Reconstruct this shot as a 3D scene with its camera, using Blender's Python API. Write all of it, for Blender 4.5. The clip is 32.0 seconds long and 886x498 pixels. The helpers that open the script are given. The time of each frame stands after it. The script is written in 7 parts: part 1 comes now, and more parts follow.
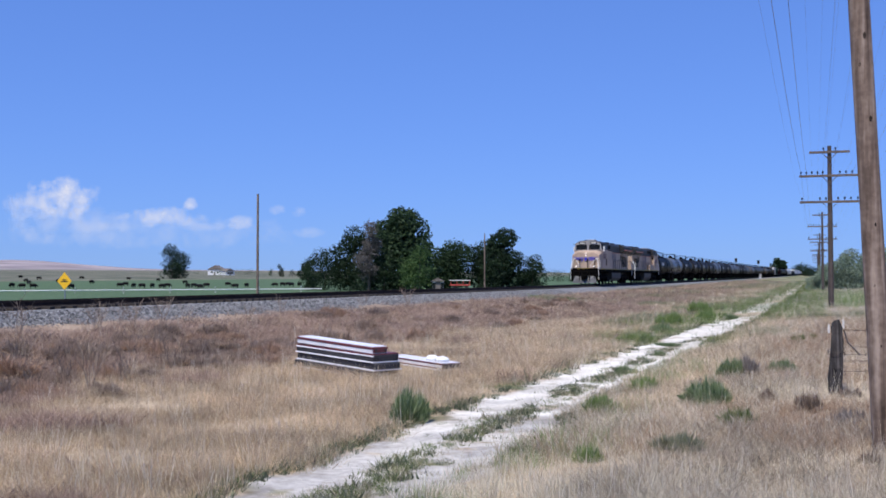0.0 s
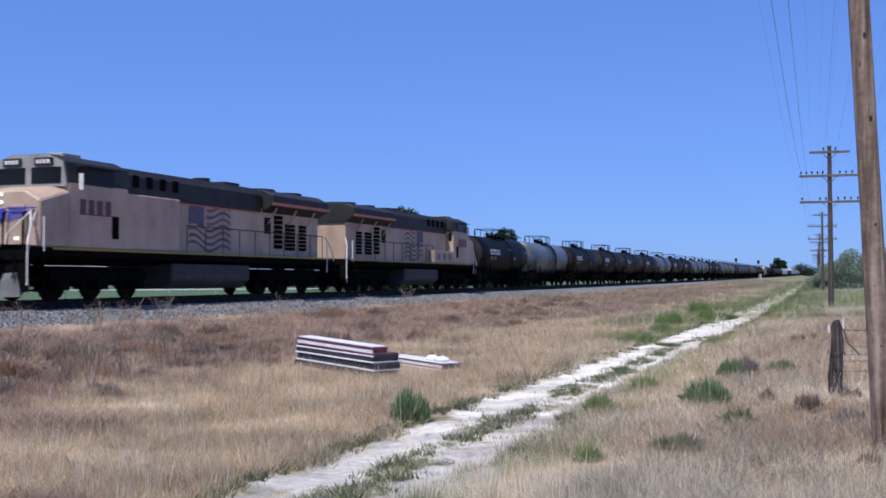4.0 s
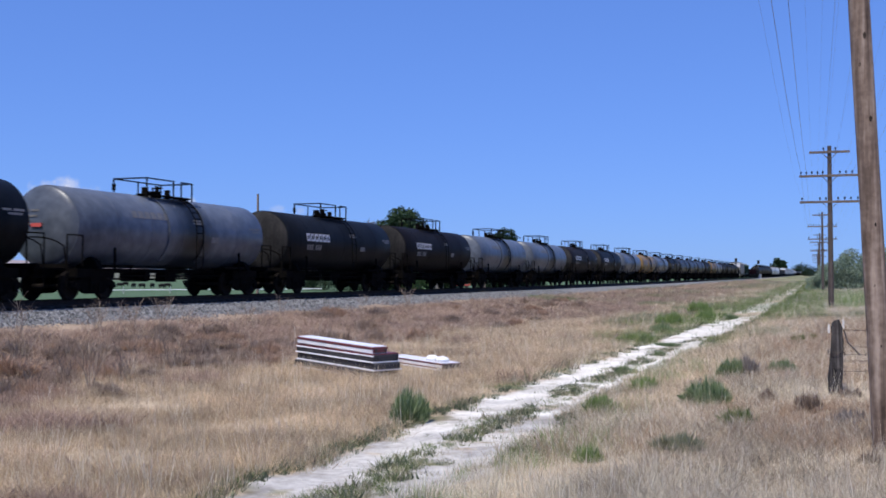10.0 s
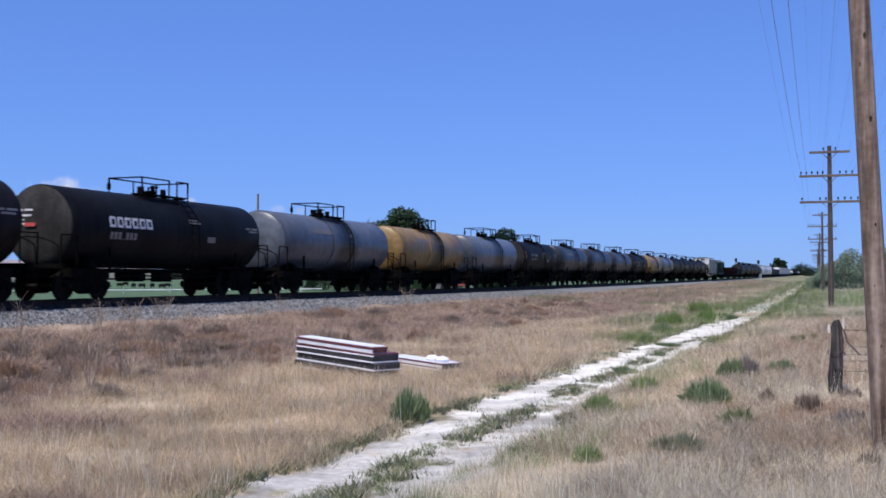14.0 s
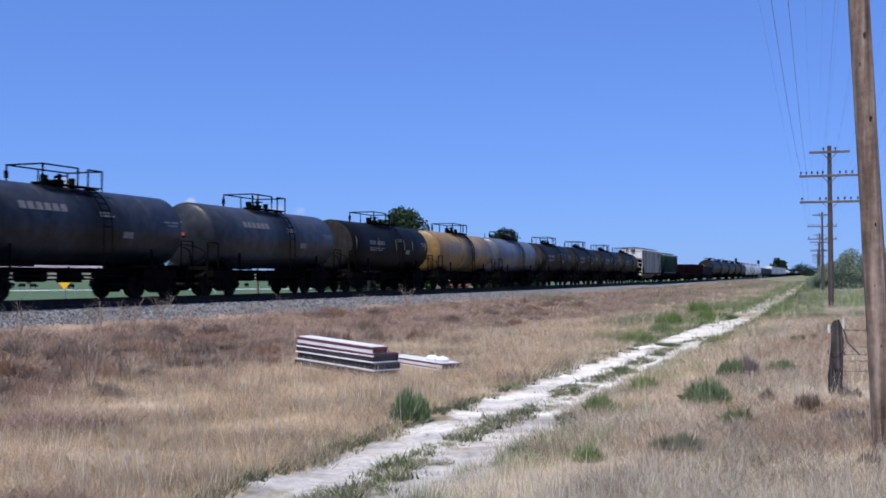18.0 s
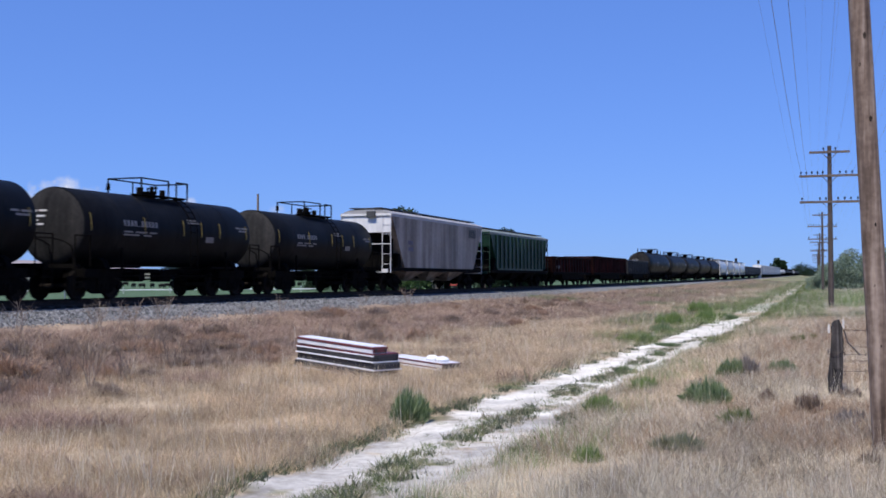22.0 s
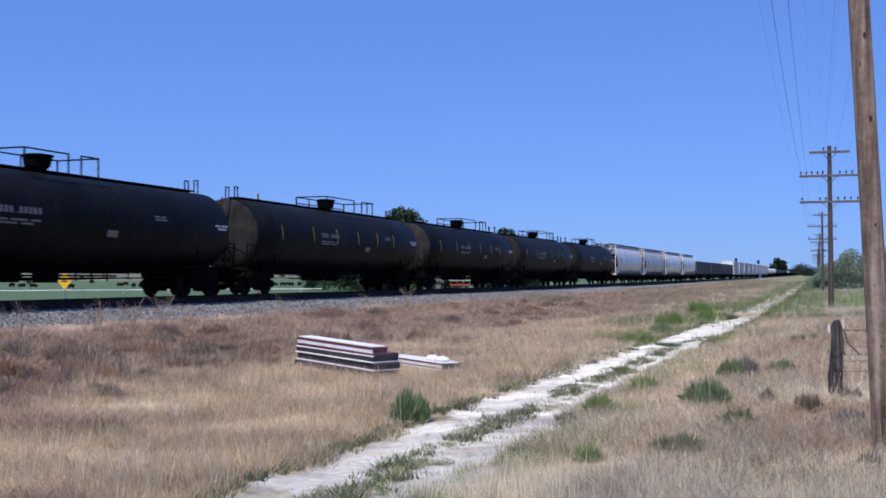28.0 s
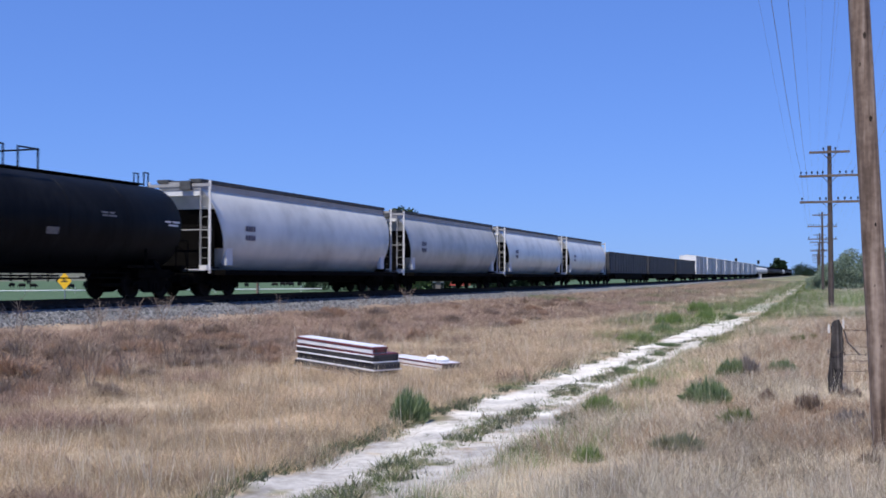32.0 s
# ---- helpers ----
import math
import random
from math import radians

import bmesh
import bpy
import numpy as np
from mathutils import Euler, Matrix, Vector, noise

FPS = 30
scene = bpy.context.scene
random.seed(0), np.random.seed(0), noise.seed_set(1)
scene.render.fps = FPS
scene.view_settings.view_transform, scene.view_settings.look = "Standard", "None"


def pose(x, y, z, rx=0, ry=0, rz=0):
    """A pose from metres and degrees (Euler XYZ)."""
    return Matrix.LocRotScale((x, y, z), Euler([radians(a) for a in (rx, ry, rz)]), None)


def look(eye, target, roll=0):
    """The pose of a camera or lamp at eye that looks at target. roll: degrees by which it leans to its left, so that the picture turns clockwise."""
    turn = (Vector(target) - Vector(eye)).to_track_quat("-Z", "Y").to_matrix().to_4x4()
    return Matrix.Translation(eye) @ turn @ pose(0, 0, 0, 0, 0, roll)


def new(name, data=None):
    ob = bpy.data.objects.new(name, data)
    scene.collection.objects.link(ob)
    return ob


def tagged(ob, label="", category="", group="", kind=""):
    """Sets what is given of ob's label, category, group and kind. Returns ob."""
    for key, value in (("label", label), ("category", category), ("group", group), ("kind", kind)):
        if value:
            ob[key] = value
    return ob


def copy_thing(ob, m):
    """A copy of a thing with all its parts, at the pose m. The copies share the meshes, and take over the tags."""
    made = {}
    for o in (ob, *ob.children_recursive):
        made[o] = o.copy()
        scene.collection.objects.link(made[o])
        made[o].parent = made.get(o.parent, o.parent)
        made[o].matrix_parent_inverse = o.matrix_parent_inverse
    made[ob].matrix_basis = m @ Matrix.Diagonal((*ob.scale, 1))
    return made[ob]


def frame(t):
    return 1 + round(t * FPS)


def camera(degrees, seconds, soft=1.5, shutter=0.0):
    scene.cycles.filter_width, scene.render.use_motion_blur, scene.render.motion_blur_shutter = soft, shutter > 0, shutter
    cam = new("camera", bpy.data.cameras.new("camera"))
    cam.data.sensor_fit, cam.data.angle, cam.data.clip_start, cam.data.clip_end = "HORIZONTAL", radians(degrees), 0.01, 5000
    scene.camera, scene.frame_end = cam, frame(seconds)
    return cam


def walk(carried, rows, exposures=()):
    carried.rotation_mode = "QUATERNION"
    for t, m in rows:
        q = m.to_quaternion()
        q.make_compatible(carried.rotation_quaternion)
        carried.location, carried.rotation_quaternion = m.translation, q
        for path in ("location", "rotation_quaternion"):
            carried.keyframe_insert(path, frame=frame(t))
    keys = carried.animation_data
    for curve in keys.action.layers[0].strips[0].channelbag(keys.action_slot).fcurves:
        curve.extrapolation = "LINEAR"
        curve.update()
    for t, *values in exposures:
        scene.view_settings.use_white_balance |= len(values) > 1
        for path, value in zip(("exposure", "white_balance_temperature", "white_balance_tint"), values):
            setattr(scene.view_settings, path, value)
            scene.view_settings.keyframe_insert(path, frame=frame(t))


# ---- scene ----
cam = camera(45.7, 32.0, soft=1.7, shutter=0.15)
EYE = (0.0, 0.0, 2.0)
walk(cam, [(0.0, pose(*EYE, 91.36, 0, 19.5)), (32.0, pose(*EYE, 91.36, 0, 19.5))], [(0.0, 0.0, 6500, 10), (32.0, 0.0, 6500, 10)])

# ---- light ----
SUN_EL, SUN_AZ = 60.0, 190.0      # degrees; azimuth clockwise from +y
world = bpy.data.worlds.new("sky")
scene.world = world
world.use_nodes = True
wn = world.node_tree.nodes
sky = wn.new("ShaderNodeTexSky")
sky.sky_type, sky.sun_disc = "NISHITA", False
sky.sun_elevation, sky.sun_rotation = radians(SUN_EL), radians(SUN_AZ)
sky.air_density, sky.dust_density, sky.ozone_density, sky.altitude = 1.0, 0.0, 1.0, 0
soft_sky, tint = wn.new("ShaderNodeGamma"), wn.new("ShaderNodeMix")
soft_sky.inputs["Gamma"].default_value = 0.50
tint.data_type, tint.blend_type = "RGBA", "MULTIPLY"
tint.inputs[0].default_value, tint.inputs[7].default_value = 1.0, (0.1262, 0.2218, 0.506, 1)
world.node_tree.links.new(sky.outputs[0], soft_sky.inputs["Color"])
world.node_tree.links.new(soft_sky.outputs[0], tint.inputs[6])
world.node_tree.links.new(tint.outputs[2], wn["Background"].inputs[0])
wn["Background"].inputs[1].default_value = 0.69
sun_data = bpy.data.lights.new("sun", "SUN")
sun_data.energy, sun_data.angle, sun_data.color = 5.0, radians(0.53), (1.0, 0.95, 0.88)
sun = new("sun", sun_data)
a, e = radians(SUN_AZ), radians(SUN_EL)
sun.matrix_world = look((math.sin(a) * math.cos(e) * 100, math.cos(a) * math.cos(e) * 100, math.sin(e) * 100), (0, 0, 0))

# ---- materials ----
def material(name, colors, rough=0.7, metal=0.0, scale=3.0, fine=40.0, bump=0.15, per_object=0.0, streaks=0.0, spec=0.5, grain=None, spill=0.0):
    """Blends two or three colours by noise at two scales; streaks: weight of vertical run marks; spill: how dark the spilled load has stained the girth."""
    m = bpy.data.materials.new(name)
    m.use_nodes = True
    nt = m.node_tree
    n, link = nt.nodes, nt.links.new
    bsdf = n["Principled BSDF"]
    co = n.new("ShaderNodeTexCoord")
    big, small = n.new("ShaderNodeTexNoise"), n.new("ShaderNodeTexNoise")
    big.inputs["Scale"].default_value, small.inputs["Scale"].default_value = scale, fine
    big.inputs["Detail"].default_value, small.inputs["Detail"].default_value = 5, 4
    link(co.outputs["Object"], big.inputs["Vector"])
    link(co.outputs["Object"], small.inputs["Vector"])
    mix = n.new("ShaderNodeMix")
    mix.inputs[0].default_value = 0.35
    link(big.outputs["Fac"], mix.inputs[2])
    link(small.outputs["Fac"], mix.inputs[3])
    fac = mix.outputs[0]
    if streaks:
        mp = n.new("ShaderNodeMapping")
        mp.inputs["Scale"].default_value = grain or (5.0, 5.0, 0.25)
        link(co.outputs["Object"], mp.inputs["Vector"])
        st = n.new("ShaderNodeTexNoise")
        st.inputs["Scale"].default_value, st.inputs["Detail"].default_value = 1.0, 4
        link(mp.outputs[0], st.inputs["Vector"])
        mix2 = n.new("ShaderNodeMix")
        mix2.inputs[0].default_value = streaks
        link(fac, mix2.inputs[2])
        link(st.outputs["Fac"], mix2.inputs[3])
        fac = mix2.outputs[0]
    ramp = n.new("ShaderNodeValToRGB")
    cr = ramp.color_ramp
    stops = [0.36 + 0.28 * i / max(1, len(colors) - 1) for i in range(len(colors))]
    while len(cr.elements) < len(colors):
        cr.elements.new(0.5)
    for el, p, col in zip(cr.elements, stops, colors):
        el.position, el.color = p, (*col, 1)
    link(fac, ramp.inputs[0])
    out = ramp.outputs[0]
    if per_object:
        info = n.new("ShaderNodeObjectInfo")
        rng = n.new("ShaderNodeMapRange")
        rng.inputs[3].default_value, rng.inputs[4].default_value = 1 - per_object, 1 + per_object
        link(info.outputs["Random"], rng.inputs[0])
        hsv = n.new("ShaderNodeHueSaturation")
        link(rng.outputs[0], hsv.inputs["Value"])
        link(out, hsv.inputs["Color"])
        out = hsv.outputs[0]
    if spill:
        sep = n.new("ShaderNodeSeparateXYZ")
        link(co.outputs["Object"], sep.inputs[0])
        edge = n.new("ShaderNodeMath")
        edge.operation = "MULTIPLY_ADD"
        edge.inputs[1].default_value = 2.6
        link(big.outputs["Fac"], edge.inputs[0])
        link(sep.outputs[1], edge.inputs[2])
        off = n.new("ShaderNodeMath")
        off.operation = "SUBTRACT"
        link(edge.outputs[0], off.inputs[0])
        off.inputs[1].default_value = 2.0
        far = n.new("ShaderNodeMath")
        far.operation = "ABSOLUTE"
        link(off.outputs[0], far.inputs[0])
        fall = n.new("ShaderNodeMapRange")
        fall.inputs[1].default_value, fall.inputs[2].default_value = 0.35, 1.5
        fall.inputs[3].default_value, fall.inputs[4].default_value = 1 - spill, 1.0
        link(far.outputs[0], fall.inputs[0])
        dark = n.new("ShaderNodeHueSaturation")
        link(fall.outputs[0], dark.inputs["Value"])
        link(out, dark.inputs["Color"])
        out = dark.outputs[0]
    link(out, bsdf.inputs["Base Color"])
    bsdf.inputs["Roughness"].default_value, bsdf.inputs["Metallic"].default_value = rough, metal
    bsdf.inputs["Specular IOR Level"].default_value = spec
    if bump:
        bp = n.new("ShaderNodeBump")
        bp.inputs["Strength"].default_value, bp.inputs["Distance"].default_value = bump, 0.02
        link(fac if grain else small.outputs["Fac"], bp.inputs["Height"])
        link(bp.outputs[0], bsdf.inputs["Normal"])
    return m


def foliage(name, colors, rough=0.7, glow=0.25, patch=0.0, size=0.5):
    """Leaf and blade material varied by island, a little translucent."""
    m = bpy.data.materials.new(name)
    m.use_nodes = True
    nt = m.node_tree
    n, link = nt.nodes, nt.links.new
    geo = n.new("ShaderNodeNewGeometry")
    ramp = n.new("ShaderNodeValToRGB")
    cr = ramp.color_ramp
    while len(cr.elements) < len(colors):
        cr.elements.new(0.5)
    for i, (el, col) in enumerate(zip(cr.elements, colors)):
        el.position, el.color = i / max(1, len(colors) - 1), (*col, 1)
    link(geo.outputs["Random Per Island"], ramp.inputs[0])
    bsdf = n["Principled BSDF"]
    tone = ramp.outputs[0]
    if patch:
        co, nz, rg, hsv = n.new("ShaderNodeTexCoord"), n.new("ShaderNodeTexNoise"), n.new("ShaderNodeMapRange"), n.new("ShaderNodeHueSaturation")
        nz.inputs["Scale"].default_value, nz.inputs["Detail"].default_value, nz.inputs["Roughness"].default_value = size, 5, 0.65
        link(co.outputs["Object"], nz.inputs["Vector"])
        link(nz.outputs["Fac"], rg.inputs[0])
        rg.inputs[1].default_value, rg.inputs[2].default_value = 0.32, 0.68
        rg.inputs[3].default_value, rg.inputs[4].default_value = 1 - patch, 1 + patch * 0.7
        link(rg.outputs[0], hsv.inputs["Value"])
        link(tone, hsv.inputs["Color"])
        tone = hsv.outputs[0]
    link(tone, bsdf.inputs["Base Color"])
    bsdf.inputs["Roughness"].default_value = rough
    bsdf.inputs["Specular IOR Level"].default_value = 0.25
    tr = n.new("ShaderNodeBsdfTranslucent")
    link(tone, tr.inputs[0])
    ms = n.new("ShaderNodeMixShader")
    ms.inputs[0].default_value = glow
    link(bsdf.outputs[0], ms.inputs[1])
    link(tr.outputs[0], ms.inputs[2])
    link(ms.outputs[0], n["Material Output"].inputs[0])
    return m


BLACK_TANK = material("black_tank_paint", [(0.0035, 0.0037, 0.0044), (0.0066, 0.007, 0.008), (0.0125, 0.013, 0.014)], 0.5, 0, 0.8, 30, 0.03, 0.25, 0.35, 0.06)
BROWN_TANK = material("brown_black_tank_paint", [(0.0055, 0.0043, 0.0043), (0.0105, 0.0082, 0.0082), (0.019, 0.0155, 0.0145)], 0.55, 0, 0.8, 30, 0.03, 0.25, 0.35, 0.06)
# head dust, with the sun on the heads painted in as a lighter tone
HEAD_LIT_DUST = material("lit_dusty_black_tank_head_paint", [(0.014, 0.0135, 0.0135), (0.026, 0.025, 0.0245), (0.045, 0.042, 0.039)], 0.8, 0, 1.6, 12, 0.05, 0.2, 0.4, 0.05)
GREY_TANK = material("sooty_grey_tank_paint", [(0.024, 0.028, 0.036), (0.066, 0.076, 0.094), (0.12, 0.134, 0.16)], 0.38, 0, 0.3, 3, 0.01, 0.2, 0.25, 0.35, (0.9, 0.9, 0.5), 0.85)
DARK_TANK = material("dark_bluish_grey_tank_paint", [(0.006, 0.0064, 0.0075), (0.019, 0.022, 0.028), (0.048, 0.054, 0.066)], 0.40, 0, 0.3, 3, 0.01, 0.25, 0.25, 0.2, (0.9, 0.9, 0.5), 0.6)
YELLOW_TANK = material("rusty_yellow_tank_paint", [(0.078, 0.045, 0.016), (0.205, 0.124, 0.041), (0.31, 0.207, 0.084)], 0.45, 0, 0.4, 4, 0.02, 0.05, 0.35, 0.4, (1.2, 1.2, 0.4), 0.75)
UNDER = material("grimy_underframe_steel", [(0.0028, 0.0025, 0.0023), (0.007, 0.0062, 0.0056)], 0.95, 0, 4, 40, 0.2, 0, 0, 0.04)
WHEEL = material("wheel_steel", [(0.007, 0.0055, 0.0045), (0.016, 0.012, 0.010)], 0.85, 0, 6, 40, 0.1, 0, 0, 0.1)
LOCO_TAN = material("faded_tan_locomotive_paint", [(0.27, 0.19, 0.138), (0.42, 0.305, 0.222), (0.51, 0.38, 0.285)], 0.6, 0, 0.5, 18, 0.04, 0, 0.25, 0.5, (1.5, 1.5, 0.5))
LOCO_GREY = material("locomotive_roof_grey", [(0.014, 0.014, 0.015), (0.030, 0.030, 0.031)], 0.6, 0, 1.5, 25, 0.05, 0, 0, 0.25)
LOCO_NOSE = material("pale_locomotive_grey", [(0.22, 0.21, 0.205), (0.32, 0.305, 0.295)], 0.55, 0, 1.5, 25, 0.04)
RED_STRIPE = material("red_orange_stripe_paint", [(0.42, 0.10, 0.05), (0.50, 0.16, 0.09)], 0.55, 0, 2, 30, 0.04)
BLUE_PAINT = material("blue_emblem_paint", [(0.035, 0.035, 0.33), (0.055, 0.055, 0.46)], 0.5, 0, 5, 30, 0.02)
NAVY_PAINT = material("faded_navy_marking", [(0.06, 0.055, 0.10), (0.11, 0.09, 0.13)], 0.6, 0, 5, 30, 0.02)
FLAG_RED = material("faded_flag_red_paint", [(0.13, 0.075, 0.085), (0.19, 0.11, 0.115)], 0.6, 0, 5, 30, 0.02)
NUMBER_PAINT = material("faded_red_number_paint", [(0.09, 0.03, 0.035), (0.14, 0.05, 0.05)], 0.6, 0, 5, 30, 0.02)
YELLOW_PAINT = material("yellow_safety_paint", [(0.24, 0.18, 0.03), (0.34, 0.26, 0.045)], 0.55, 0, 6, 30, 0.03)
SLASH_YELLOW = material("dulled_yellow_reflector", [(0.11, 0.085, 0.02), (0.18, 0.14, 0.035)], 0.6, 0, 6, 30, 0.03)
WHITE_PAINT = material("white_marking_paint", [(0.55, 0.53, 0.50), (0.75, 0.73, 0.70)], 0.6, 0, 8, 40, 0.03)
DULL_MARK = material("dulled_white_marking", [(0.11, 0.105, 0.10), (0.20, 0.19, 0.18)], 0.6, 0, 8, 40, 0.03)
RED_MARK = material("red_placard_paint", [(0.40, 0.05, 0.04), (0.55, 0.09, 0.07)], 0.6, 0, 8, 40, 0.03)
GLASS_DARK = material("dark_cab_window", [(0.012, 0.014, 0.016), (0.02, 0.022, 0.026)], 0.08, 0, 2, 10, 0.0)
HOPPER_GREY = material("sooty_pale_grey_hopper_paint", [(0.055, 0.038, 0.027), (0.178, 0.140, 0.108), (0.325, 0.28, 0.236)], 0.5, 0, 0.35, 6, 0.03, 0, 0.6, 0.3, (1.5, 1.5, 0.10))
HOPPER_WHITE = material("white_hopper_paint", [(0.55, 0.54, 0.53), (0.72, 0.71, 0.70)], 0.55, 0, 1.5, 25, 0.05, 0, 0.4)
HOPPER_BLUE = material("pale_blue_grey_hopper_paint", [(0.40, 0.397, 0.37), (0.605, 0.602, 0.562), (0.72, 0.715, 0.67)], 0.36, 0.08, 0.30, 1.2, 0.0, 0.12, 0.25, 0.5, (0.5, 0.5, 0.35))
HOPPER_DULL = material("dull_grey_hopper_paint", [(0.22, 0.216, 0.20), (0.36, 0.355, 0.33), (0.48, 0.472, 0.44)], 0.4, 0.08, 0.30, 1.2, 0.0, 0.08, 0.35, 0.5, (0.5, 0.5, 0.35))
HOPPER_EAVE = material("grey_hopper_eave_paint", [(0.26, 0.25, 0.245), (0.36, 0.35, 0.345)], 0.55, 0, 1.5, 25, 0.05)
HOPPER_GREEN = material("dark_green_hopper_paint", [(0.0028, 0.013, 0.0075), (0.0065, 0.030, 0.017), (0.032, 0.070, 0.046)], 0.5, 0, 0.7, 8, 0.04, 0, 0.6, 0.2, (2.0, 2.0, 0.15))
GREEN_EAVE = material("dusty_green_grey_eave_paint", [(0.10, 0.125, 0.115), (0.22, 0.25, 0.235)], 0.7, 0, 2, 25, 0.05)
ROOF_DARK = material("weathered_walkway_steel", [(0.03, 0.032, 0.034), (0.08, 0.08, 0.08)], 0.7, 0, 3, 30, 0.1)
GONDOLA_RED = material("oxide_red_gondola_paint", [(0.012, 0.0026, 0.0026), (0.030, 0.0060, 0.0056), (0.066, 0.016, 0.014)], 0.8, 0, 1.0, 25, 0.08, 0.2, 0.5, 0.1)
GONDOLA_DARK = material("black_gondola_paint", [(0.006, 0.006, 0.006), (0.013, 0.013, 0.014), (0.028, 0.028, 0.029)], 0.65, 0, 1.0, 25, 0.08, 0.2, 0.5)
# shaded copy of the white boxcar paint; ends and roof take the lit white
BOX_SIDE = material("shaded_boxcar_side_paint", [(0.20, 0.20, 0.205), (0.36, 0.36, 0.365), (0.52, 0.52, 0.52)], 0.6, 0, 0.35, 25, 0.04, 0.25, 0.5)
# darker copy of the oxide red: shade on walls and ends, painted in
GONDOLA_SHADE = material("shaded_maroon_gondola_sheet", [(0.004, 0.0010, 0.0011), (0.010, 0.0022, 0.0021), (0.024, 0.006, 0.0055)], 0.85, 0, 1.0, 25, 0.08, 0.2, 0.5, 0.08)
GONDOLA_SLATE = material("slate_grey_gondola_sheet", [(0.022, 0.022, 0.024), (0.046, 0.046, 0.050), (0.085, 0.085, 0.09)], 0.7, 0, 0.7, 25, 0.08, 0.2, 0.4)
CAB_GLASS = material("tinted_cab_side_glass", [(0.006, 0.007, 0.008), (0.012, 0.013, 0.015)], 0.35, 0, 2, 10, 0.0, 0, 0, 0.15)
REEFER_WHITE = material("white_boxcar_paint", [(0.60, 0.59, 0.58), (0.84, 0.83, 0.82)], 0.55, 0, 0.8, 25, 0.04, 0.08, 0.5)
BALLAST = material("grey_crushed_ballast", [(0.08, 0.08, 0.08), (0.17, 0.17, 0.17), (0.30, 0.295, 0.29)], 0.9, 0, 9, 25, 0.9)
TIE = material("creosoted_tie_wood", [(0.018, 0.014, 0.011), (0.05, 0.04, 0.032)], 0.9, 0, 5, 40, 0.4)
RAIL = material("rusty_rail_steel", [(0.018, 0.011, 0.008), (0.04, 0.026, 0.02)], 0.8, 0.0, 8, 40, 0.1, 0, 0, 0.2)
POLE_WOOD = material("weathered_pole_wood", [(0.050, 0.034, 0.026), (0.165, 0.120, 0.094), (0.33, 0.262, 0.215)], 0.9, 0, 3.2, 18, 0.9, 0, 0.55, 0.3, (15, 15, 1.0))
ARM_WOOD = material("grey_crossarm_wood", [(0.075, 0.06, 0.053), (0.17, 0.14, 0.125)], 0.9, 0, 3, 30, 0.4, 0, 0.6, 0.3, (2, 30, 30))
KNOT = material("dark_wood_knot", [(0.018, 0.013, 0.011), (0.06, 0.045, 0.036)], 0.95, 0, 20, 60, 0.5, 0, 0, 0.2)
POLE_DARK = material("dark_pole_wood", [(0.040, 0.032, 0.030), (0.10, 0.083, 0.077)], 0.9, 0, 2.5, 30, 0.5, 0, 0.6, 0.3, (24, 24, 0.8))
POST_WOOD = material("charred_post_wood", [(0.014, 0.0125, 0.012), (0.045, 0.041, 0.040), (0.11, 0.10, 0.098)], 0.95, 0, 4, 40, 0.8, 0, 0.6, 0.2, (30, 30, 1.2))
GALV = material("galvanised_steel", [(0.30, 0.31, 0.32), (0.45, 0.46, 0.47)], 0.45, 0.7, 8, 40, 0.05)
WIRE = material("weathered_line_wire", [(0.10, 0.10, 0.115), (0.14, 0.14, 0.155)], 0.6, 0.3, 5, 10, 0)
BARK = material("grey_brown_bark", [(0.05, 0.04, 0.03), (0.13, 0.105, 0.085)], 0.95, 0, 4, 25, 0.6)
BUILDING_WHITE = material("white_painted_siding", [(0.66, 0.66, 0.65), (0.78, 0.78, 0.77)], 0.7, 0, 1, 10, 0.05)
ROOFING = material("grey_brown_shingles", [(0.12, 0.10, 0.09), (0.20, 0.17, 0.15)], 0.9, 0, 2, 20, 0.2)
SIGN_YELLOW = material("yellow_warning_sign", [(0.75, 0.40, 0.01), (0.85, 0.50, 0.02)], 0.45, 0, 5, 30, 0.02)
BLACK_PAINT = material("black_paint", [(0.012, 0.012, 0.012), (0.02, 0.02, 0.02)], 0.6, 0, 5, 30, 0.02)
COW_HIDE = material("black_cattle_hide", [(0.004, 0.0035, 0.0035), (0.010, 0.009, 0.008)], 0.8, 0, 3, 30, 0.1, 0, 0, 0.2)
PANEL_WHITE = material("white_enamel_panel", [(0.62, 0.63, 0.68), (0.76, 0.77, 0.82)], 0.45, 0, 3, 30, 0.03)
PANEL_MAROON = material("maroon_painted_edge", [(0.09, 0.022, 0.028), (0.14, 0.035, 0.042)], 0.5, 0, 3, 30, 0.05)
PANEL_DARK = material("dark_steel_panel", [(0.018, 0.018, 0.022), (0.04, 0.04, 0.046)], 0.6, 0, 3, 30, 0.05)
BAG_WHITE = material("white_plastic_sack", [(0.72, 0.73, 0.76), (0.86, 0.87, 0.90)], 0.5, 0, 6, 30, 0.2)

# ---- mesh helpers ----
def box(bm, c, s, m=None):
    r = bmesh.ops.create_cube(bm, size=1.0)["verts"]
    for v in r:
        v.co = Vector((c[0] + v.co.x * s[0], c[1] + v.co.y * s[1], c[2] + v.co.z * s[2]))
    if m is not None:
        bmesh.ops.transform(bm, matrix=m, verts=r)
    return r


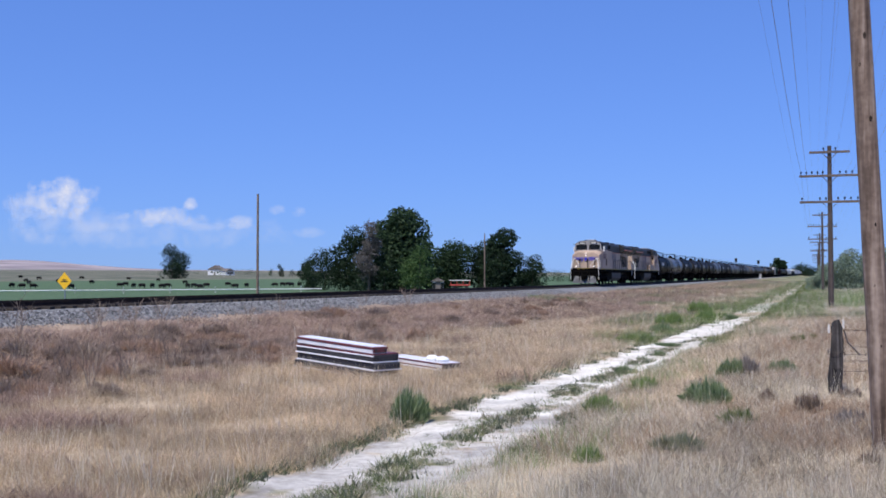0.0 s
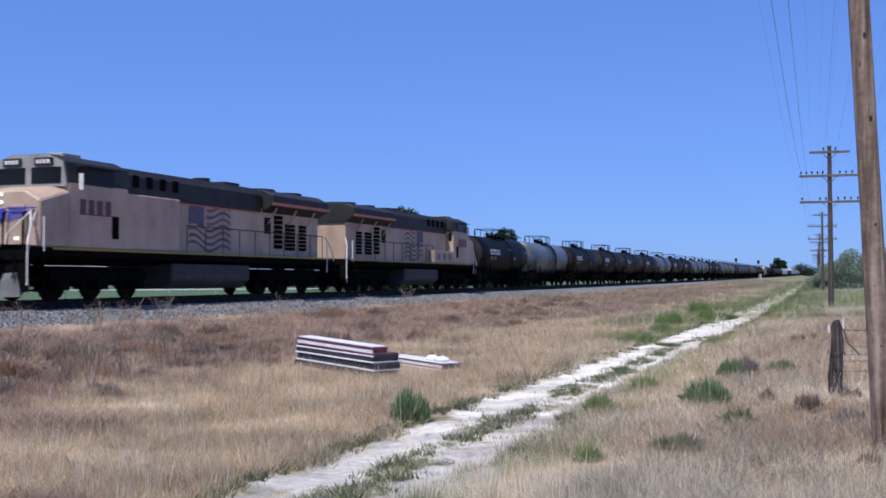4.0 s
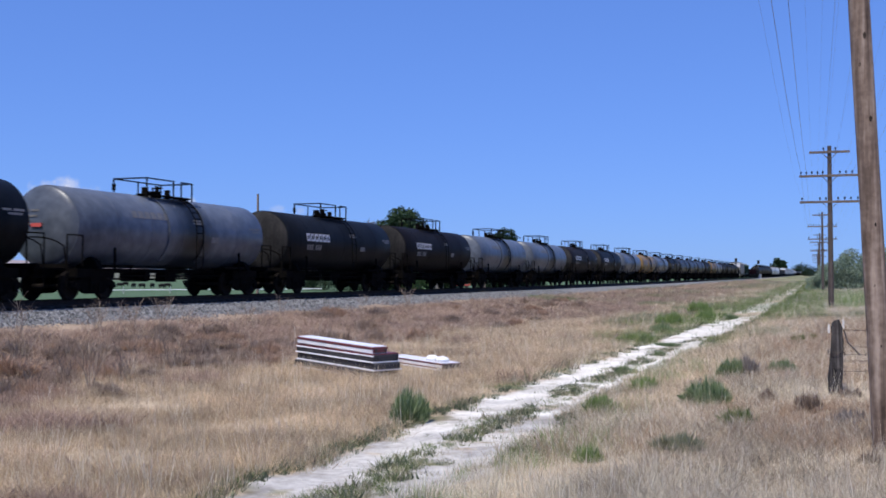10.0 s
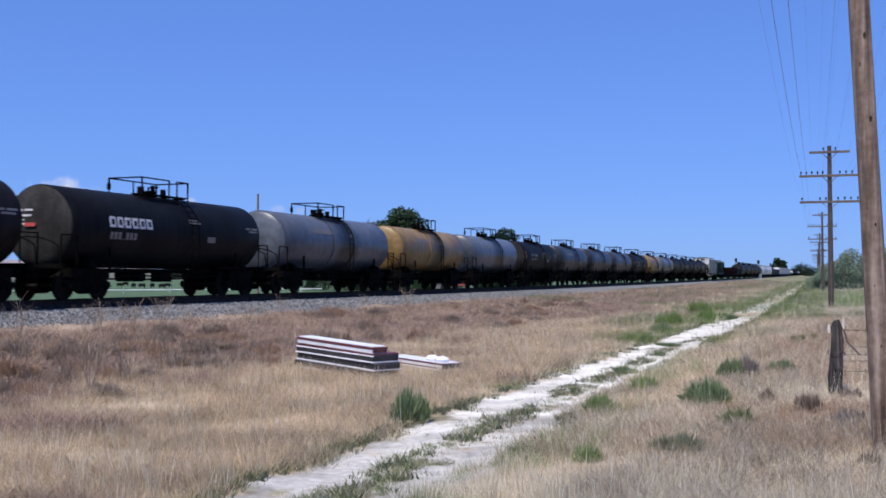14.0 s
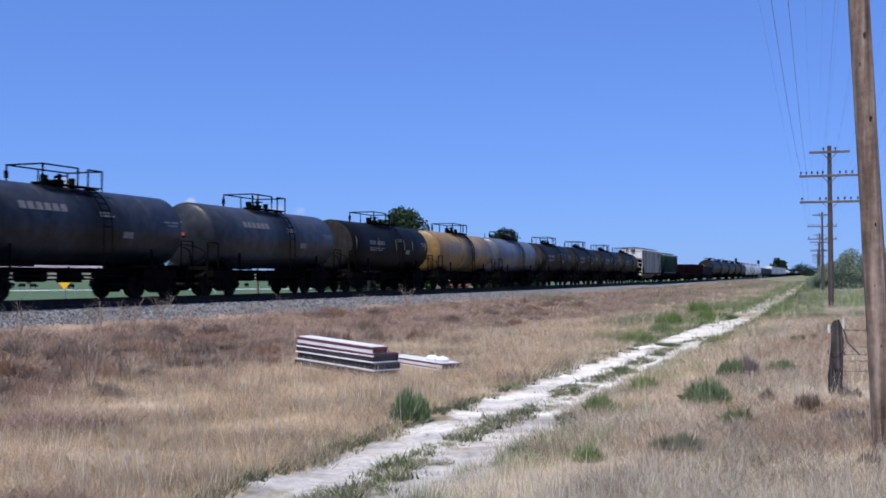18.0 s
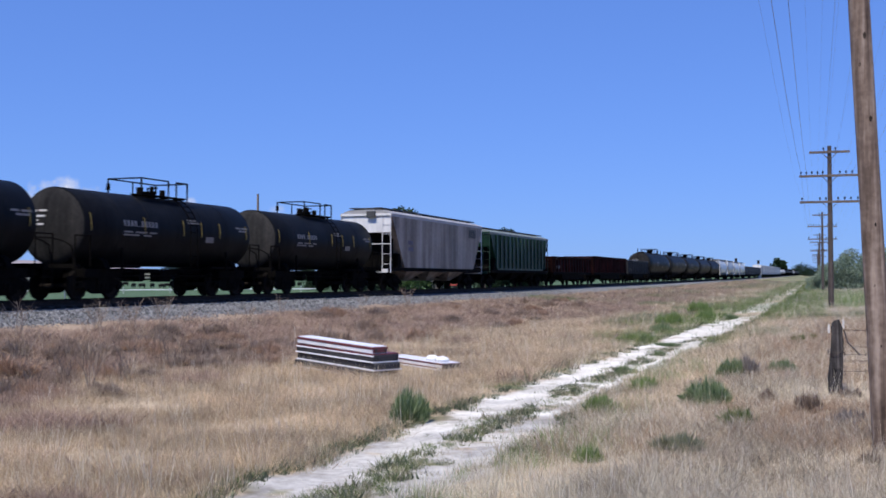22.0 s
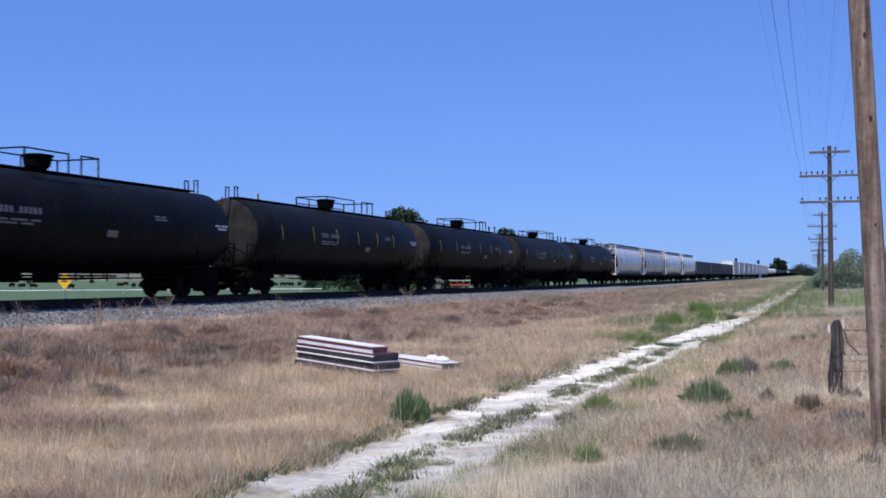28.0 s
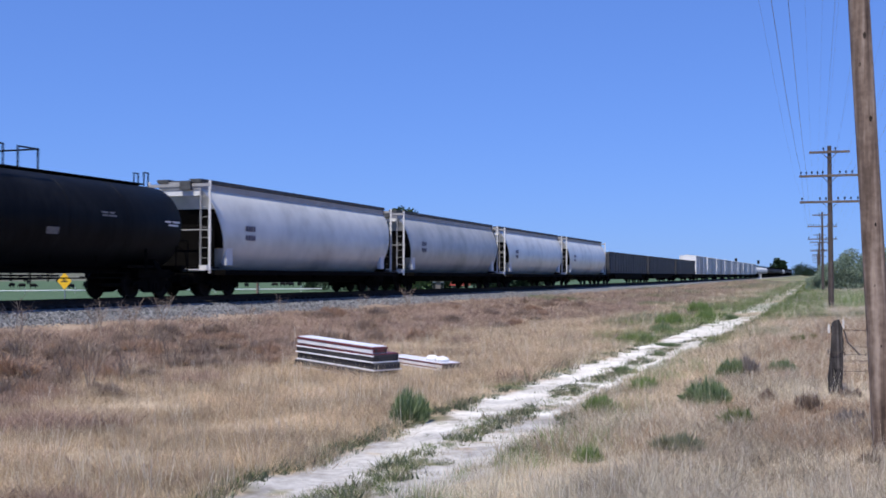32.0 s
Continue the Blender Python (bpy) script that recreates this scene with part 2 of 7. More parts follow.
def tube(bm, p0, p1, r0, r1=None, n=8, caps=True):
    p0, p1 = Vector(p0), Vector(p1)
    d = p1 - p0
    r = bmesh.ops.create_cone(bm, cap_ends=caps, segments=n, radius1=r0, radius2=r0 if r1 is None else r1, depth=d.length)["verts"]
    bmesh.ops.transform(bm, matrix=Matrix.Translation((p0 + p1) / 2) @ d.to_track_quat("Z", "Y").to_matrix().to_4x4(), verts=r)
    return r


def rod(bm, pts, r, n=5):
    """A round bar bent through the points, as one closed tube."""
    pts = [Vector(p) for p in pts]
    pts = [pts[0]] + [q for p, q in zip(pts, pts[1:]) if (q - p).length > 1e-5]
    dirs = [(q - p).normalized() for p, q in zip(pts, pts[1:])]
    side = dirs[0].orthogonal().normalized()
    rings = []
    for i, p in enumerate(pts):
        d0, d1 = dirs[max(0, i - 1)], dirs[min(i, len(dirs) - 1)]
        t = d0 + d1
        t = t.normalized() if t.length > 1e-4 else d1
        side = (side - t * side.dot(t)).normalized()
        up = t.cross(side)
        wide = r / max(0.5, t.dot(d0))
        rings.append([bm.verts.new(p + wide * (math.cos(2 * math.pi * k / n) * side + math.sin(2 * math.pi * k / n) * up)) for k in range(n)])
    for a_, b_ in zip(rings, rings[1:]):
        for k in range(n):
            bm.faces.new((a_[k], a_[(k + 1) % n], b_[(k + 1) % n], b_[k]))
    bm.faces.new(rings[0][::-1])
    bm.faces.new(rings[-1])


def prism(bm, outline, y0, y1):
    """A closed outline in x and z, drawn out along y."""
    a = [bm.verts.new((x, y0, z)) for x, z in outline]
    b = [bm.verts.new((x, y1, z)) for x, z in outline]
    k = len(outline)
    bm.faces.new(a)
    bm.faces.new(b[::-1])
    for i in range(k):
        bm.faces.new((a[(i + 1) % k], a[i], b[i], b[(i + 1) % k]))


def lathe(bm, rings, n=24, axis="Y"):
    """Rings of (position along the axis, radius); closed at both ends by fans."""
    rows = []
    for p, r in rings:
        row = []
        for k in range(n):
            t = 2 * math.pi * k / n
            c, s = r * math.cos(t), r * math.sin(t)
            row.append(bm.verts.new((c, p, s) if axis == "Y" else (p, c, s) if axis == "X" else (c, s, p)))
        rows.append(row)
    for a, b in zip(rows, rows[1:]):
        for k in range(n):
            bm.faces.new((a[k], a[(k + 1) % n], b[(k + 1) % n], b[k]))
    bm.faces.new(rows[0][::-1])
    bm.faces.new(rows[-1])


def part(name, bm, mat, parent=None, label="", smooth=False, bevel=0.0, loc=None):
    """Links a bmesh as one mesh object, under a thing or a part."""
    if bevel:
        bmesh.ops.bevel(bm, geom=list(bm.edges), offset=bevel, segments=1, affect="EDGES", clamp_overlap=True)
    bmesh.ops.recalc_face_normals(bm, faces=list(bm.faces))
    me = bpy.data.meshes.new(name)
    if smooth:
        for f in bm.faces:
            f.smooth = True
        for ed in bm.edges:
            if len(ed.link_faces) == 2 and ed.calc_face_angle(0) > radians(38):
                ed.smooth = False
    bm.to_mesh(me)
    bm.free()
    me.materials.append(mat)
    ob = new(name, me)
    if parent is not None:
        ob.parent = parent
    if loc is not None:
        ob.location = loc
    if label:
        ob["label"] = label
    return ob


def B():
    return bmesh.new()


def raw(name, verts, faces, mat, parent=None, smooth=False):
    me = bpy.data.meshes.new(name)
    me.from_pydata(verts, [], faces)
    me.materials.append(mat)
    if smooth:
        me.shade_smooth()
    ob = new(name, me)
    if parent is not None:
        ob.parent = parent
    return ob

# ---- ground, embankment and track ----
TRACK_X, RAIL_Z = -23.6, 1.28
PROFILE = [(-4000, 27), (-2600, 18), (-1200, 9), (-600, 4.2), (-310, 0.4), (-265, -0.3), (-180, -1.65), (-100, -1.7), (-45, -1.1), (-33, -0.7), (-28, 0.55),
           (-26.4, 0.72), (-20.6, 0.70), (-19.4, 0.55), (-17.2, 0.26), (-14.6, -0.08), (-12, -0.22), (-8.5, -0.26), (-5.8, -0.20), (-3.7, -0.16),
           (-1.8, 0.06), (0.5, 0.16), (4, 0.24), (12, 0.3), (60, 0.6), (400, 1.5), (4000, 1.8)]


DIP_Y, DIP = [-200, 10, 25, 45, 80, 155, 330, 700, 1500], [0.05, 0.08, 0.12, 0.19, 0.33, 0.45, 0.55, 0.5, 0.5]


def dip(y):
    """How far the line has sunk below its level beside the camera."""
    return sum(float(np.interp(y + o, DIP_Y, DIP)) for o in (-12, -6, 0, 6, 12)) / 5


BEAR = 0.008      # the line bears this much towards +x for each metre on


def bear(y):
    """How far the line has drawn sideways."""
    return BEAR * (y - 35.0)


def rail_z(y):
    return RAIL_Z - dip(y)


def smooth_profile(x):
    for (x0, z0), (x1, z1) in zip(PROFILE, PROFILE[1:]):
        if x <= x1:
            t = (x - x0) / (x1 - x0)
            return z0 + (z1 - z0) * t
    return PROFILE[-1][1]


def ground_z(x, y):
    z = smooth_profile(x - max(-0.5, min(8.0, bear(y))) * float(np.interp(x, [-60, -30, -14, -7], [0, 1, 1, 0])))
    p = Vector((x * 0.35, y * 0.35, 3.1))
    near = max(0.0, 1 - abs(x + 10) / 60)
    z += near * (0.07 * noise.noise(p) + 0.04 * noise.noise(p * 3.1))
    z -= dip(y) * float(np.interp(x, [-60, -40, -30, -19, -13], [0, 0, 1, 1, 0]))
    if -19 < x < -11.5:
        z += 0.14 * min(1.0, (x + 19) / 1.5, (-11.5 - x) / 1.5) * noise.noise(Vector((x * 0.9, y * 0.55, 7.7)))
    if x < -320:
        z += min(1.0, (-320 - x) / 900) * 2.5 * noise.noise(Vector((x * 0.004, y * 0.004, 0.3)))
        bearing, far = math.degrees(math.atan2(-x, y)) if y > 0 else 90.0, math.hypot(x, y)
        rise = min(1.0, max(0.0, (far - 1500) / 1300))
        z += rise * rise * (3 - 2 * rise) * 23 * math.exp(-((bearing - 42.0) / 4.6) ** 2)
    if -5.5 < x < -4.7 or -4.2 < x < -3.6:
        z -= 0.03
    return z


LANE_Y, LANE_X = [12, 29, 38, 50, 66, 130], [0.0, 0.32, 0.78, 1.12, 1.45, 1.9]


def lane_drift(y):
    """The lane bears slowly to the east further on."""
    return float(np.interp(y, LANE_Y, LANE_X))


def ground_axis(marks):
    out = []
    for a, b, step in marks:
        out += list(np.arange(a, b, step))
    return out + [marks[-1][1]]


gx = ground_axis([(-4000, -600, 100), (-600, -60, 20), (-60, -30, 3), (-30, 8, 0.5), (8, 60, 4), (60, 400, 40), (400, 4000, 400)])
gy = ground_axis([(-600, -60, 90), (-60, 2, 3), (2, 60, 0.5), (60, 140, 2), (140, 400, 10), (400, 1000, 40), (1000, 4800, 100)])
verts = [(x, y, ground_z(x, y)) for y in gy for x in gx]
k = len(gx)
faces = [(j * k + i, j * k + i + 1, (j + 1) * k + i + 1, (j + 1) * k + i) for j in range(len(gy) - 1) for i in range(k - 1)]


def ground_material():
    m = bpy.data.materials.new("dry_grass_ground")
    m.use_nodes = True
    nt = m.node_tree
    n, link = nt.nodes, nt.links.new
    co = n.new("ShaderNodeTexCoord")
    sep = n.new("ShaderNodeSeparateXYZ")
    link(co.outputs["Object"], sep.inputs[0])

    def nz(scale, detail=5, stretch=None):
        t = n.new("ShaderNodeTexNoise")
        t.inputs["Scale"].default_value, t.inputs["Detail"].default_value = scale, detail
        if stretch:
            mp = n.new("ShaderNodeMapping")
            mp.inputs["Scale"].default_value = stretch
            link(co.outputs["Object"], mp.inputs["Vector"])
            link(mp.outputs[0], t.inputs["Vector"])
        else:
            link(co.outputs["Object"], t.inputs["Vector"])
        return t.outputs["Fac"]

    def math_(op, a, b):
        t = n.new("ShaderNodeMath")
        t.operation = op
        for i, v in enumerate((a, b)):
            if isinstance(v, (int, float)):
                t.inputs[i].default_value = v
            else:
                link(v, t.inputs[i])
        return t.outputs[0]

    def ramp(fac, stops):
        t = n.new("ShaderNodeValToRGB")
        while len(t.color_ramp.elements) < len(stops):
            t.color_ramp.elements.new(0.5)
        for el, (p, col) in zip(t.color_ramp.elements, stops):
            el.position, el.color = p, (*col, 1)
        link(fac, t.inputs[0])
        return t.outputs[0]

    def blend(fac, a, b):
        t = n.new("ShaderNodeMix")
        t.data_type = "RGBA"
        link(fac, t.inputs[0])
        link(a, t.inputs[6])
        link(b, t.inputs[7])
        return t.outputs[2]

    def span(v, lo, hi, soft):
        """1 between lo and hi, with soft edges."""
        def edge(e0, e1):
            t = n.new("ShaderNodeMapRange")
            t.inputs[1].default_value, t.inputs[2].default_value = e0, e1
            link(v, t.inputs[0])
            return t.outputs[0]
        return math_("MULTIPLY", edge(lo - soft, lo + soft), edge(hi + soft, hi - soft))

    fine, mid, wide = nz(9), nz(1.1), nz(0.22)
    mixed = math_("ADD", math_("MULTIPLY", fine, 0.4), math_("MULTIPLY", mid, 0.6))
    straw = ramp(mixed, [(0.3, (0.25, 0.192, 0.132)), (0.5, (0.42, 0.335, 0.236)), (0.7, (0.54, 0.445, 0.325))])
    brown = ramp(mixed, [(0.3, (0.12, 0.083, 0.063)), (0.5, (0.25, 0.178, 0.132)), (0.7, (0.38, 0.28, 0.205))])
    white = ramp(mixed, [(0.32, (0.42, 0.38, 0.32)), (0.5, (0.66, 0.62, 0.55)), (0.66, (0.79, 0.76, 0.69))])
    green = ramp(mixed, [(0.3, (0.048, 0.085, 0.045)), (0.5, (0.075, 0.122, 0.064)), (0.7, (0.115, 0.165, 0.085))])
    weed = ramp(mixed, [(0.3, (0.05, 0.075, 0.03)), (0.5, (0.10, 0.13, 0.055)), (0.7, (0.22, 0.21, 0.10))])
    scrub = ramp(math_("ADD", math_("MULTIPLY", nz(0.03), 0.6), math_("MULTIPLY", mid, 0.4)), [(0.38, (0.060, 0.070, 0.048)), (0.5, (0.125, 0.128, 0.092)), (0.62, (0.21, 0.20, 0.15))])
    x = math_("ADD", sep.outputs[0], math_("MULTIPLY", math_("SUBTRACT", mid, 0.5), 1.2))
    xw = math_("ADD", sep.outputs[0], math_("MULTIPLY", math_("SUBTRACT", wide, 0.5), 5.0))
    col = straw
    shift = n.new("ShaderNodeMapRange")
    shift.inputs[1].default_value, shift.inputs[2].default_value, shift.inputs[4].default_value = 28, 58, 2.5
    link(sep.outputs[1], shift.inputs[0])
    col = blend(math_("MULTIPLY", span(math_("SUBTRACT", xw, shift.outputs[0]), -30.5, -12.6, 0.9), math_("MULTIPLY", span(xw, -20.5, 0, 0.9), span(sep.outputs[1], -200, 150, 40))), col, brown)
    # the chalky two-rut lane, with weeds along its edges and middle
    along = sep.outputs[1]
    drift = 0.0
    for y0, y1, x0, x1 in zip(LANE_Y, LANE_Y[1:], LANE_X, LANE_X[1:]):
        bend = n.new("ShaderNodeMapRange")
        bend.inputs[1].default_value, bend.inputs[2].default_value = y0, y1
        bend.inputs[3].default_value, bend.inputs[4].default_value = 0.0, x1 - x0
        link(along, bend.inputs[0])
        drift = math_("ADD", bend.outputs[0], drift)
    x = math_("SUBTRACT", x, drift)
    col = blend(math_("MULTIPLY", span(x, -6.4, -3.1, 0.5), ramp(nz(1.3), [(0.45, (0, 0, 0)), (0.62, (0.8, 0.8, 0.8))])), col, weed)
    patchy = ramp(nz(0.8), [(0.33, (0.0, 0.0, 0.0)), (0.42, (1, 1, 1))])
    near_part = math_("MAXIMUM", span(along, -60, 52, 3), math_("MULTIPLY", span(along, -60, 135, 20), ramp(nz(0.10), [(0.44, (0, 0, 0)), (0.50, (1, 1, 1))])))
    dirt = ramp(mixed, [(0.34, (0.20, 0.184, 0.168)), (0.5, (0.345, 0.325, 0.30)), (0.64, (0.51, 0.485, 0.45))])
    middle = math_("MULTIPLY", span(x, -4.9, -3.9, 0.1), ramp(nz(2.2), [(0.36, (0, 0, 0)), (0.48, (0.9, 0.9, 0.9))]))
    chalk = blend(math_("MAXIMUM", span(along, -200, 12.6, 3.0), math_("MULTIPLY", span(along, -200, 19, 4), ramp(nz(0.9), [(0.44, (0, 0, 0)), (0.58, (1, 1, 1))]))), white, dirt)
    col = blend(math_("MULTIPLY", middle, near_part), col, chalk)
    rut_2 = math_("MULTIPLY", math_("MULTIPLY", span(x, -4.10, -3.32, 0.12), span(along, -60, 33, 3)), ramp(nz(0.55), [(0.24, (0.0, 0.0, 0.0)), (0.42, (1, 1, 1))]))
    col = blend(math_("MULTIPLY", rut_2, near_part), col, chalk)
    wear = math_("MULTIPLY", math_("MAXIMUM", span(x, -5.52, -4.70, 0.13), math_("MULTIPLY", span(x, -5.5, -3.7, 0.2), math_("MULTIPLY", span(along, 33, 200, 4), ramp(nz(0.42), [(0.42, (0, 0, 0)), (0.50, (1, 1, 1))])))), patchy)
    col = blend(math_("MULTIPLY", wear, near_part), col, chalk)
    # far greener ground along the lane, and beyond the track pasture, scrub and pale hills
    col = blend(math_("MULTIPLY", span(along, 62, 6000, 25), math_("MULTIPLY", span(xw, -19, 300, 4), ramp(nz(0.10), [(0.42, (0, 0, 0)), (0.56, (0.75, 0.75, 0.75))]))), col, weed)
    col = blend(math_("MULTIPLY", span(along, 190, 6000, 60), math_("MULTIPLY", span(xw, -19, 300, 4), ramp(nz(0.04), [(0.35, (0.25, 0.25, 0.25)), (0.6, (0.8, 0.8, 0.8))]))), col, weed)
    xf = math_("ADD", sep.outputs[0], math_("MULTIPLY", math_("SUBTRACT", nz(0.012), 0.5), 16.0))
    col = blend(span(xf, -256, -29, 3), col, green)
    col = blend(span(xf, -9000, -256, 5), col, scrub)
    hill = ramp(nz(0.006), [(0.4, (0.22, 0.185, 0.195)), (0.6, (0.35, 0.305, 0.305))])
    col = blend(span(xf, -9000, -950, 150), col, hill)
    bsdf = n["Principled BSDF"]
    link(col, bsdf.inputs["Base Color"])
    bsdf.inputs["Roughness"].default_value = 0.95
    bsdf.inputs["Specular IOR Level"].default_value = 0.15
    bp = n.new("ShaderNodeBump")
    bp.inputs["Strength"].default_value, bp.inputs["Distance"].default_value = 0.8, 0.08
    link(mixed, bp.inputs["Height"])
    link(bp.outputs[0], bsdf.inputs["Normal"])
    return m


ground = raw("ground", verts, faces, ground_material(), smooth=True)
tagged(ground, "dry straw-coloured grassland with a chalky lane and green pasture", "ground", kind="structure")

# ballast bed
bm = B()
ys = [y for y in gy if -60 <= y <= 1500]
out = [(-27.6, 0.5), (-25.5, 1.02), (-24.9, 1.04), (-22.3, 1.03), (-21.9, 0.99), (-20.7, 0.76), (-19.75, 0.52), (-19.7, 0.3)]
rows = []
for y in ys:
    row = []
    for i, (x, z) in enumerate(out):
        jx = 0.16 * noise.noise(Vector((i * 3.0, y * 0.7, 9))) if y < 140 and i > 3 else 0
        row.append(bm.verts.new((x + jx + bear(y), y, z - dip(y))))
    rows.append(row)
for r0, r1 in zip(rows, rows[1:]):
    for i in range(len(out) - 1):
        bm.faces.new((r0[i], r0[i + 1], r1[i + 1], r1[i]))
ballast = tagged(part("ballast_bed", bm, BALLAST), "bed of grey crushed stone under the track", "ballast", kind="structure")

track = tagged(new("railway_track"), "single railway track with rusty rails on dark wooden ties", "railway track", kind="structure")
RAIL_SECTION = [(-0.07, -0.16), (0.07, -0.16), (0.07, -0.145), (0.012, -0.125), (0.012, -0.045), (0.036, -0.03), (0.036, -0.004), (0.03, 0), (-0.03, 0), (-0.036, -0.004), (-0.036, -0.03), (-0.012, -0.045), (-0.012, -0.125), (-0.07, -0.145)]
for side in (-0.755, 0.755):
    bm = B()
    rings = [[bm.verts.new((x + bear(y), y, z + rail_z(y))) for x, z in RAIL_SECTION] for y in list(range(-120, 200, 5)) + list(range(200, 1501, 50))]
    for r0, r1 in zip(rings, rings[1:]):
        for i in range(len(RAIL_SECTION)):
            bm.faces.new((r0[i], r0[i - 1], r1[i - 1], r1[i]))
    bm.faces.new(rings[0])
    bm.faces.new(rings[-1][::-1])
    part("rail", bm, RAIL, track, loc=(TRACK_X + side, 0, 0))
bm = B()
box(bm, (0, 0, 0), (2.6, 0.22, 0.17))
tie = part("tie", bm, TIE, track, bevel=0.012, loc=(TRACK_X + bear(-40), -40, rail_z(-40) - 0.24))
for i in range(1, 290):
    t = new("tie", tie.data)
    t.parent = track
    t.location = (TRACK_X + bear(-40 + i * 0.53) + random.uniform(-0.05, 0.05), -40 + i * 0.53, rail_z(-40 + i * 0.53) - 0.24 + random.uniform(-0.012, 0.0))
    t.rotation_euler = (0, 0, random.uniform(-0.02, 0.02))
far_ties = []
far_faces = []
for i in range(900):
    y0 = -40 + (290 + i) * 0.53
    x0 = TRACK_X + bear(y0) + 0.04 * math.sin(i * 1.7)
    k0 = len(far_ties)
    far_ties += [(x0 + dx, y0 + dy, rail_z(y0) - 0.24 + dz) for dz in (-0.085, 0.085) for dx, dy in ((-1.3, -0.11), (1.3, -0.11), (1.3, 0.11), (-1.3, 0.11))]
    far_faces += [(k0 + 4, k0 + 5, k0 + 6, k0 + 7), (k0, k0 + 1, k0 + 5, k0 + 4), (k0 + 1, k0 + 2, k0 + 6, k0 + 5), (k0 + 2, k0 + 3, k0 + 7, k0 + 6), (k0 + 3, k0, k0 + 4, k0 + 7)]
tagged(raw("distant_ties", far_ties, far_faces, TIE, track), kind="stuff")

# ---- the train: rolling stock, built about its own centre on the rail top, its head towards -y ----
def wheelset(parent, y, r=0.43):
    bm = B()
    for sx in (-1, 1):
        x = sx * 0.755
        lathe(bm, [(x - sx * 0.055, r * 0.55), (x - sx * 0.05, r + 0.025), (x - sx * 0.02, r + 0.025), (x - sx * 0.015, r), (x + sx * 0.06, r - 0.006), (x + sx * 0.06, r * 0.82), (x + sx * 0.03, r * 0.78), (x + sx * 0.03, r * 0.36), (x + sx * 0.075, r * 0.3), (x + sx * 0.085, 0.06)], 18, "X")
    tube(bm, (-1.02, 0, 0), (1.02, 0, 0), 0.075, n=8)
    return part("wheelset", bm, WHEEL, parent, smooth=True, loc=(0, y, r))


def bogie(parent, y, base=1.75, r=0.47):
    """A three-piece truck: two cast side frames, bolster, springs, two wheelsets."""
    bm = B()
    h = base / 2
    for sx in (-1, 1):
        a = sx * 1.0
        side = [(-h - 0.28, 0.42), (-h - 0.22, 0.58), (-h + 0.05, 0.64), (-0.42, 0.82), (0.42, 0.82), (h - 0.05, 0.64), (h + 0.22, 0.58), (h + 0.28, 0.42), (h - 0.2, 0.40), (0.55, 0.26), (0.35, 0.20), (-0.35, 0.20), (-0.55, 0.26), (-h + 0.2, 0.40)]
        v0 = [bm.verts.new((a - 0.07, p, z)) for p, z in side]
        v1 = [bm.verts.new((a + 0.07, p, z)) for p, z in side]
        bm.faces.new(v0)
        bm.faces.new(v1[::-1])
        for i in range(len(side)):
            j = (i + 1) % len(side)
            bm.faces.new((v0[j], v0[i], v1[i], v1[j]))
        for s in (-0.2, 0.0, 0.2):
            tube(bm, (a + sx * 0.08, s, 0.30), (a + sx * 0.08, s, 0.56), 0.075, n=8)
        for s in (-h, h):
            tube(bm, (a + sx * 0.06, s, 0.43), (a + sx * 0.14, s, 0.43), 0.11, n=10)
    box(bm, (0, 0, 0.66), (2.2, 0.5, 0.36))
    box(bm, (0, 0, 0.45), (1.9, 1.1, 0.16))
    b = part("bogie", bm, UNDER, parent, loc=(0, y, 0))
    wheelset(b, -h, r)
    wheelset(b, h, r)
    return b


def coupler(parent, y, sgn):
    bm = B()
    box(bm, (0, 0, 0.88), (0.14, 0.62, 0.16))
    box(bm, (0.03, sgn * 0.36, 0.88), (0.26, 0.22, 0.27))
    part("coupler", bm, UNDER, parent, bevel=0.02, loc=(0, y, 0))


def comb(row, place, height):
    """One row of unreadable writing as a bar cut into letter-wide teeth, joined along a hairline at its foot; place(o, dz) gives the point."""
    bm = B()
    cuts, low, made = [], 0.07 * height, {}
    for k, (o, ln) in enumerate(row):
        cuts.append((o, o + ln, True))
        if k + 1 < len(row):
            cuts.append((o + ln, row[k + 1][0], False))

    def vert(o, dz):
        key = (round(o, 4), round(dz, 4))
        if key not in made:
            made[key] = bm.verts.new(place(o, dz))
        return made[key]

    for o0, o1, tooth in cuts:
        bm.faces.new([vert(*p) for p in ((o0, 0), (o1, 0), (o1, low), (o0, low))])
        if tooth:
            bm.faces.new([vert(*p) for p in ((o0, low), (o1, low), (o1, height), (o0, height))])
    return bm


def bars(parent, x, y, z, rows, mat, height=0.1, normal="X", name="marking"):
    """Unreadable writing as bars: rows of (offset, length), top row first, on a side (normal X) or an end (normal Y)."""
    for i, row in enumerate(rows):
        foot = z - i * height * 1.7 - height / 2
        if row:
            part(name, comb(row, (lambda o, dz: (x, y + o, foot + dz)) if normal == "X" else (lambda o, dz: (x + o, y, foot + dz)), height), mat, parent)


def tank_surface(r, zc, z):
    """How far out the near side of a tank lies at height z."""
    return math.sqrt(max(0.0, r * r - (z - zc) ** 2))


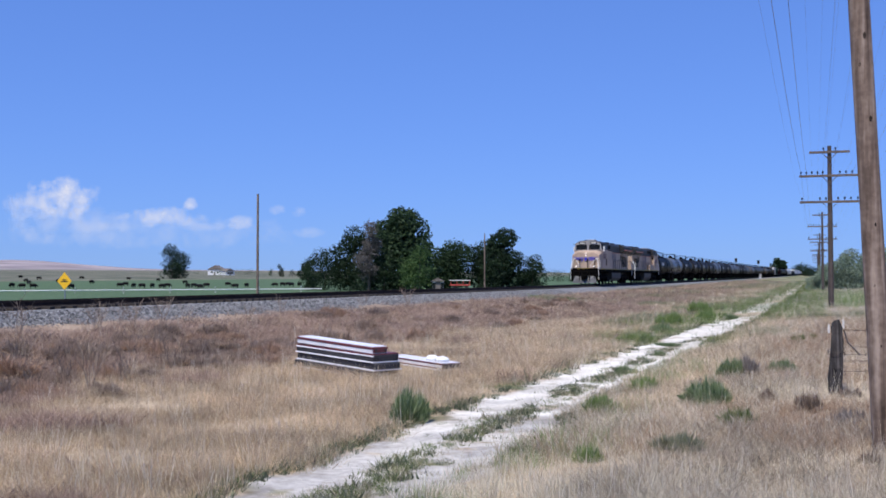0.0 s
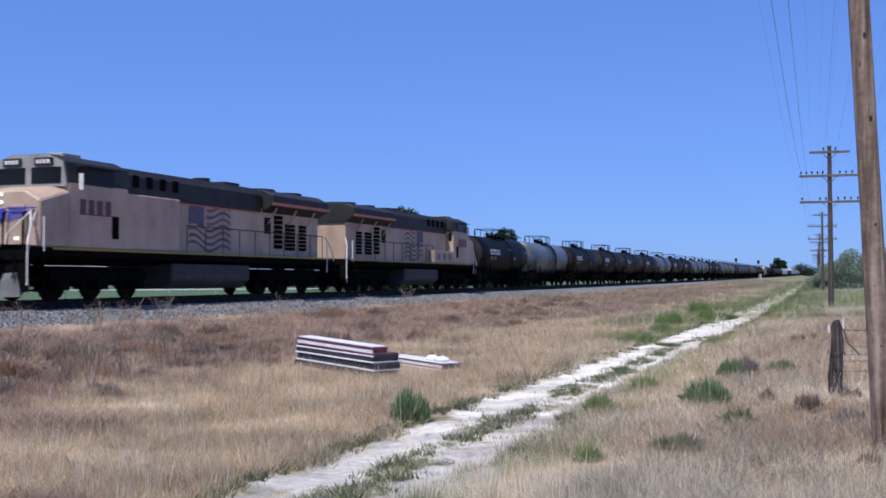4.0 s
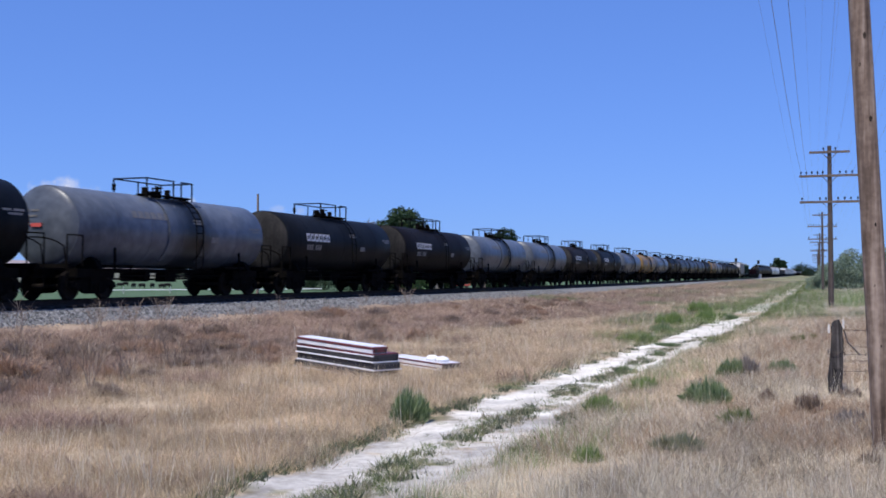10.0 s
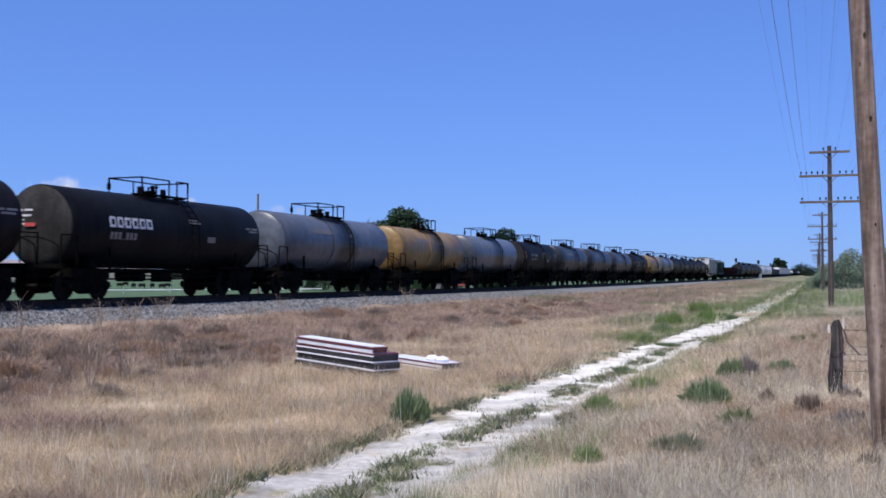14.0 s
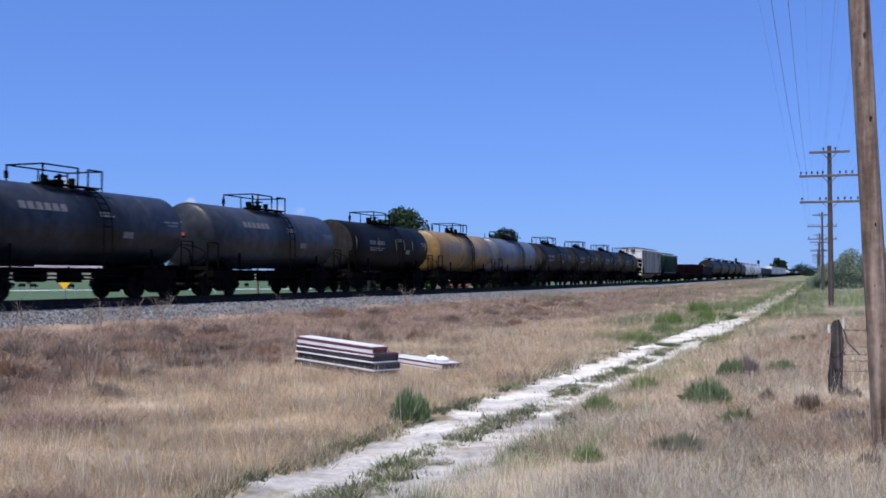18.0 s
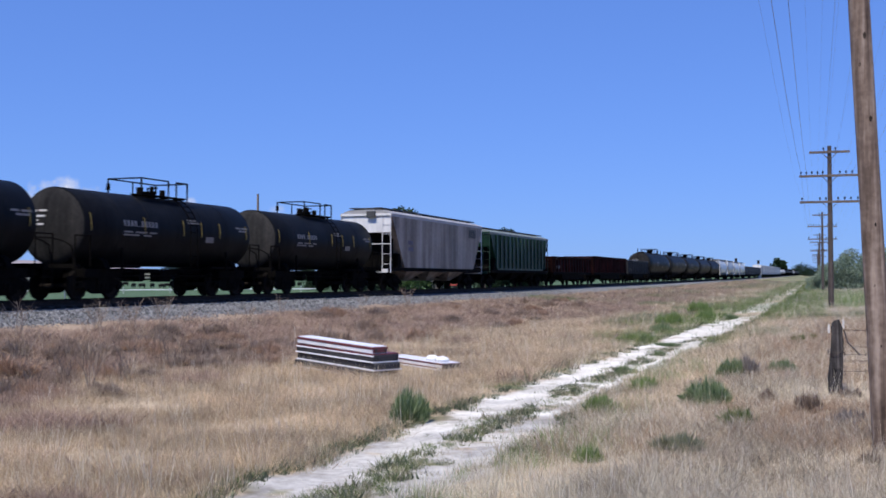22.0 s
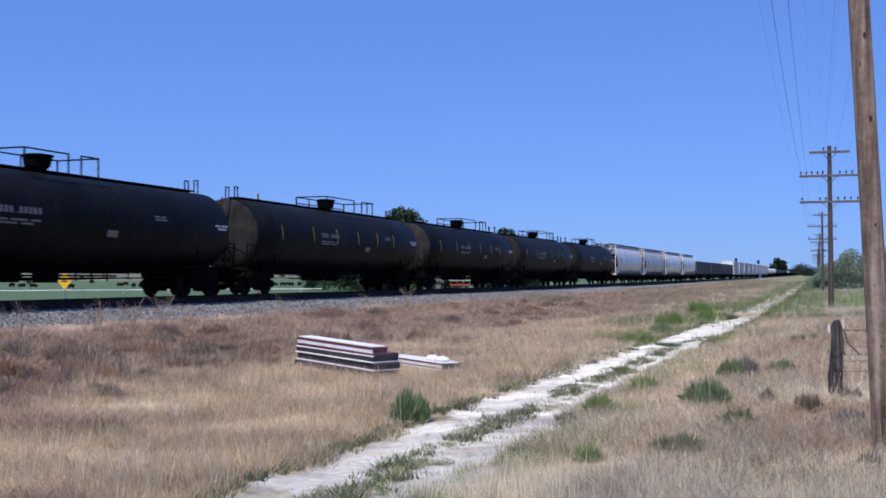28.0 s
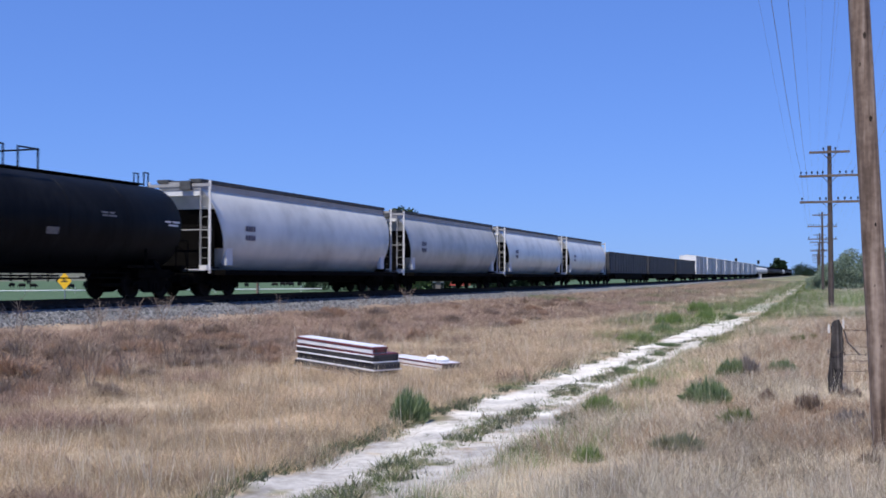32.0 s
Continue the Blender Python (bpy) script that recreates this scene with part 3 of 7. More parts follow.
def railing(parent, z, half, wide, high, mid=0.0):
    """A manway railing of bent pipe with posts, on top of a tank."""
    R = 0.028
    top, foot = z + high, z - 0.15
    runs = [[(-wide, -half, foot), (-wide, -half, top), (-wide, half, top), (-wide, half, foot)],
            [(wide, -half, foot), (wide, -half, top), (wide, half * 0.15, top), (wide, half * 0.15, foot)],
            [(wide, half * 0.5, foot), (wide, half * 0.5, top), (wide, half, top), (wide, half, foot)],
            [(-wide, -half, top), (wide, -half, top)], [(-wide, half, top), (wide, half, top)], [(-wide, 0, foot), (-wide, 0, top)]]
    if half > 2:
        runs += [[(-wide, yy, foot), (-wide, yy, top)] for yy in (-half * 0.5, half * 0.5)] + [[(wide, half * 0.75, foot), (wide, half * 0.75, top)], [(-wide, -half, z + high * 0.5), (-wide, half, z + high * 0.5)]]
    for pts in runs:
        bm = B()
        rod(bm, pts, R)
        part("rail", bm, UNDER, parent, loc=(0, mid, 0))


def tank_car(L, paint, label, r=1.33, zc=2.40, kind="small", hoops=False, marks=None, stain=0.0):
    car = tagged(new("tank_car"), label, "tank car", "freight train")
    half = L / 2 - 0.85
    top = zc + r
    bm = B()
    dome = 0.40 * r / 1.33
    prof = [(0, 0.02), (0.05, r * 0.40), (0.14, r * 0.66), (0.25, r * 0.85), (0.33, r * 0.93), (0.41, r * 0.98), (0.50, r)]
    rings = [(-half + 0.62 * dome, 0.5 * r), (-half + 0.66 * dome, r * 0.99), (-half + 0.72 * dome, r)]
    n_belts = 6
    for i in range(1, n_belts):
        yb = -half + dome + (2 * half - 2 * dome) * i / n_belts
        rings += [(yb - 0.03, r), (yb - 0.025, r + 0.006), (yb + 0.025, r + 0.006), (yb + 0.03, r)]
    rings += [(half - 0.72 * dome, r), (half - 0.66 * dome, r * 0.99), (half - 0.62 * dome, 0.5 * r)]
    lathe(bm, rings, 40)
    part("tank", bm, paint, car, smooth=True, loc=(0, 0, zc))
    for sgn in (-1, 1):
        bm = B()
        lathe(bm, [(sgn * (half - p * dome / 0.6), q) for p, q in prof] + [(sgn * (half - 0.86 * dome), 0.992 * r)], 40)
        part("tank_head", bm, HEAD_LIT_DUST if paint in (BLACK_TANK, BROWN_TANK) else paint, car, "dished tank head, dusty and painted lighter as if sunlit" if paint in (BLACK_TANK, BROWN_TANK) else "", smooth=True, loc=(0, 0, zc))
    # stub sills, cradles, end platforms
    for sgn in (-1, 1):
        bm = B()
        box(bm, (0, sgn * (L / 2 - 1.55), 0.92), (0.5, 2.2, 0.36))
        box(bm, (0, sgn * (L / 2 - 0.75), 1.10), (2.7, 0.16, 0.16))
        box(bm, (0, sgn * (L / 2 - 2.25), 0.88), (2.3, 1.9, 0.30))
        box(bm, (0, sgn * (L / 2 - 0.45), 1.02), (2.3, 0.45, 0.05))
        prism(bm, [(-1.35, 1.02), (1.35, 1.02), (1.2, 1.30), (0.95, 1.42), (0, 1.10), (-0.95, 1.42), (-1.2, 1.30)], sgn * (L / 2 - 2.25) - 0.14, sgn * (L / 2 - 2.25) + 0.14)
        part("end_sill", bm, UNDER, car)
        coupler(car, sgn * (L / 2 - 0.32), sgn)
        bogie(car, sgn * (L / 2 - 2.25))
        # end handrail that bends over the head, grab irons and the near ladder
        bm = B()
        ye = sgn * (L / 2 - 0.52)
        pts = [(-1.35, ye, 1.15), (-1.25, ye, 1.75)] + [(1.28 * math.sin(t), ye, 1.62 + 0.42 * math.cos(t)) for t in np.linspace(-1.2, 1.2, 9)] + [(1.25, ye, 1.75), (1.35, ye, 1.15)]
        rod(bm, pts, 0.024)
        rod(bm, [(1.38, ye, 1.1), (1.38, ye, 2.1), (1.38, ye - sgn * 0.75, 2.1), (1.38, ye - sgn * 0.75, 1.1)], 0.024)
        for zz in (0.42, 0.75):
            rod(bm, [(1.38, ye, zz), (1.38, ye - sgn * 0.4, zz)], 0.022)
        for yy in (ye, ye - sgn * 0.4):
            rod(bm, [(1.38, yy, 0.42), (1.38, yy, 1.1)], 0.022)
        part("handrail", bm, UNDER, car)
        bm = B()
        rod(bm, [(1.32, sgn * (L / 2 - 3.0), 0.95), (1.3, sgn * (L / 2 - 3.0), 1.75)], 0.05)
        box(bm, (1.18, sgn * (L / 2 - 3.3), 1.12), (0.25, 1.5, 0.10))
        part("side_bracket", bm, UNDER, car)
    # long cars carry a pipe rail low along each side
    if kind == "long":
        for sx in (-1, 1):
            bm = B()
            for zz in (0.72, 0.90):
                rod(bm, [(sx * 1.15, -L / 2 + 4.0, zz), (sx * 1.15, L / 2 - 4.0, zz)], 0.022)
            for yy in np.arange(-L / 2 + 4.0, L / 2 - 3.9, 2.2):
                rod(bm, [(sx * 1.15, yy, 0.70), (sx * 1.05, yy, zc - 0.7 * r)], 0.022)
            part("pipe_rail", bm, UNDER, car)
    # brake gear hung under the middle
    bm = B()
    tube(bm, (-0.5, -1.2, 0.78), (0.6, -1.2, 0.78), 0.19, n=12)
    box(bm, (0.35, 0.3, 0.75), (0.45, 0.7, 0.35))
    box(bm, (0, 0, 0.98), (0.6, L - 6.5, 0.16))
    rod(bm, [(0.2, -4, 0.72), (0.2, -1.2, 0.66), (0.2, 4, 0.72)], 0.035)
    rod(bm, [(0.9, -3.2, 0.80), (0.9, 3.2, 0.80)], 0.03)
    for yy in (-2.6, -0.4, 1.1, 1.9, 2.7):
        rod(bm, [(0.9, yy, 1.1), (0.9, yy, 0.62)], 0.03)
    part("brake_rigging", bm, UNDER, car)
    if kind == "small":
        bm = B()
        for xx in (-0.62, -0.36, 0.36, 0.62):
            box(bm, (xx, 0, top + 0.02), (0.2, 2.9, 0.035))
        for yy in (-1.3, -0.45, 0.45, 1.3):
            box(bm, (0, yy, top - 0.02), (1.4, 0.06, 0.05))
        part("walkway", bm, UNDER, car)
        railing(car, top + 0.04, 1.45, 0.72, 0.56)
        bm = B()
        tube(bm, (0, 0, top - 0.04), (0, 0, top + 0.17), 0.27, n=16)
        tube(bm, (0, 0, top + 0.17), (0, 0, top + 0.21), 0.31, n=16)
        tube(bm, (0.1, 0.05, top + 0.2), (0.1, 0.05, top + 0.42), 0.08, n=10)
        rod(bm, [(-0.2, 0.2, top + 0.2), (-0.2, 0.2, top + 0.36), (0.25, 0.2, top + 0.36)], 0.03)
        tube(bm, (0.0, -0.55, top), (0.0, -0.55, top + 0.34), 0.13, n=10)
        tube(bm, (0.25, 0.5, top), (0.25, 0.5, top + 0.30), 0.11, n=10)
        part("manway", bm, UNDER, car, smooth=True)
        bm = B()
        box(bm, (-0.72, -1.45, top + 0.30), (0.10, 0.10, 0.24))
        part("valve_box", bm, UNDER, car)
        # side ladder
        arc = [(r + 0.10, zc - 0.9 + 0.0), (r + 0.10, zc)] + [((r + 0.10) * math.cos(t), zc + (r + 0.10) * math.sin(t)) for t in np.linspace(0.2, 1.15, 6)]
        stiles = []
        for yy in (0.7, 1.15):
            bm = B()
            rod(bm, [(1.42, yy, 1.05)] + [(x, yy, z) for x, z in arc], 0.022)
            stiles.append(part("stile" if stiles else "ladder", bm, UNDER, stiles[0] if stiles else car))
        bm = B()
        rod(bm, [(0, 0.7, 0), (0, 1.15, 0)], 0.018)
        rung = part("rung", bm, UNDER, stiles[0], loc=(arc[0][0], 0, arc[0][1])).data
        for x, z in arc[1:]:
            step = new("rung", rung)
            step.parent = stiles[0]
            step.location = (x, 0, z)
        if hoops:
            for yy in (-0.95, 1.35):
                bm = B()
                pts = [((r + 0.035) * math.cos(t), yy, zc + (r + 0.035) * math.sin(t)) for t in np.linspace(-0.9, math.pi / 2, 12)]
                rod(bm, pts, 0.03)
                part("strap", bm, paint, car)
    else:
        # long tank: full-length top walk, manway bonnet and a wide railing
        bm = B()
        box(bm, (0, 0, top + 0.06), (0.55, L - 3.4, 0.05))
        for i in range(int(L - 3)):
            box(bm, (0, -half + 1.2 + i * (2 * half - 2.4) / int(L - 4), top + 0.02), (0.5, 0.08, 0.08))
        part("walkway", bm, UNDER, car)
        railing(car, top + 0.04, *((1.75, 0.85, 0.58, 0.5) if hoops else (2.75, 0.85, 0.58, 1.5)))
        bm = B()
        tube(bm, (0, 0.3, top - 0.04), (0, 0.3, top + 0.12), 0.30, n=18)
        lathe_rings = [(top + 0.10, 0.28), (top + 0.20, 0.40), (top + 0.50, 0.46), (top + 0.52, 0.50), (top + 0.57, 0.50), (top + 0.60, 0.34)]
        k0_ = len(bm.verts)
        lathe(bm, lathe_rings, 18, "Z")
        bm.verts.ensure_lookup_table()
        for v in bm.verts[k0_:]:
            v.co.y += 0.3
        part("bonnet", bm, UNDER, car, smooth=True)
        for sgn in (-1, 1):
            ye = sgn * (half - 0.55)
            for xx in (-0.22, 0.22):
                bm = B()
                rod(bm, [(xx, ye, top - 0.1), (xx, ye, top + 0.5), (xx, ye - sgn * 0.25, top + 0.5), (xx, ye - sgn * 0.25, top)], 0.025)
                part("grab_hoop", bm, UNDER, car)
        bm = B()
        for xx in (-0.22, 0.22):
            rod(bm, [(xx, -half - 0.14, 1.1), (xx, -half - 0.14, zc + 0.3), (xx, -half + 0.3, top + 0.05)], 0.024)
        for zz in np.arange(1.3, zc + 0.4, 0.33):
            rod(bm, [(-0.22, -half - 0.14, zz), (0.22, -half - 0.14, zz)], 0.02)
        part("end_ladder", bm, UNDER, car)
    # markings
    def side_bars(y, z, rows, mat, height):
        for i, row in enumerate(rows):
            zz = z - i * height * 1.7
            x0, x1 = tank_surface(r, zc, zz - height / 2), tank_surface(r, zc, zz + height / 2)
            b_ = comb(row, lambda o, dz: (x0 + 0.012 + (x1 - x0) * dz / height, y + o, zz - height / 2 + dz), height)
            part("marking", b_, mat, car)
    if marks == "lettered":
        for k_ in range(6):
            b_ = B()
            ring_ = []
            for inset in (0.0, 0.085):
                pts_ = []
                for o_, dz_ in ((inset, inset), (0.33 - inset, inset), (0.33 - inset, 0.36 - inset), (inset, 0.36 - inset)):
                    zz_ = zc + 0.02 + dz_
                    pts_.append(b_.verts.new((tank_surface(r, zc, zz_) + 0.012, -4.05 + k_ * 0.41 + o_, zz_)))
                ring_.append(pts_)
            for e_ in range(4):
                b_.faces.new((ring_[0][e_], ring_[0][(e_ + 1) % 4], ring_[1][(e_ + 1) % 4], ring_[1][e_]))
            part("emblem", b_, WHITE_PAINT, car, "white block shape of an emblem")
        side_bars(-4.0, zc - 0.26, [[(i * 0.22, 0.15) for i in range(3)] + [(0.85 + i * 0.22, 0.15) for i in range(3)]], DULL_MARK, 0.24)
    elif marks == "numbered":
        side_bars(-3.2, zc + 0.18, [[(i * 0.2, 0.14) for i in range(4)] + [(1.0 + i * 0.2, 0.14) for i in range(5)]], DULL_MARK, 0.2)
        side_bars(-3.2, zc - 0.12, [[(0, 0.5), (0.65, 0.7), (1.5, 0.4)], [(0, 0.9), (1.1, 0.5)]], DULL_MARK, 0.06)
    elif marks == "faint":
        side_bars(-3.0, 2.95, [[(i * 0.37, 0.27) for i in range(6)]], DULL_MARK, 0.24)
    if marks:
        side_bars(0.7 if kind == "small" else 4.5, 2.9, [[(0, 0.3), (0.4, 0.25)], [(0, 0.75)]], DULL_MARK, 0.06)
        side_bars(L / 2 - 2.2, 2.75, [[(0, 0.35), (0.45, 0.45)], [(0.2, 0.6)]], WHITE_PAINT if kind == "long" else DULL_MARK, 0.07)
        side_bars(1.9, 2.2, [[(0, 0.55)]], DULL_MARK, 0.22)
        for dx, dz, ln in ((-0.75, 0.50, 0.28), (-0.35, 0.50, 0.3), (-0.6, 0.32, 0.5), (-0.7, 0.18, 0.3), (-0.75, 0.05, 0.6)):
            b_ = B()
            near_ = math.hypot(min(abs(dx), abs(dx + ln)), dz) / r
            box(b_, (dx + ln / 2, -half + np.interp(near_, [0, 0.40, 0.70, 0.87], [0, 0.05 * dome / 0.6, 0.13 * dome / 0.6, 0.22 * dome / 0.6]) - 0.005, zc + dz), (ln, 0.03, 0.06))
            part("end_marking", b_, WHITE_PAINT if marks != "faint" else DULL_MARK, car)
        b_ = B()
        box(b_, (-0.1, -half - 0.02, zc + 0.02), (0.42, 0.05, 0.12))
        if marks != "numbered":
            part("placard", b_, RED_MARK, car, "small red placard")
        else:
            b_.free()
    return car


def yellow_slashes(car, r, zc, ys_):
    """Reflective yellow strips standing on the tank side."""
    for y in ys_:
        bm = B()
        pts = [((r + 0.012) * math.cos(t), y, zc + (r + 0.012) * math.sin(t)) for t in np.linspace(-0.12, 0.33, 5)]
        rod(bm, pts, 0.02, 4)
        part("reflective_strip", bm, SLASH_YELLOW, car, "yellow reflective strip")


def locomotive(label):
    L = 22.3
    car = tagged(new("locomotive"), label, "locomotive", "freight train")
    # frame and walkway
    bm = B()
    box(bm, (0, 0, 1.52), (3.0, 20.6, 0.30))
    box(bm, (0, 0, 1.30), (1.6, 19.5, 0.3))
    part("frame", bm, UNDER, car, bevel=0.03)
    for sx in (-1, 1):
        bm = B()
        box(bm, (sx * 1.507, 0.4, 1.64), (0.02, 19.4, 0.075))
        part("sill_stripe", bm, YELLOW_PAINT, car, "faded yellow sill stripe")
    # fuel tank
    bm = B()
    prism(bm, [(-1.45, 1.25), (1.45, 1.25), (1.45, 0.65), (1.1, 0.32), (-1.1, 0.32), (-1.45, 0.65)], -2.9, 2.6)
    part("fuel_tank", bm, FUEL_GREY, car, "dusty grey fuel tank", bevel=0.04)
    # nose
    bm = B()
    front = [(-1.46, 1.68), (1.46, 1.68), (1.46, 3.10), (0.85, 3.42), (-0.85, 3.42), (-1.46, 3.10)]
    back = [(-1.52, 1.68), (1.52, 1.68), (1.52, 3.48), (0.95, 3.66), (-0.95, 3.66), (-1.52, 3.48)]
    va, vb = [bm.verts.new((x, -9.85, z)) for x, z in front], [bm.verts.new((x, -8.55, z)) for x, z in back]
    bm.faces.new(va)
    bm.faces.new(vb[::-1])
    for i in range(6):
        bm.faces.new((va[(i + 1) % 6], va[i], vb[i], vb[(i + 1) % 6]))
    part("nose", bm, LOCO_TAN, car, bevel=0.05)
    # cab
    bm = B()
    prism(bm, [(-1.52, 1.68), (1.52, 1.68), (1.52, 3.75), (-1.52, 3.75)], -8.6, -5.6)
    part("cab", bm, LOCO_TAN, car, bevel=0.04)
    bm = B()
    prism(bm, [(-1.52, 3.75), (1.52, 3.75), (1.36, 4.42), (0.75, 4.68), (-0.75, 4.68), (-1.36, 4.42)], -8.65, -5.4)
    roof = part("cab_roof", bm, LOCO_GREY, car, "dark grey cab roof", bevel=0.04)
    bm = B()
    prism(bm, [(-1.5, 3.62), (1.5, 3.62), (1.34, 4.40), (0.74, 4.66), (-0.74, 4.66), (-1.34, 4.40)], -8.70, -8.66)
    part("cab_front", bm, LOCO_NOSE, car, "pale grey cab front")
    for sx in (-1, 1):
        bm = B()
        box(bm, (sx * 0.70, -8.705, 3.98), (1.16, 0.04, 0.52))
        part("windshield", bm, CAB_GLASS, car, bevel=0.012)
        bm = B()
        box(bm, (sx * 0.62, -8.72, 4.42), (0.72, 0.10, 0.26))
        nb = part("number_board", bm, BLACK_PAINT, car, bevel=0.02)
        bars(nb, 0, -8.778, 4.42, [[(sx * 0.62 - 0.26 + i * 0.14, 0.1) for i in range(4)]], WHITE_PAINT, 0.12, "Y")
        bm = B()
        box(bm, (sx * 1.49, -7.25, 3.95), (0.05, 1.7, 0.58))
        part("side_window", bm, CAB_GLASS, car, bevel=0.012)
        bm = B()
        box(bm, (sx * 1.62, -8.15, 3.80), (0.16, 0.03, 0.52))
        part("wind_deflector", bm, WHITE_PAINT, car)
        # sunshade
        bm = B()
        box(bm, (sx * 1.58, -7.25, 4.30), (0.30, 1.9, 0.04))
        part("sunshade", bm, LOCO_GREY, car)
    # nose door, headlights, emblem
    bm = B()
    box(bm, (0.62, -9.88, 2.35), (0.62, 0.05, 1.25))
    part("nose_door", bm, LOCO_TAN, car, bevel=0.015)
    for z in (3.30, 3.06):
        bm = B()
        tube(bm, (0, -9.84, z), (0, -9.90, z), 0.052, n=14)
        part("headlight", bm, LAMP_GLASS, car)
    for sx in (-1, 1):
        bm = B()
        tube(bm, (sx * 0.95, -10.2, 1.92), (sx * 0.95, -10.30, 1.92), 0.055, n=14)
        part("ditch_light", bm, LAMP_GLASS, car)
        bm = B()
        for i in range(6):
            box(bm, (sx * (0.36 + i * 0.13), -9.925, 2.72 - (0.26 - i * 0.03) / 2), (0.07, 0.02, 0.26 - i * 0.03))
        box(bm, (sx * 0.70, -9.925, 2.755), (0.86, 0.02, 0.05))
        box(bm, (sx * 0.82, -9.925, 2.865), (1.12, 0.02, 0.05))
        part("wing_emblem", bm, BLUE_PAINT, car, "blue wing-shaped emblem")
    bm = B()
    prism(bm, [(-0.17, 2.86), (0.17, 2.86), (0.16, 2.62), (0, 2.46), (-0.16, 2.62)], -9.93, -9.86)
    part("shield_emblem", bm, BLUE_PAINT, car, "blue shield emblem")
    # pilot, plow, steps
    bm = B()
    box(bm, (0, -10.2, 1.45), (2.9, 0.5, 0.42))
    box(bm, (0, -10.35, 1.70), (2.7, 0.35, 0.06))
    part("pilot", bm, UNDER, car, bevel=0.03)
    bm = B()
    box(bm, (-0.1, -10.48, 1.70), (1.3, 0.06, 0.09))
    part("pilot_edge", bm, YELLOW_PAINT, car, "yellow painted pilot edge")
    for xx in (-0.55, -0.3, 0.32, 0.58):
        bm = B()
        rod(bm, [(xx, -10.5, 1.35), (xx * 0.95, -10.72, 1.0), (xx * 0.9, -10.70, 0.45)], 0.05)
        part("air_hose", bm, UNDER, car)
    bm = B()
    box(bm, (0, -10.68, 0.82), (0.55, 0.42, 0.55))
    part("draft_gear", bm, UNDER, car, bevel=0.04)
    bm = B()
    for sx in (-1, 1):
        v = [(sx * 0.02, -10.78, 0.12), (sx * 0.02, -10.50, 0.80), (sx * 1.12, -10.36, 0.90), (sx * 1.28, -10.44, 0.16)]
        q0 = [bm.verts.new(p) for p in v]
        q1 = [bm.verts.new((p[0], p[1] + 0.06, p[2])) for p in v]
        bm.faces.new(q0)
        bm.faces.new(q1[::-1])
        for i in range(4):
            bm.faces.new((q0[(i + 1) % 4], q0[i], q1[i], q1[(i + 1) % 4]))
    part("snow_plow", bm, PLOW_GREY, car, "grey snow plow")
    bm = B()
    box(bm, (0, -10.22, 1.0), (2.5, 0.3, 0.6))
    for xx in (-1.1, -0.6, 0.6, 1.1):
        rod(bm, [(xx, -10.42, 1.5), (xx * 0.95, -10.5, 0.7)], 0.035)
    part("pilot_plate", bm, UNDER, car)
    for sx in (-1, 1):
        bm = B()
        rod(bm, [(sx * 0.62, -10.35, 1.75), (sx * 0.62, -10.3, 2.05), (sx * 1.38, -9.75, 3.05)], 0.026)
        rod(bm, [(sx * 1.45, -10.35, 1.0), (sx * 1.42, -10.3, 1.9), (sx * 1.30, -10.0, 2.4), (sx * 1.36, -9.9, 2.75)], 0.026)
        part("nose_handrail", bm, WHITE_PAINT, car, "white nose handrail")
    for xx in (-0.62, 0.22, 0.98):
        bm = B()
        rod(bm, [(xx, -9.9, 1.7), (xx, -10.02, 1.75), (xx, -10.02, 2.7), (xx, -9.9, 2.75)], 0.030)
        part("nose_grab", bm, UNDER, car)
    for sgn in (-1, 1):
        for sx in (-1, 1):
            for i, z in enumerate((0.35, 0.72, 1.08, 1.42)):
                bm = B()
                box(bm, (sx * (1.42 - 0.06 * i), sgn * 10.05, z), (0.34, 0.62, 0.05))
                part("step", bm, UNDER, car)
            for yy in (9.72, 10.38):
                bm = B()
                box(bm, (sx * 1.34, sgn * yy, 0.92), (0.42, 0.03, 1.25))
                part("step_plate", bm, UNDER, car)
            bm = B()
            rod(bm, [(sx * 1.5, sgn * 10.4, 0.5), (sx * 1.5, sgn * 10.4, 1.75), (sx * 1.4, sgn * 10.15, 2.35), (sx * 1.2, sgn * 9.95, 2.75)], 0.03)
            rod(bm, [(sx * 1.5, sgn * 9.7, 1.0), (sx * 1.5, sgn * 9.7, 2.6)], 0.03)
            part("handrail", bm, WHITE_PAINT, car, "white handrail")
        coupler(car, sgn * (L / 2 - 0.4), sgn)
    # engine hood in three lengths
    bm = B()
    prism(bm, [(-1.05, 1.68), (1.05, 1.68), (1.05, 4.25), (0.85, 4.52), (-0.85, 4.52), (-1.05, 4.25)], -5.5, 4.2)
    part("hood", bm, LOCO_TAN, car, bevel=0.03)
    bm = B()
    prism(bm, [(-1.075, 3.5), (1.075, 3.5), (1.065, 4.28), (0.86, 4.56), (-0.86, 4.56), (-1.065, 4.28)], -5.38, 4.2)
    part("hood_roof", bm, LOCO_GREY, car, "dark grey hood roof")
    bm = B()
    prism(bm, [(1.04, 1.68), (1.42, 1.68), (1.42, 3.62), (1.04, 3.62)], -5.6, -2.4)
    part("equipment_cabinet", bm, LOCO_TAN, car, bevel=0.03)
    bm = B()
    box(bm, (-1.25, -3.9, 2.05), (0.44, 3.36, 0.74))
    low = part("low_cabinet", bm, LOCO_TAN, car, bevel=0.02)
    for yy in (-5.0, -4.0, -3.0):
        bm = B()
        for k in range(4):
            box(bm, (-1.475, yy, 1.92 + k * 0.09), (0.02, 0.42, 0.05))
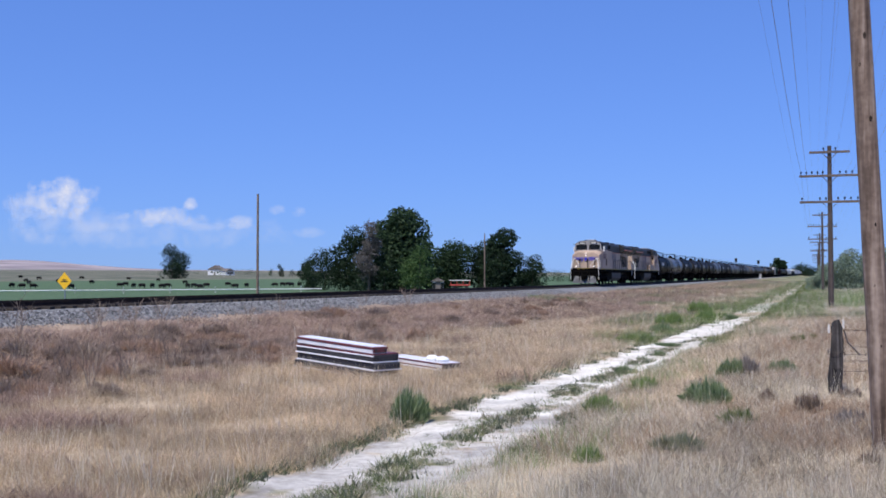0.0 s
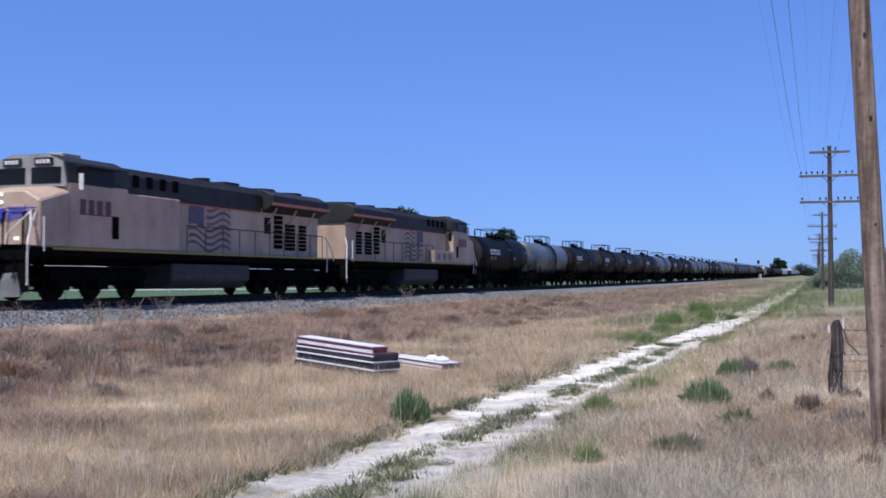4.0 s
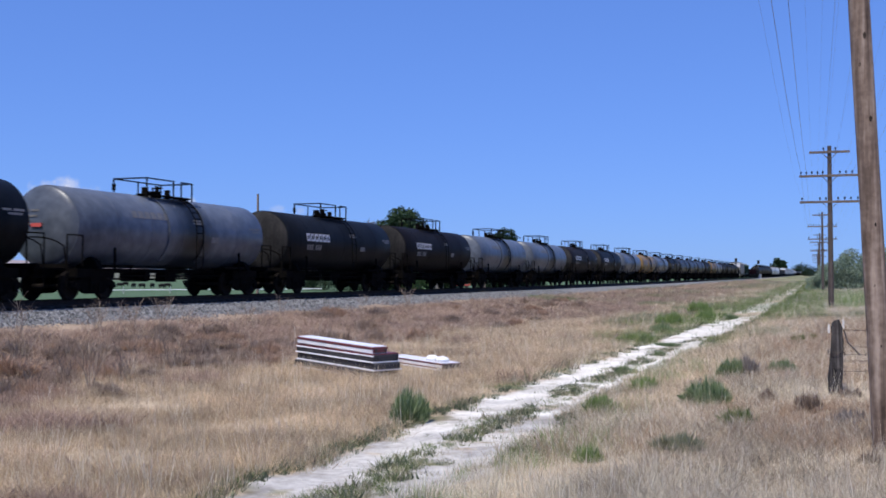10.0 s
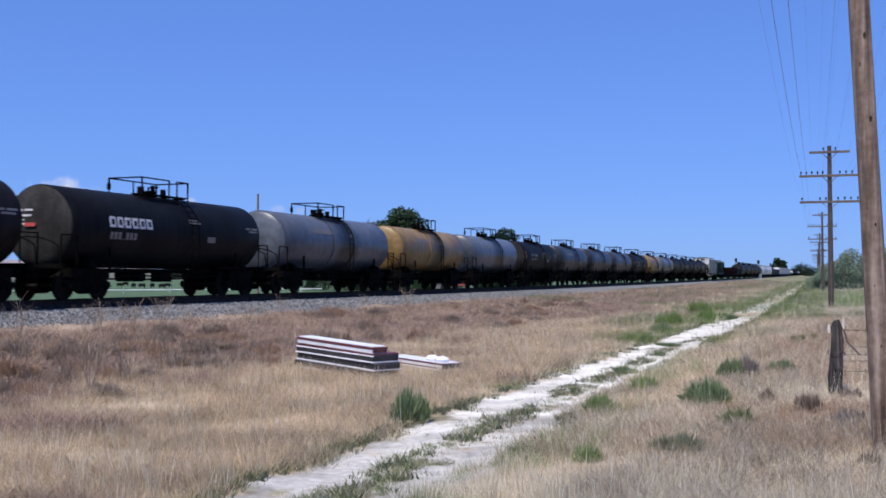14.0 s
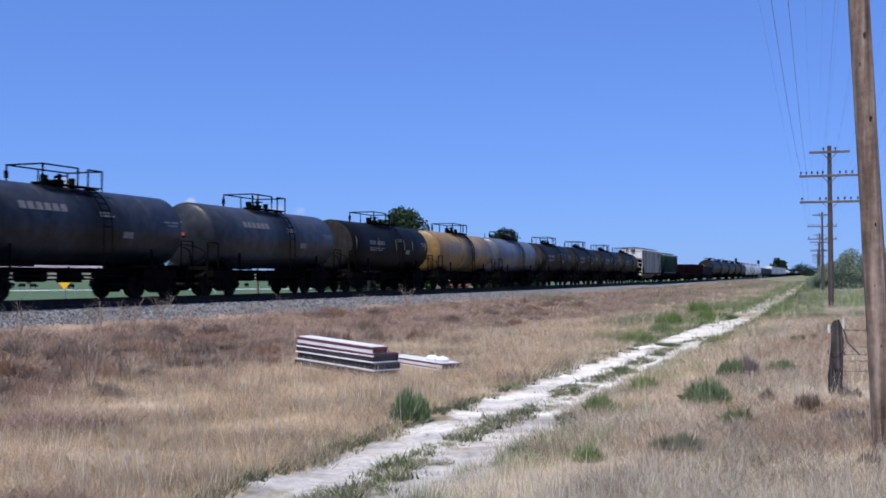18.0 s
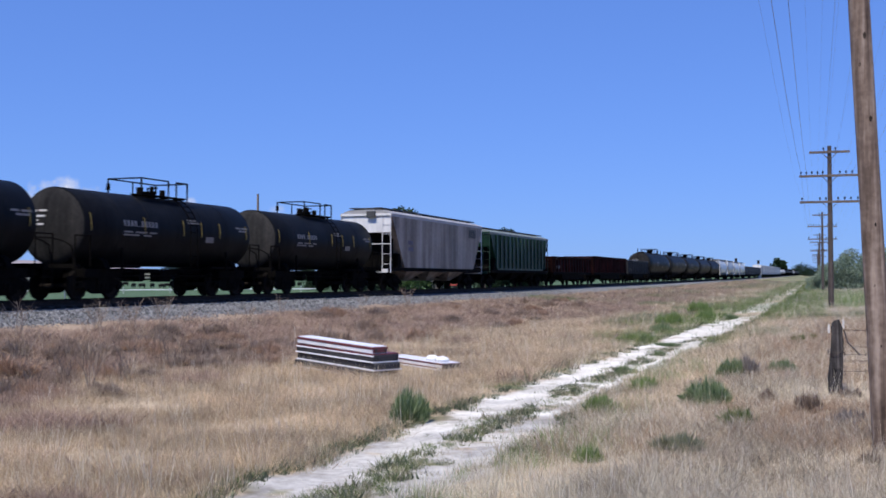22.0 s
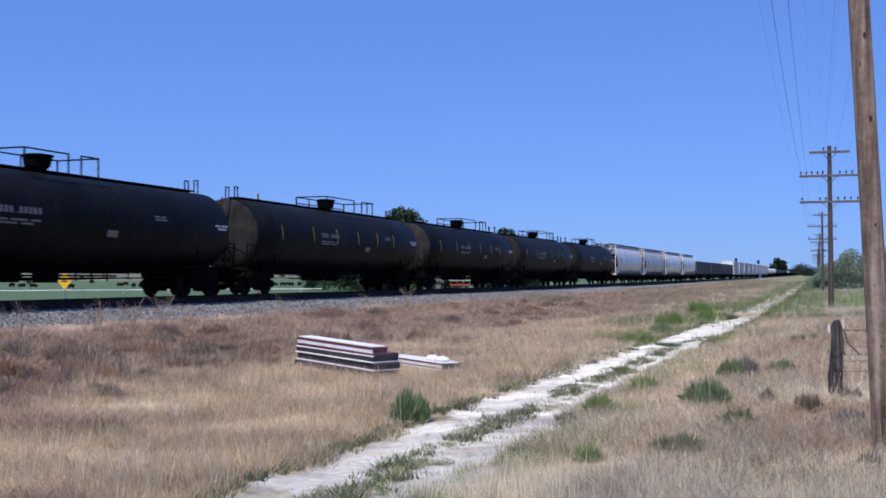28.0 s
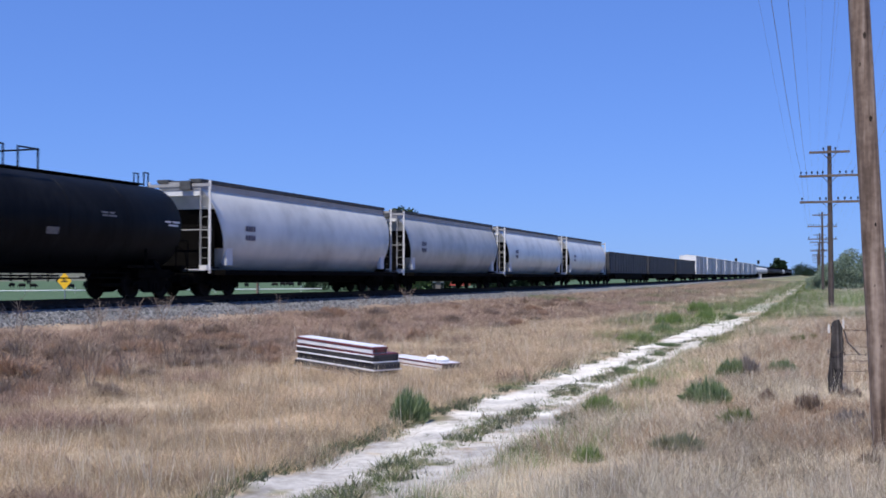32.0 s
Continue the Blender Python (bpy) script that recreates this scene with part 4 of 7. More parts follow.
        part("vent", bm, LOCO_GREY, low)
    bm = B()
    lathe(bm, [(-5.598, 0.17), (-5.57, 0.17), (-5.565, 0.14)], 16)
    for v in bm.verts:
        v.co.x, v.co.z = v.co.x * 0.75 - 1.28, v.co.z * 1.7 + 3.35
    part("rear_cab_window", bm, CAB_GLASS, car)
    bm = B()
    prism(bm, [(-1.05, 1.68), (1.05, 1.68), (1.05, 3.75), (-1.05, 3.75)], 4.2, 9.6)
    part("radiator_cab", bm, LOCO_TAN, car, bevel=0.03)
    bm = B()
    prism(bm, [(-1.05, 3.55), (1.05, 3.55), (1.58, 3.86), (1.58, 4.28), (1.0, 4.55), (-1.0, 4.55), (-1.58, 4.28), (-1.58, 3.86)], 4.3, 9.7)
    part("radiator_wing", bm, LOCO_GREY, car, "grey flared radiator housing", bevel=0.03)
    for sx in (-1, 1):
        bm = B()
        box(bm, (sx * 1.59, 7.0, 3.92), (0.025, 5.4, 0.13))
        part("wing_stripe", bm, RED_STRIPE, car, "red stripe along the radiator housing")
        for yy in (4.8, 6.6, 8.4):
            bm = B()
            rod(bm, [(sx * 1.07, yy, 3.1), (sx * 1.5, yy, 3.75)], 0.04)
            part("wing_brace", bm, LOCO_TAN, car)
        # hood doors, louvres
        for yy, ww, z0, hh in ((4.75, 0.55, 3.0, 0.7), (5.7, 0.75, 2.75, 1.5), (6.8, 0.9, 2.55, 1.2), (8.0, 0.7, 2.55, 1.2)):
            bm = B()
            x = 1.43 if yy < -2.2 else 1.06
            for i in range(7):
                box(bm, (sx * (x + 0.012), yy, z0 - hh / 2 + hh * (i + 0.5) / 7), (0.03, ww, hh / 8.5))
            part("louvre", bm, UNDER, car)
        # walkway railing
        bm = B()
        ysr = np.arange(-2.0, 9.6, 1.25)
        for yy in ysr:
            rod(bm, [(sx * 1.47, yy, 1.66), (sx * 1.47, yy, 2.68)], 0.02)
        rod(bm, [(sx * 1.47, ysr[0], 2.68), (sx * 1.47, ysr[-1], 2.68)], 0.022)
        part("side_railing", bm, LOCO_GREY, car)
        bars(car, sx * 1.535, -8.1, 3.0, [[(i * 0.42, 0.29) for i in range(4)]], NUMBER_PAINT, 0.5)
        wave = lambda y_: 0.15 * math.sin((y_ + 1.5) * 2.9) - 0.05 * (y_ + 1.5)
        ys_f = np.linspace(-1.3, 1.7, 18)
        for k in range(7):
            z0 = 1.95 + k * 0.262
            bm = B()
            cut = ys_f if k < 3 else ys_f[7:]
            lo = [bm.verts.new((sx * 1.068, y_, z0 + wave(y_))) for y_ in cut]
            hi = [bm.verts.new((sx * 1.068, y_, z0 + 0.12 + wave(y_))) for y_ in cut]
            for a_ in range(len(cut) - 1):
                bm.faces.new((lo[a_], lo[a_ + 1], hi[a_ + 1], hi[a_]))
            part("flag_stripe", bm, FLAG_RED if k % 2 == 0 else NAVY_PAINT, car, "faded wavy flag stripe")
        bm = B()
        cut = ys_f[:7]
        lo = [bm.verts.new((sx * 1.068, y_, 2.70 + wave(y_))) for y_ in cut]
        hi = [bm.verts.new((sx * 1.068, y_, 3.70 + 0.4 * wave(y_))) for y_ in cut]
        for a_ in range(len(cut) - 1):
            bm.faces.new((lo[a_], lo[a_ + 1], hi[a_ + 1], hi[a_]))
        part("flag_field", bm, NAVY_PAINT, car, "dark blue field of a faded flag")
        bm = B()
        box(bm, (sx * 1.085, -0.6, 3.52), (0.02, 9.5, 0.05))
        part("hood_stripe", bm, RED_STRIPE, car, "thin red stripe along the hood")
        for yy in (-4.6, -3.8, -3.0, -2.2):
            bm = B()
            box(bm, (sx * 1.08, yy, 4.12), (0.05, 0.34, 0.42))
            part("roof_louvre", bm, UNDER, car)
        bm = B()
        box(bm, (sx * 1.44, -6.3, 2.4), (0.2, 0.35, 0.75))
        part("cab_door_window", bm, UNDER, car)
    # roof fittings
    bm = B()
    tube(bm, (0, 1.2, 4.5), (0, 1.2, 4.78), 0.35, n=14)
    box(bm, (0, 2.6, 4.6), (1.2, 1.1, 0.22))
    part("exhaust_stack", bm, LOCO_GREY, car)
    for yy in (5.6, 8.1):
        bm = B()
        tube(bm, (0, yy, 4.5), (0, yy, 4.66), 0.85, n=20)
        part("roof_fan", bm, LOCO_GREY, car)
    bm = B()
    box(bm, (0.1, -7.3, 4.74), (0.9, 0.9, 0.16))
    part("air_conditioner", bm, LOCO_NOSE, car, "pale roof unit", bevel=0.03)
    bm = B()
    for xx in (-0.5, -0.3):
        tube(bm, (xx, -7.3, 4.72), (xx, -7.75, 4.74), 0.04, 0.07, n=8)
    rod(bm, [(-0.4, -7.2, 4.6), (-0.4, -7.2, 4.72)], 0.04)
    part("horn", bm, LOCO_GREY, car)
    # three-axle bogies
    for sgn in (-1, 1):
        bm = B()
        for sx in (-1, 1):
            box(bm, (sx * 1.12, 0, 0.78), (0.2, 5.0, 0.28))
            for yy in (-1.95, 0, 1.95):
                box(bm, (sx * 1.16, yy, 0.54), (0.26, 0.55, 0.42))
            for yy in (-1.0, 1.0):
                tube(bm, (sx * 1.2, yy, 0.38), (sx * 1.2, yy, 0.7), 0.13, n=10)
        box(bm, (0, 0, 0.85), (2.0, 5.2, 0.5))
        b = part("bogie", bm, UNDER, car, loc=(0, sgn * 6.6, 0))
        for yy in (-1.95, 0, 1.95):
            wheelset(b, yy, 0.53)
    return car


def hopper_outline(w, h0, h1, curved):
    if curved:
        zm = h0 + (h1 - h0) * 0.46
        side = []
        for t in np.linspace(radians(-72), radians(63), 17):
            reach = (zm - h0) / math.sin(radians(72)) if t < 0 else (h1 - zm) / math.sin(radians(63))
            side.append((w * (0.26 + 0.74 * math.cos(t)), zm + reach * math.sin(t)))
        return side + [(-x, z) for x, z in reversed(side)]
    return [(-w, h0), (w, h0), (w, h1), (-w, h1)]


def slanted_body(outline, L, run, h0, h1):
    """A hopper body whose end sheets slope inwards towards the bottom."""
    bm = B()
    a, b = [], []
    for x, z in outline:
        inset = run * (1 - (z - h0) / (h1 - h0))
        a.append(bm.verts.new((x, -L / 2 + inset, z)))
        b.append(bm.verts.new((x, L / 2 - inset, z)))
    k = len(outline)
    bm.faces.new(a)
    bm.faces.new(b[::-1])
    for i in range(k):
        bm.faces.new((a[(i + 1) % k], a[i], b[i], b[(i + 1) % k]))
    return bm


def hopper_car(L, body, trim, label, curved=False, ribs=0, h1=4.25, marks=None, crest=False):
    car = tagged(new("covered_hopper"), label, "hopper car", "freight train")
    w, h0 = 1.55, 0.98 if curved else 1.25
    Lb = L - 2.0
    o = hopper_outline(w, h0, h1, curved)
    part("body", slanted_body(o, Lb, 1.9 if not curved else 1.2, h0, h1), body, car, smooth=curved)
    # roof, its eave and running board
    h2 = h1 - (0.16 if curved else 0.0)
    bm = B()
    if curved:
        prism(bm, [(-0.95, h1 - 0.02), (0.95, h1 - 0.02), (0.95, h1 + 0.22), (0.6, h1 + 0.28), (-0.6, h1 + 0.28), (-0.95, h1 + 0.22)], -Lb / 2 - 0.05, Lb / 2 + 0.05)
    else:
        prism(bm, [(-w, h1), (w, h1), (w, h1 + 0.16), (0.95, h1 + 0.38), (-0.95, h1 + 0.38), (-w, h1 + 0.16)], -Lb / 2 - 0.05, Lb / 2 + 0.05)
    part("roof", bm, HOPPER_EAVE if trim is HOPPER_WHITE else GREEN_EAVE, car, "grey roof with an upright eave" if curved else "pale roof with an eave along the side")
    bm = B()
    for sx in (-1, 1):
        box(bm, (sx * 0.75, 0, h2 + 0.47), (0.5 if curved else 0.45, Lb + 0.2, 0.15 if curved else 0.05))
        for i in range(int(Lb / 1.1)):
            box(bm, (sx * 0.75, -Lb / 2 + 0.5 + i * 1.1, h2 + 0.41), (0.4, 0.06, 0.1))
    box(bm, (0, -Lb / 2 + 0.35, h2 + 0.47), (1.5, 0.6, 0.05))
    box(bm, (0, Lb / 2 - 0.35, h2 + 0.47), (1.5, 0.6, 0.05))
    part("running_board", bm, ROOF_DARK, car)
    for i in range(int(Lb / 2.6)):
        bm = B()
        box(bm, (0, -Lb / 2 + 1.6 + i * 2.6, h2 + 0.46), (0.7, 1.6, 0.14))
        part("hatch_cover", bm, ROOF_DARK, car, bevel=0.03)
    if ribs:
        for sx in (-1, 1):
            for i in range(ribs):
                bm = B()
                y = -Lb / 2 + 1.3 + i * (Lb - 2.6) / (ribs - 1)
                box(bm, (sx * (w + 0.05), y, (h0 + h1) / 2 + 0.1), (0.1, 0.12, h1 - h0 - 0.2))
                part("rib", bm, body, car)
    # outlet hoppers underneath
    n_out = 3 if not curved else 4
    for i in range(n_out):
        bm = B()
        y = (i - (n_out - 1) / 2) * (Lb - 5.0) / n_out
        d = (Lb - 5.0) / n_out / 2 * 0.92
        t0 = [bm.verts.new(p) for p in ((-1.4, y - d, h0), (1.4, y - d, h0), (1.4, y + d, h0), (-1.4, y + d, h0))]
        t1 = [bm.verts.new(p) for p in ((-0.6, y - 0.35, 0.55), (0.6, y - 0.35, 0.55), (0.6, y + 0.35, 0.55), (-0.6, y + 0.35, 0.55))]
        bm.faces.new(t1)
        for e in range(4):
            bm.faces.new((t0[e], t0[(e + 1) % 4], t1[(e + 1) % 4], t1[e]))
        part("outlet_hopper", bm, UNDER if curved or ribs else body, car)
    # on curved cars the sills are widened to fill the underside with dark shade
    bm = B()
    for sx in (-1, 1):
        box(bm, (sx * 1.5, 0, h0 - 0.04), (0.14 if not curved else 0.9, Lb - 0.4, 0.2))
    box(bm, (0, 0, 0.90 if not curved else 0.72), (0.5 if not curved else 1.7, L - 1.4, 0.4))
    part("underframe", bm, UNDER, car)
    for sgn in (-1, 1):
        # end cage: corner posts, platform, ladder rungs
        ye = sgn * (L / 2 - 0.95)
        for x in (-1.5, 1.5):
            bm = B()
            box(bm, (x * (0.93 if curved else 1), ye, (1.0 + h1 + 0.2) / 2), ((0.09 if curved else 0.035), 0.04, h1 - 0.8 + (0.2 if curved else 0)))
            part("corner_post", bm, trim, car)
        bm = B()
        for x in (0.98 if curved else 0.75,):
            box(bm, (x + (0.0 if curved else 0.25), ye, (1.0 + h1) / 2), (0.045, 0.045, h1 - 1.0) if curved else (0.03, 0.03, h1 - 1.0))
        for z in np.arange(1.5, h1 - 0.1, 0.4 if curved else 0.55):
            rod(bm, [(0.98 if curved else 1.0, ye, z), (1.4 if curved else 1.5, ye, z)], 0.012 if curved else 0.013)
        rod(bm, [(-1.5, ye, 2.6), (1.5, ye, 2.6)], 0.025)
        box(bm, (0, ye, h2 + 0.1 + (0.2 if curved else 0)), (2.8 if curved else 3.0, 0.07, 0.12))
        part("end_ladder", bm, HOPPER_EAVE if curved else trim, car)
        bm = B()
        box(bm, (0, sgn * (Lb / 2 - 0.02), h1 - (0.02 if curved else 0.38)), (1.8 if curved else 2.96, 0.06, 0.5 if curved else 1.0))
        part("end_panel", bm, trim, car, "pale upper end panel" if trim is HOPPER_WHITE else "")
        run_ = 1.9 if not curved else 1.2
        # thin near-black plate laid over the sloping end to paint in its shade
        bm = B()
        if curved:
            rim = [(x_ * 0.985, z_) for x_, z_ in o if h0 + 0.75 < z_ < h1 - 0.55]
        else:
            rim = [(-1.1, h0 + 0.05), (1.1, h0 + 0.05), (1.1, h1 - 0.9), (-1.1, h1 - 0.9)]
        k_ = len(rim)
        v_ = [bm.verts.new((x_, sgn * (Lb / 2 - run_ * (1 - (z_ - h0) / (h1 - h0)) + off_), z_)) for off_ in (0.03, 0.015) for x_, z_ in rim]
        bm.faces.new(v_[:k_])
        bm.faces.new(v_[k_:][::-1])
        for e_ in range(k_):
            bm.faces.new((v_[(e_ + 1) % k_], v_[e_], v_[e_ + k_], v_[(e_ + 1) % k_ + k_]))
        part("slope_sheet", bm, UNDER, car, "near-black plate painting in shade on the sloping end")
        bm = B()
        box(bm, (0.35, sgn * (Lb / 2 + 0.1), h1 + 0.12), (0.5, 0.2, 0.34))
        part("brake_housing", bm, ROOF_DARK, car)
        bm = B()
        box(bm, (0, sgn * (L / 2 - 1.3), 1.12), (2.6, 1.0, 0.05))
        part("end_platform", bm, UNDER, car)
        bm = B()
        for xx in (-1.2, 1.2):
            box(bm, (xx, sgn * (L / 2 - 0.85), 1.12), (0.34, 0.12, 0.20))
        box(bm, (0, sgn * (L / 2 - 0.85), 1.05), (2.5, 0.06, 0.05))
        part("end_sill", bm, trim, car)
        bm = B()
        box(bm, (1.35, sgn * (L / 2 - 2.3), 1.65), (0.25, 0.5, 0.9))
        part("slope_brace", bm, trim if curved else UNDER, car, bevel=0.03)
        # dark panel added to fill the gap between cars with shade
        bm = B()
        zb = h0 + 0.58 * (h1 - h0)
        yb = L / 2 - 1.0 - run_ * 0.42 + 0.06
        prism(bm, [(-1.3, 1.16), (1.3, 1.16), (1.3, zb), (-1.3, zb)], sgn * yb - 0.03, sgn * yb + 0.03)
        part("bulkhead", bm, UNDER, car)
        coupler(car, sgn * (L / 2 - 0.32), sgn)
        bogie(car, sgn * (L / 2 - 2.5))
    if crest:
        bars(car, w + 0.014, Lb / 2 - 2.9, h1 - 0.45, [[(i * 0.39, 0.31) for i in range(4)]], BLACK_PAINT, 0.55)
    if marks:
        bars(car, w * 1.0 + (0.014 if not curved else 0.02), -Lb / 2 + 2.4, 2.75, [[(i * 0.2, 0.14) for i in range(4)], [(i * 0.2, 0.14) for i in range(4)]], marks, 0.22)
    return car


def gondola_car(L, body, label, ribs=12, h1=2.9, marks=False, sheet=None):
    car = tagged(new("gondola_car"), label, "gondola car", "freight train")
    Lb, w = L - 1.5, 1.48
    deep = 0.08 if h1 > 3 else 0.17
    for sx in (-1, 1):
        bm = B()
        box(bm, (sx * w, 0, (1.1 + h1) / 2), (0.06, Lb, h1 - 1.1))
        part("side_wall", bm, sheet or body, car)
        bm = B()
        box(bm, (sx * (w + 0.03), 0, h1 + 0.04), (0.2, Lb + 0.1, 0.13))
        part("top_chord", bm, sheet or body, car, bevel=0.02)
        bm = B()
        box(bm, (sx * (w + 0.04), 0, 1.12), (0.16, Lb, 0.18))
        part("side_sill", bm, UNDER, car)
        for i in range(ribs):
            bm = B()
            y = -Lb / 2 + 0.45 + i * (Lb - 0.9) / (ribs - 1)
            prism(bm, [(sx * (w + 0.02), 1.2), (sx * (w + deep), 1.3), (sx * (w + deep - 0.02), h1 - 0.06), (sx * (w + 0.02), h1)], y - 0.07, y + 0.07)
            part("rib", bm, body, car)
    for sgn in (-1, 1):
        bm = B()
        box(bm, (0, sgn * (Lb / 2 - 0.03), (1.1 + h1) / 2 + 0.05), (2 * w, 0.06, h1 - 1.05))
        for z in np.arange(1.35, h1, 0.32):
            box(bm, (0, sgn * (Lb / 2 + 0.04), z), (2.7, 0.1, 0.14))
        part("end_wall", bm, sheet or body, car)
        bm = B()
        for z in np.arange(1.0, h1, 0.36):
            rod(bm, [(w + 0.12, sgn * (Lb / 2 - 0.1), z), (w + 0.12, sgn * (Lb / 2 - 0.6), z)], 0.022)
        part("grab_iron", bm, UNDER, car)
        coupler(car, sgn * (L / 2 - 0.32), sgn)
        bogie(car, sgn * (L / 2 - 2.4))
    bm = B()
    box(bm, (0, 0, 1.12), (2 * w, Lb, 0.12))
    part("floor", bm, UNDER, car)
    # sill deepened and skirts added, near-black, to stand in for shade underneath
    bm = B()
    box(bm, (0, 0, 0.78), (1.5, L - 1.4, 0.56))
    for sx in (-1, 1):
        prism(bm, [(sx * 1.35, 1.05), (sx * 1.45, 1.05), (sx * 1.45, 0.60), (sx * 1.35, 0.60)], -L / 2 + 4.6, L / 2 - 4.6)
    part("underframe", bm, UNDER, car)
    if marks:
        bars(car, w + 0.045, -Lb / 2 + 1.35, 2.5, [[(i * 0.24, 0.17) for i in range(3)], [], [(i * 0.24, 0.17) for i in range(6)]], DULL_MARK, 0.24)
    return car


def box_car(L, label, h1=4.5):
    car = tagged(new("boxcar"), label, "boxcar", "freight train")
    Lb, w = L - 1.6, 1.5
    bm = B()
    prism(bm, [(-w, 1.15), (w, 1.15), (w, h1), (-w, h1)], -Lb / 2 + 0.03, Lb / 2 - 0.03)
    part("body", bm, BOX_SIDE, car)
    for sgn in (-1, 1):
        bm = B()
        box(bm, (0, sgn * (Lb / 2), (1.15 + h1) / 2), (2 * w + 0.06, 0.06, h1 - 1.15))
        part("end_wall", bm, REEFER_WHITE, car, "white end wall")
    bm = B()
    prism(bm, [(-w - 0.04, h1), (w + 0.04, h1), (w, h1 + 0.12), (0, h1 + 0.28), (-w, h1 + 0.12)], -Lb / 2 - 0.04, Lb / 2 + 0.04)
    part("roof", bm, REEFER_WHITE, car)
    bm = B()
    box(bm, (w + 0.05, 0, 2.7), (0.1, 3.2, 2.9))
    part("door", bm, BOX_SIDE, car)
    post_mesh = None
    for y in np.arange(-Lb / 2 + 0.6, Lb / 2, 2.42):
        if abs(y) > 1.8:
            if post_mesh is None:
                bm = B()
                box(bm, (0, 0, 0), (0.07, 0.42, 3.1))
                post_mesh = part("side_post", bm, REEFER_WHITE, car, loc=(w + 0.03, y, 2.75)).data
            else:
                p_ = new("side_post", post_mesh)
                p_.parent = car
                p_.location = (w + 0.03, y, 2.75)
    bm = B()
    box(bm, (0, 0, 0.85), (2.2, L - 1.5, 0.56))
    part("underframe", bm, UNDER, car)
    for sgn in (-1, 1):
        bogie(car, sgn * (L / 2 - 2.5))
        coupler(car, sgn * (L / 2 - 0.32), sgn)
    return car


PLOW_GREY = material("scuffed_plow_grey", [(0.08, 0.078, 0.077), (0.125, 0.122, 0.12), (0.18, 0.176, 0.173)], 0.6, 0, 1.2, 25, 0.05)
FUEL_GREY = material("dusty_fuel_tank_grey", [(0.018, 0.017, 0.0165), (0.042, 0.040, 0.038)], 0.7, 0, 1.5, 25, 0.05)
LAMP_GLASS = bpy.data.materials.new("lit_headlight")
LAMP_GLASS.use_nodes = True
LAMP_GLASS.node_tree.nodes["Principled BSDF"].inputs["Emission Color"].default_value = (1.0, 0.95, 0.85, 1)
LAMP_GLASS.node_tree.nodes["Principled BSDF"].inputs["Emission Strength"].default_value = 1.1

# the order of the train: kind, length over couplers; distances run back from a mark ahead of the first locomotive
train = []
mark = 109.1


def couple(car, length):
    global mark
    train.append((car, mark + length / 2))
    mark += length


first = locomotive("faded tan diesel locomotive with blue wing emblem, leading")
couple(first, 22.3)
second = copy_thing(first, Matrix.Rotation(math.pi, 4, "Z"))
second["label"] = "faded tan diesel locomotive with red-edged radiator housing, running second"
couple(second, 22.3)

PAINTS = {"B": (BLACK_TANK, "black"), "N": (BROWN_TANK, "brownish black"), "G": (GREY_TANK, "sooty grey"), "Y": (YELLOW_TANK, "rusty yellow"), "D": (DARK_TANK, "dark bluish grey")}
models = {}


def tank_of(code, length, marks, hoops=False):
    key = (code, length, marks, hoops)
    if key not in models:
        paint, word = PAINTS[code]
        models[key] = tank_car(length, paint, word + " tank car with a railed manway on top" + (", white lettering" if marks == "lettered" else ""), marks=marks, hoops=hoops,
                               r=1.35 if length > 13.5 else 1.30, zc=2.42 if length > 13.5 else 2.44)
        if marks == "numbered" and code != "Y":
            yellow_slashes(models[key], 1.30, 2.44, (-4.9, -2.0, 0.4, 1.6, 2.9, 4.9))
        return models[key]
    return copy_thing(models[key], Matrix())


for code in "BGBNBBGBNGGNBG":
    couple(tank_of(code, 14.02, "faint" if code == "G" else "lettered", code == "G"), 14.02)
for i, code in enumerate("YGBDDDBYGBBBB"):
    length = 12.94 if i < 8 else 12.63
    couple(tank_of(code, length, "numbered" if code == "B" or i == 8 else "faint", code == "Y"), length)
couple(hopper_car(18.1, HOPPER_GREY, HOPPER_WHITE, "soot-streaked pale grey covered hopper with a white end", marks=NAVY_PAINT, h1=4.12, crest=True), 18.1)
couple(hopper_car(18.5, HOPPER_GREEN, HOPPER_GREEN, "dark green ribbed covered hopper", ribs=14, h1=3.86), 18.5)
couple(gondola_car(17.3, GONDOLA_RED, "oxide red open gondola with side ribs", 14, 2.52, True, GONDOLA_SHADE), 17.3)
couple(gondola_car(20.1, GONDOLA_RED, "oxide red open gondola with close ribs", 22, 2.84, False, GONDOLA_SHADE), 20.1)
couple(gondola_car(16.8, GONDOLA_DARK, "black open gondola with pale markings", 12, 2.72, True), 16.8)
for i, length in enumerate((21.2, 20.5, 20.0, 20.2, 20.4)):
    t_ = tank_car(length, BLACK_TANK, "long black tank car with a bonnet and railed top walk", r=1.55, zc=2.57, kind="long", marks="numbered", hoops=i in (0, 4))
    if i not in (0, 4):
        yellow_slashes(t_, 1.55, 2.57, (-7, -4, -1.5, 1.0, 3.4, 5.6))
    couple(t_, length)
for i in range(4):
    if i == 0:
        pale = hopper_car(20.05, HOPPER_BLUE, HOPPER_WHITE, "pale blue-grey covered hopper with rounded sides", curved=True, h1=4.22, marks=NAVY_PAINT)
    if i == 1:
        couple(hopper_car(20.05, HOPPER_DULL, HOPPER_WHITE, "dull grey covered hopper with rounded sides", curved=True, h1=4.22, marks=NAVY_PAINT), 20.05)
    else:
        couple(pale if i == 0 else copy_thing(pale, Matrix()), 20.05)
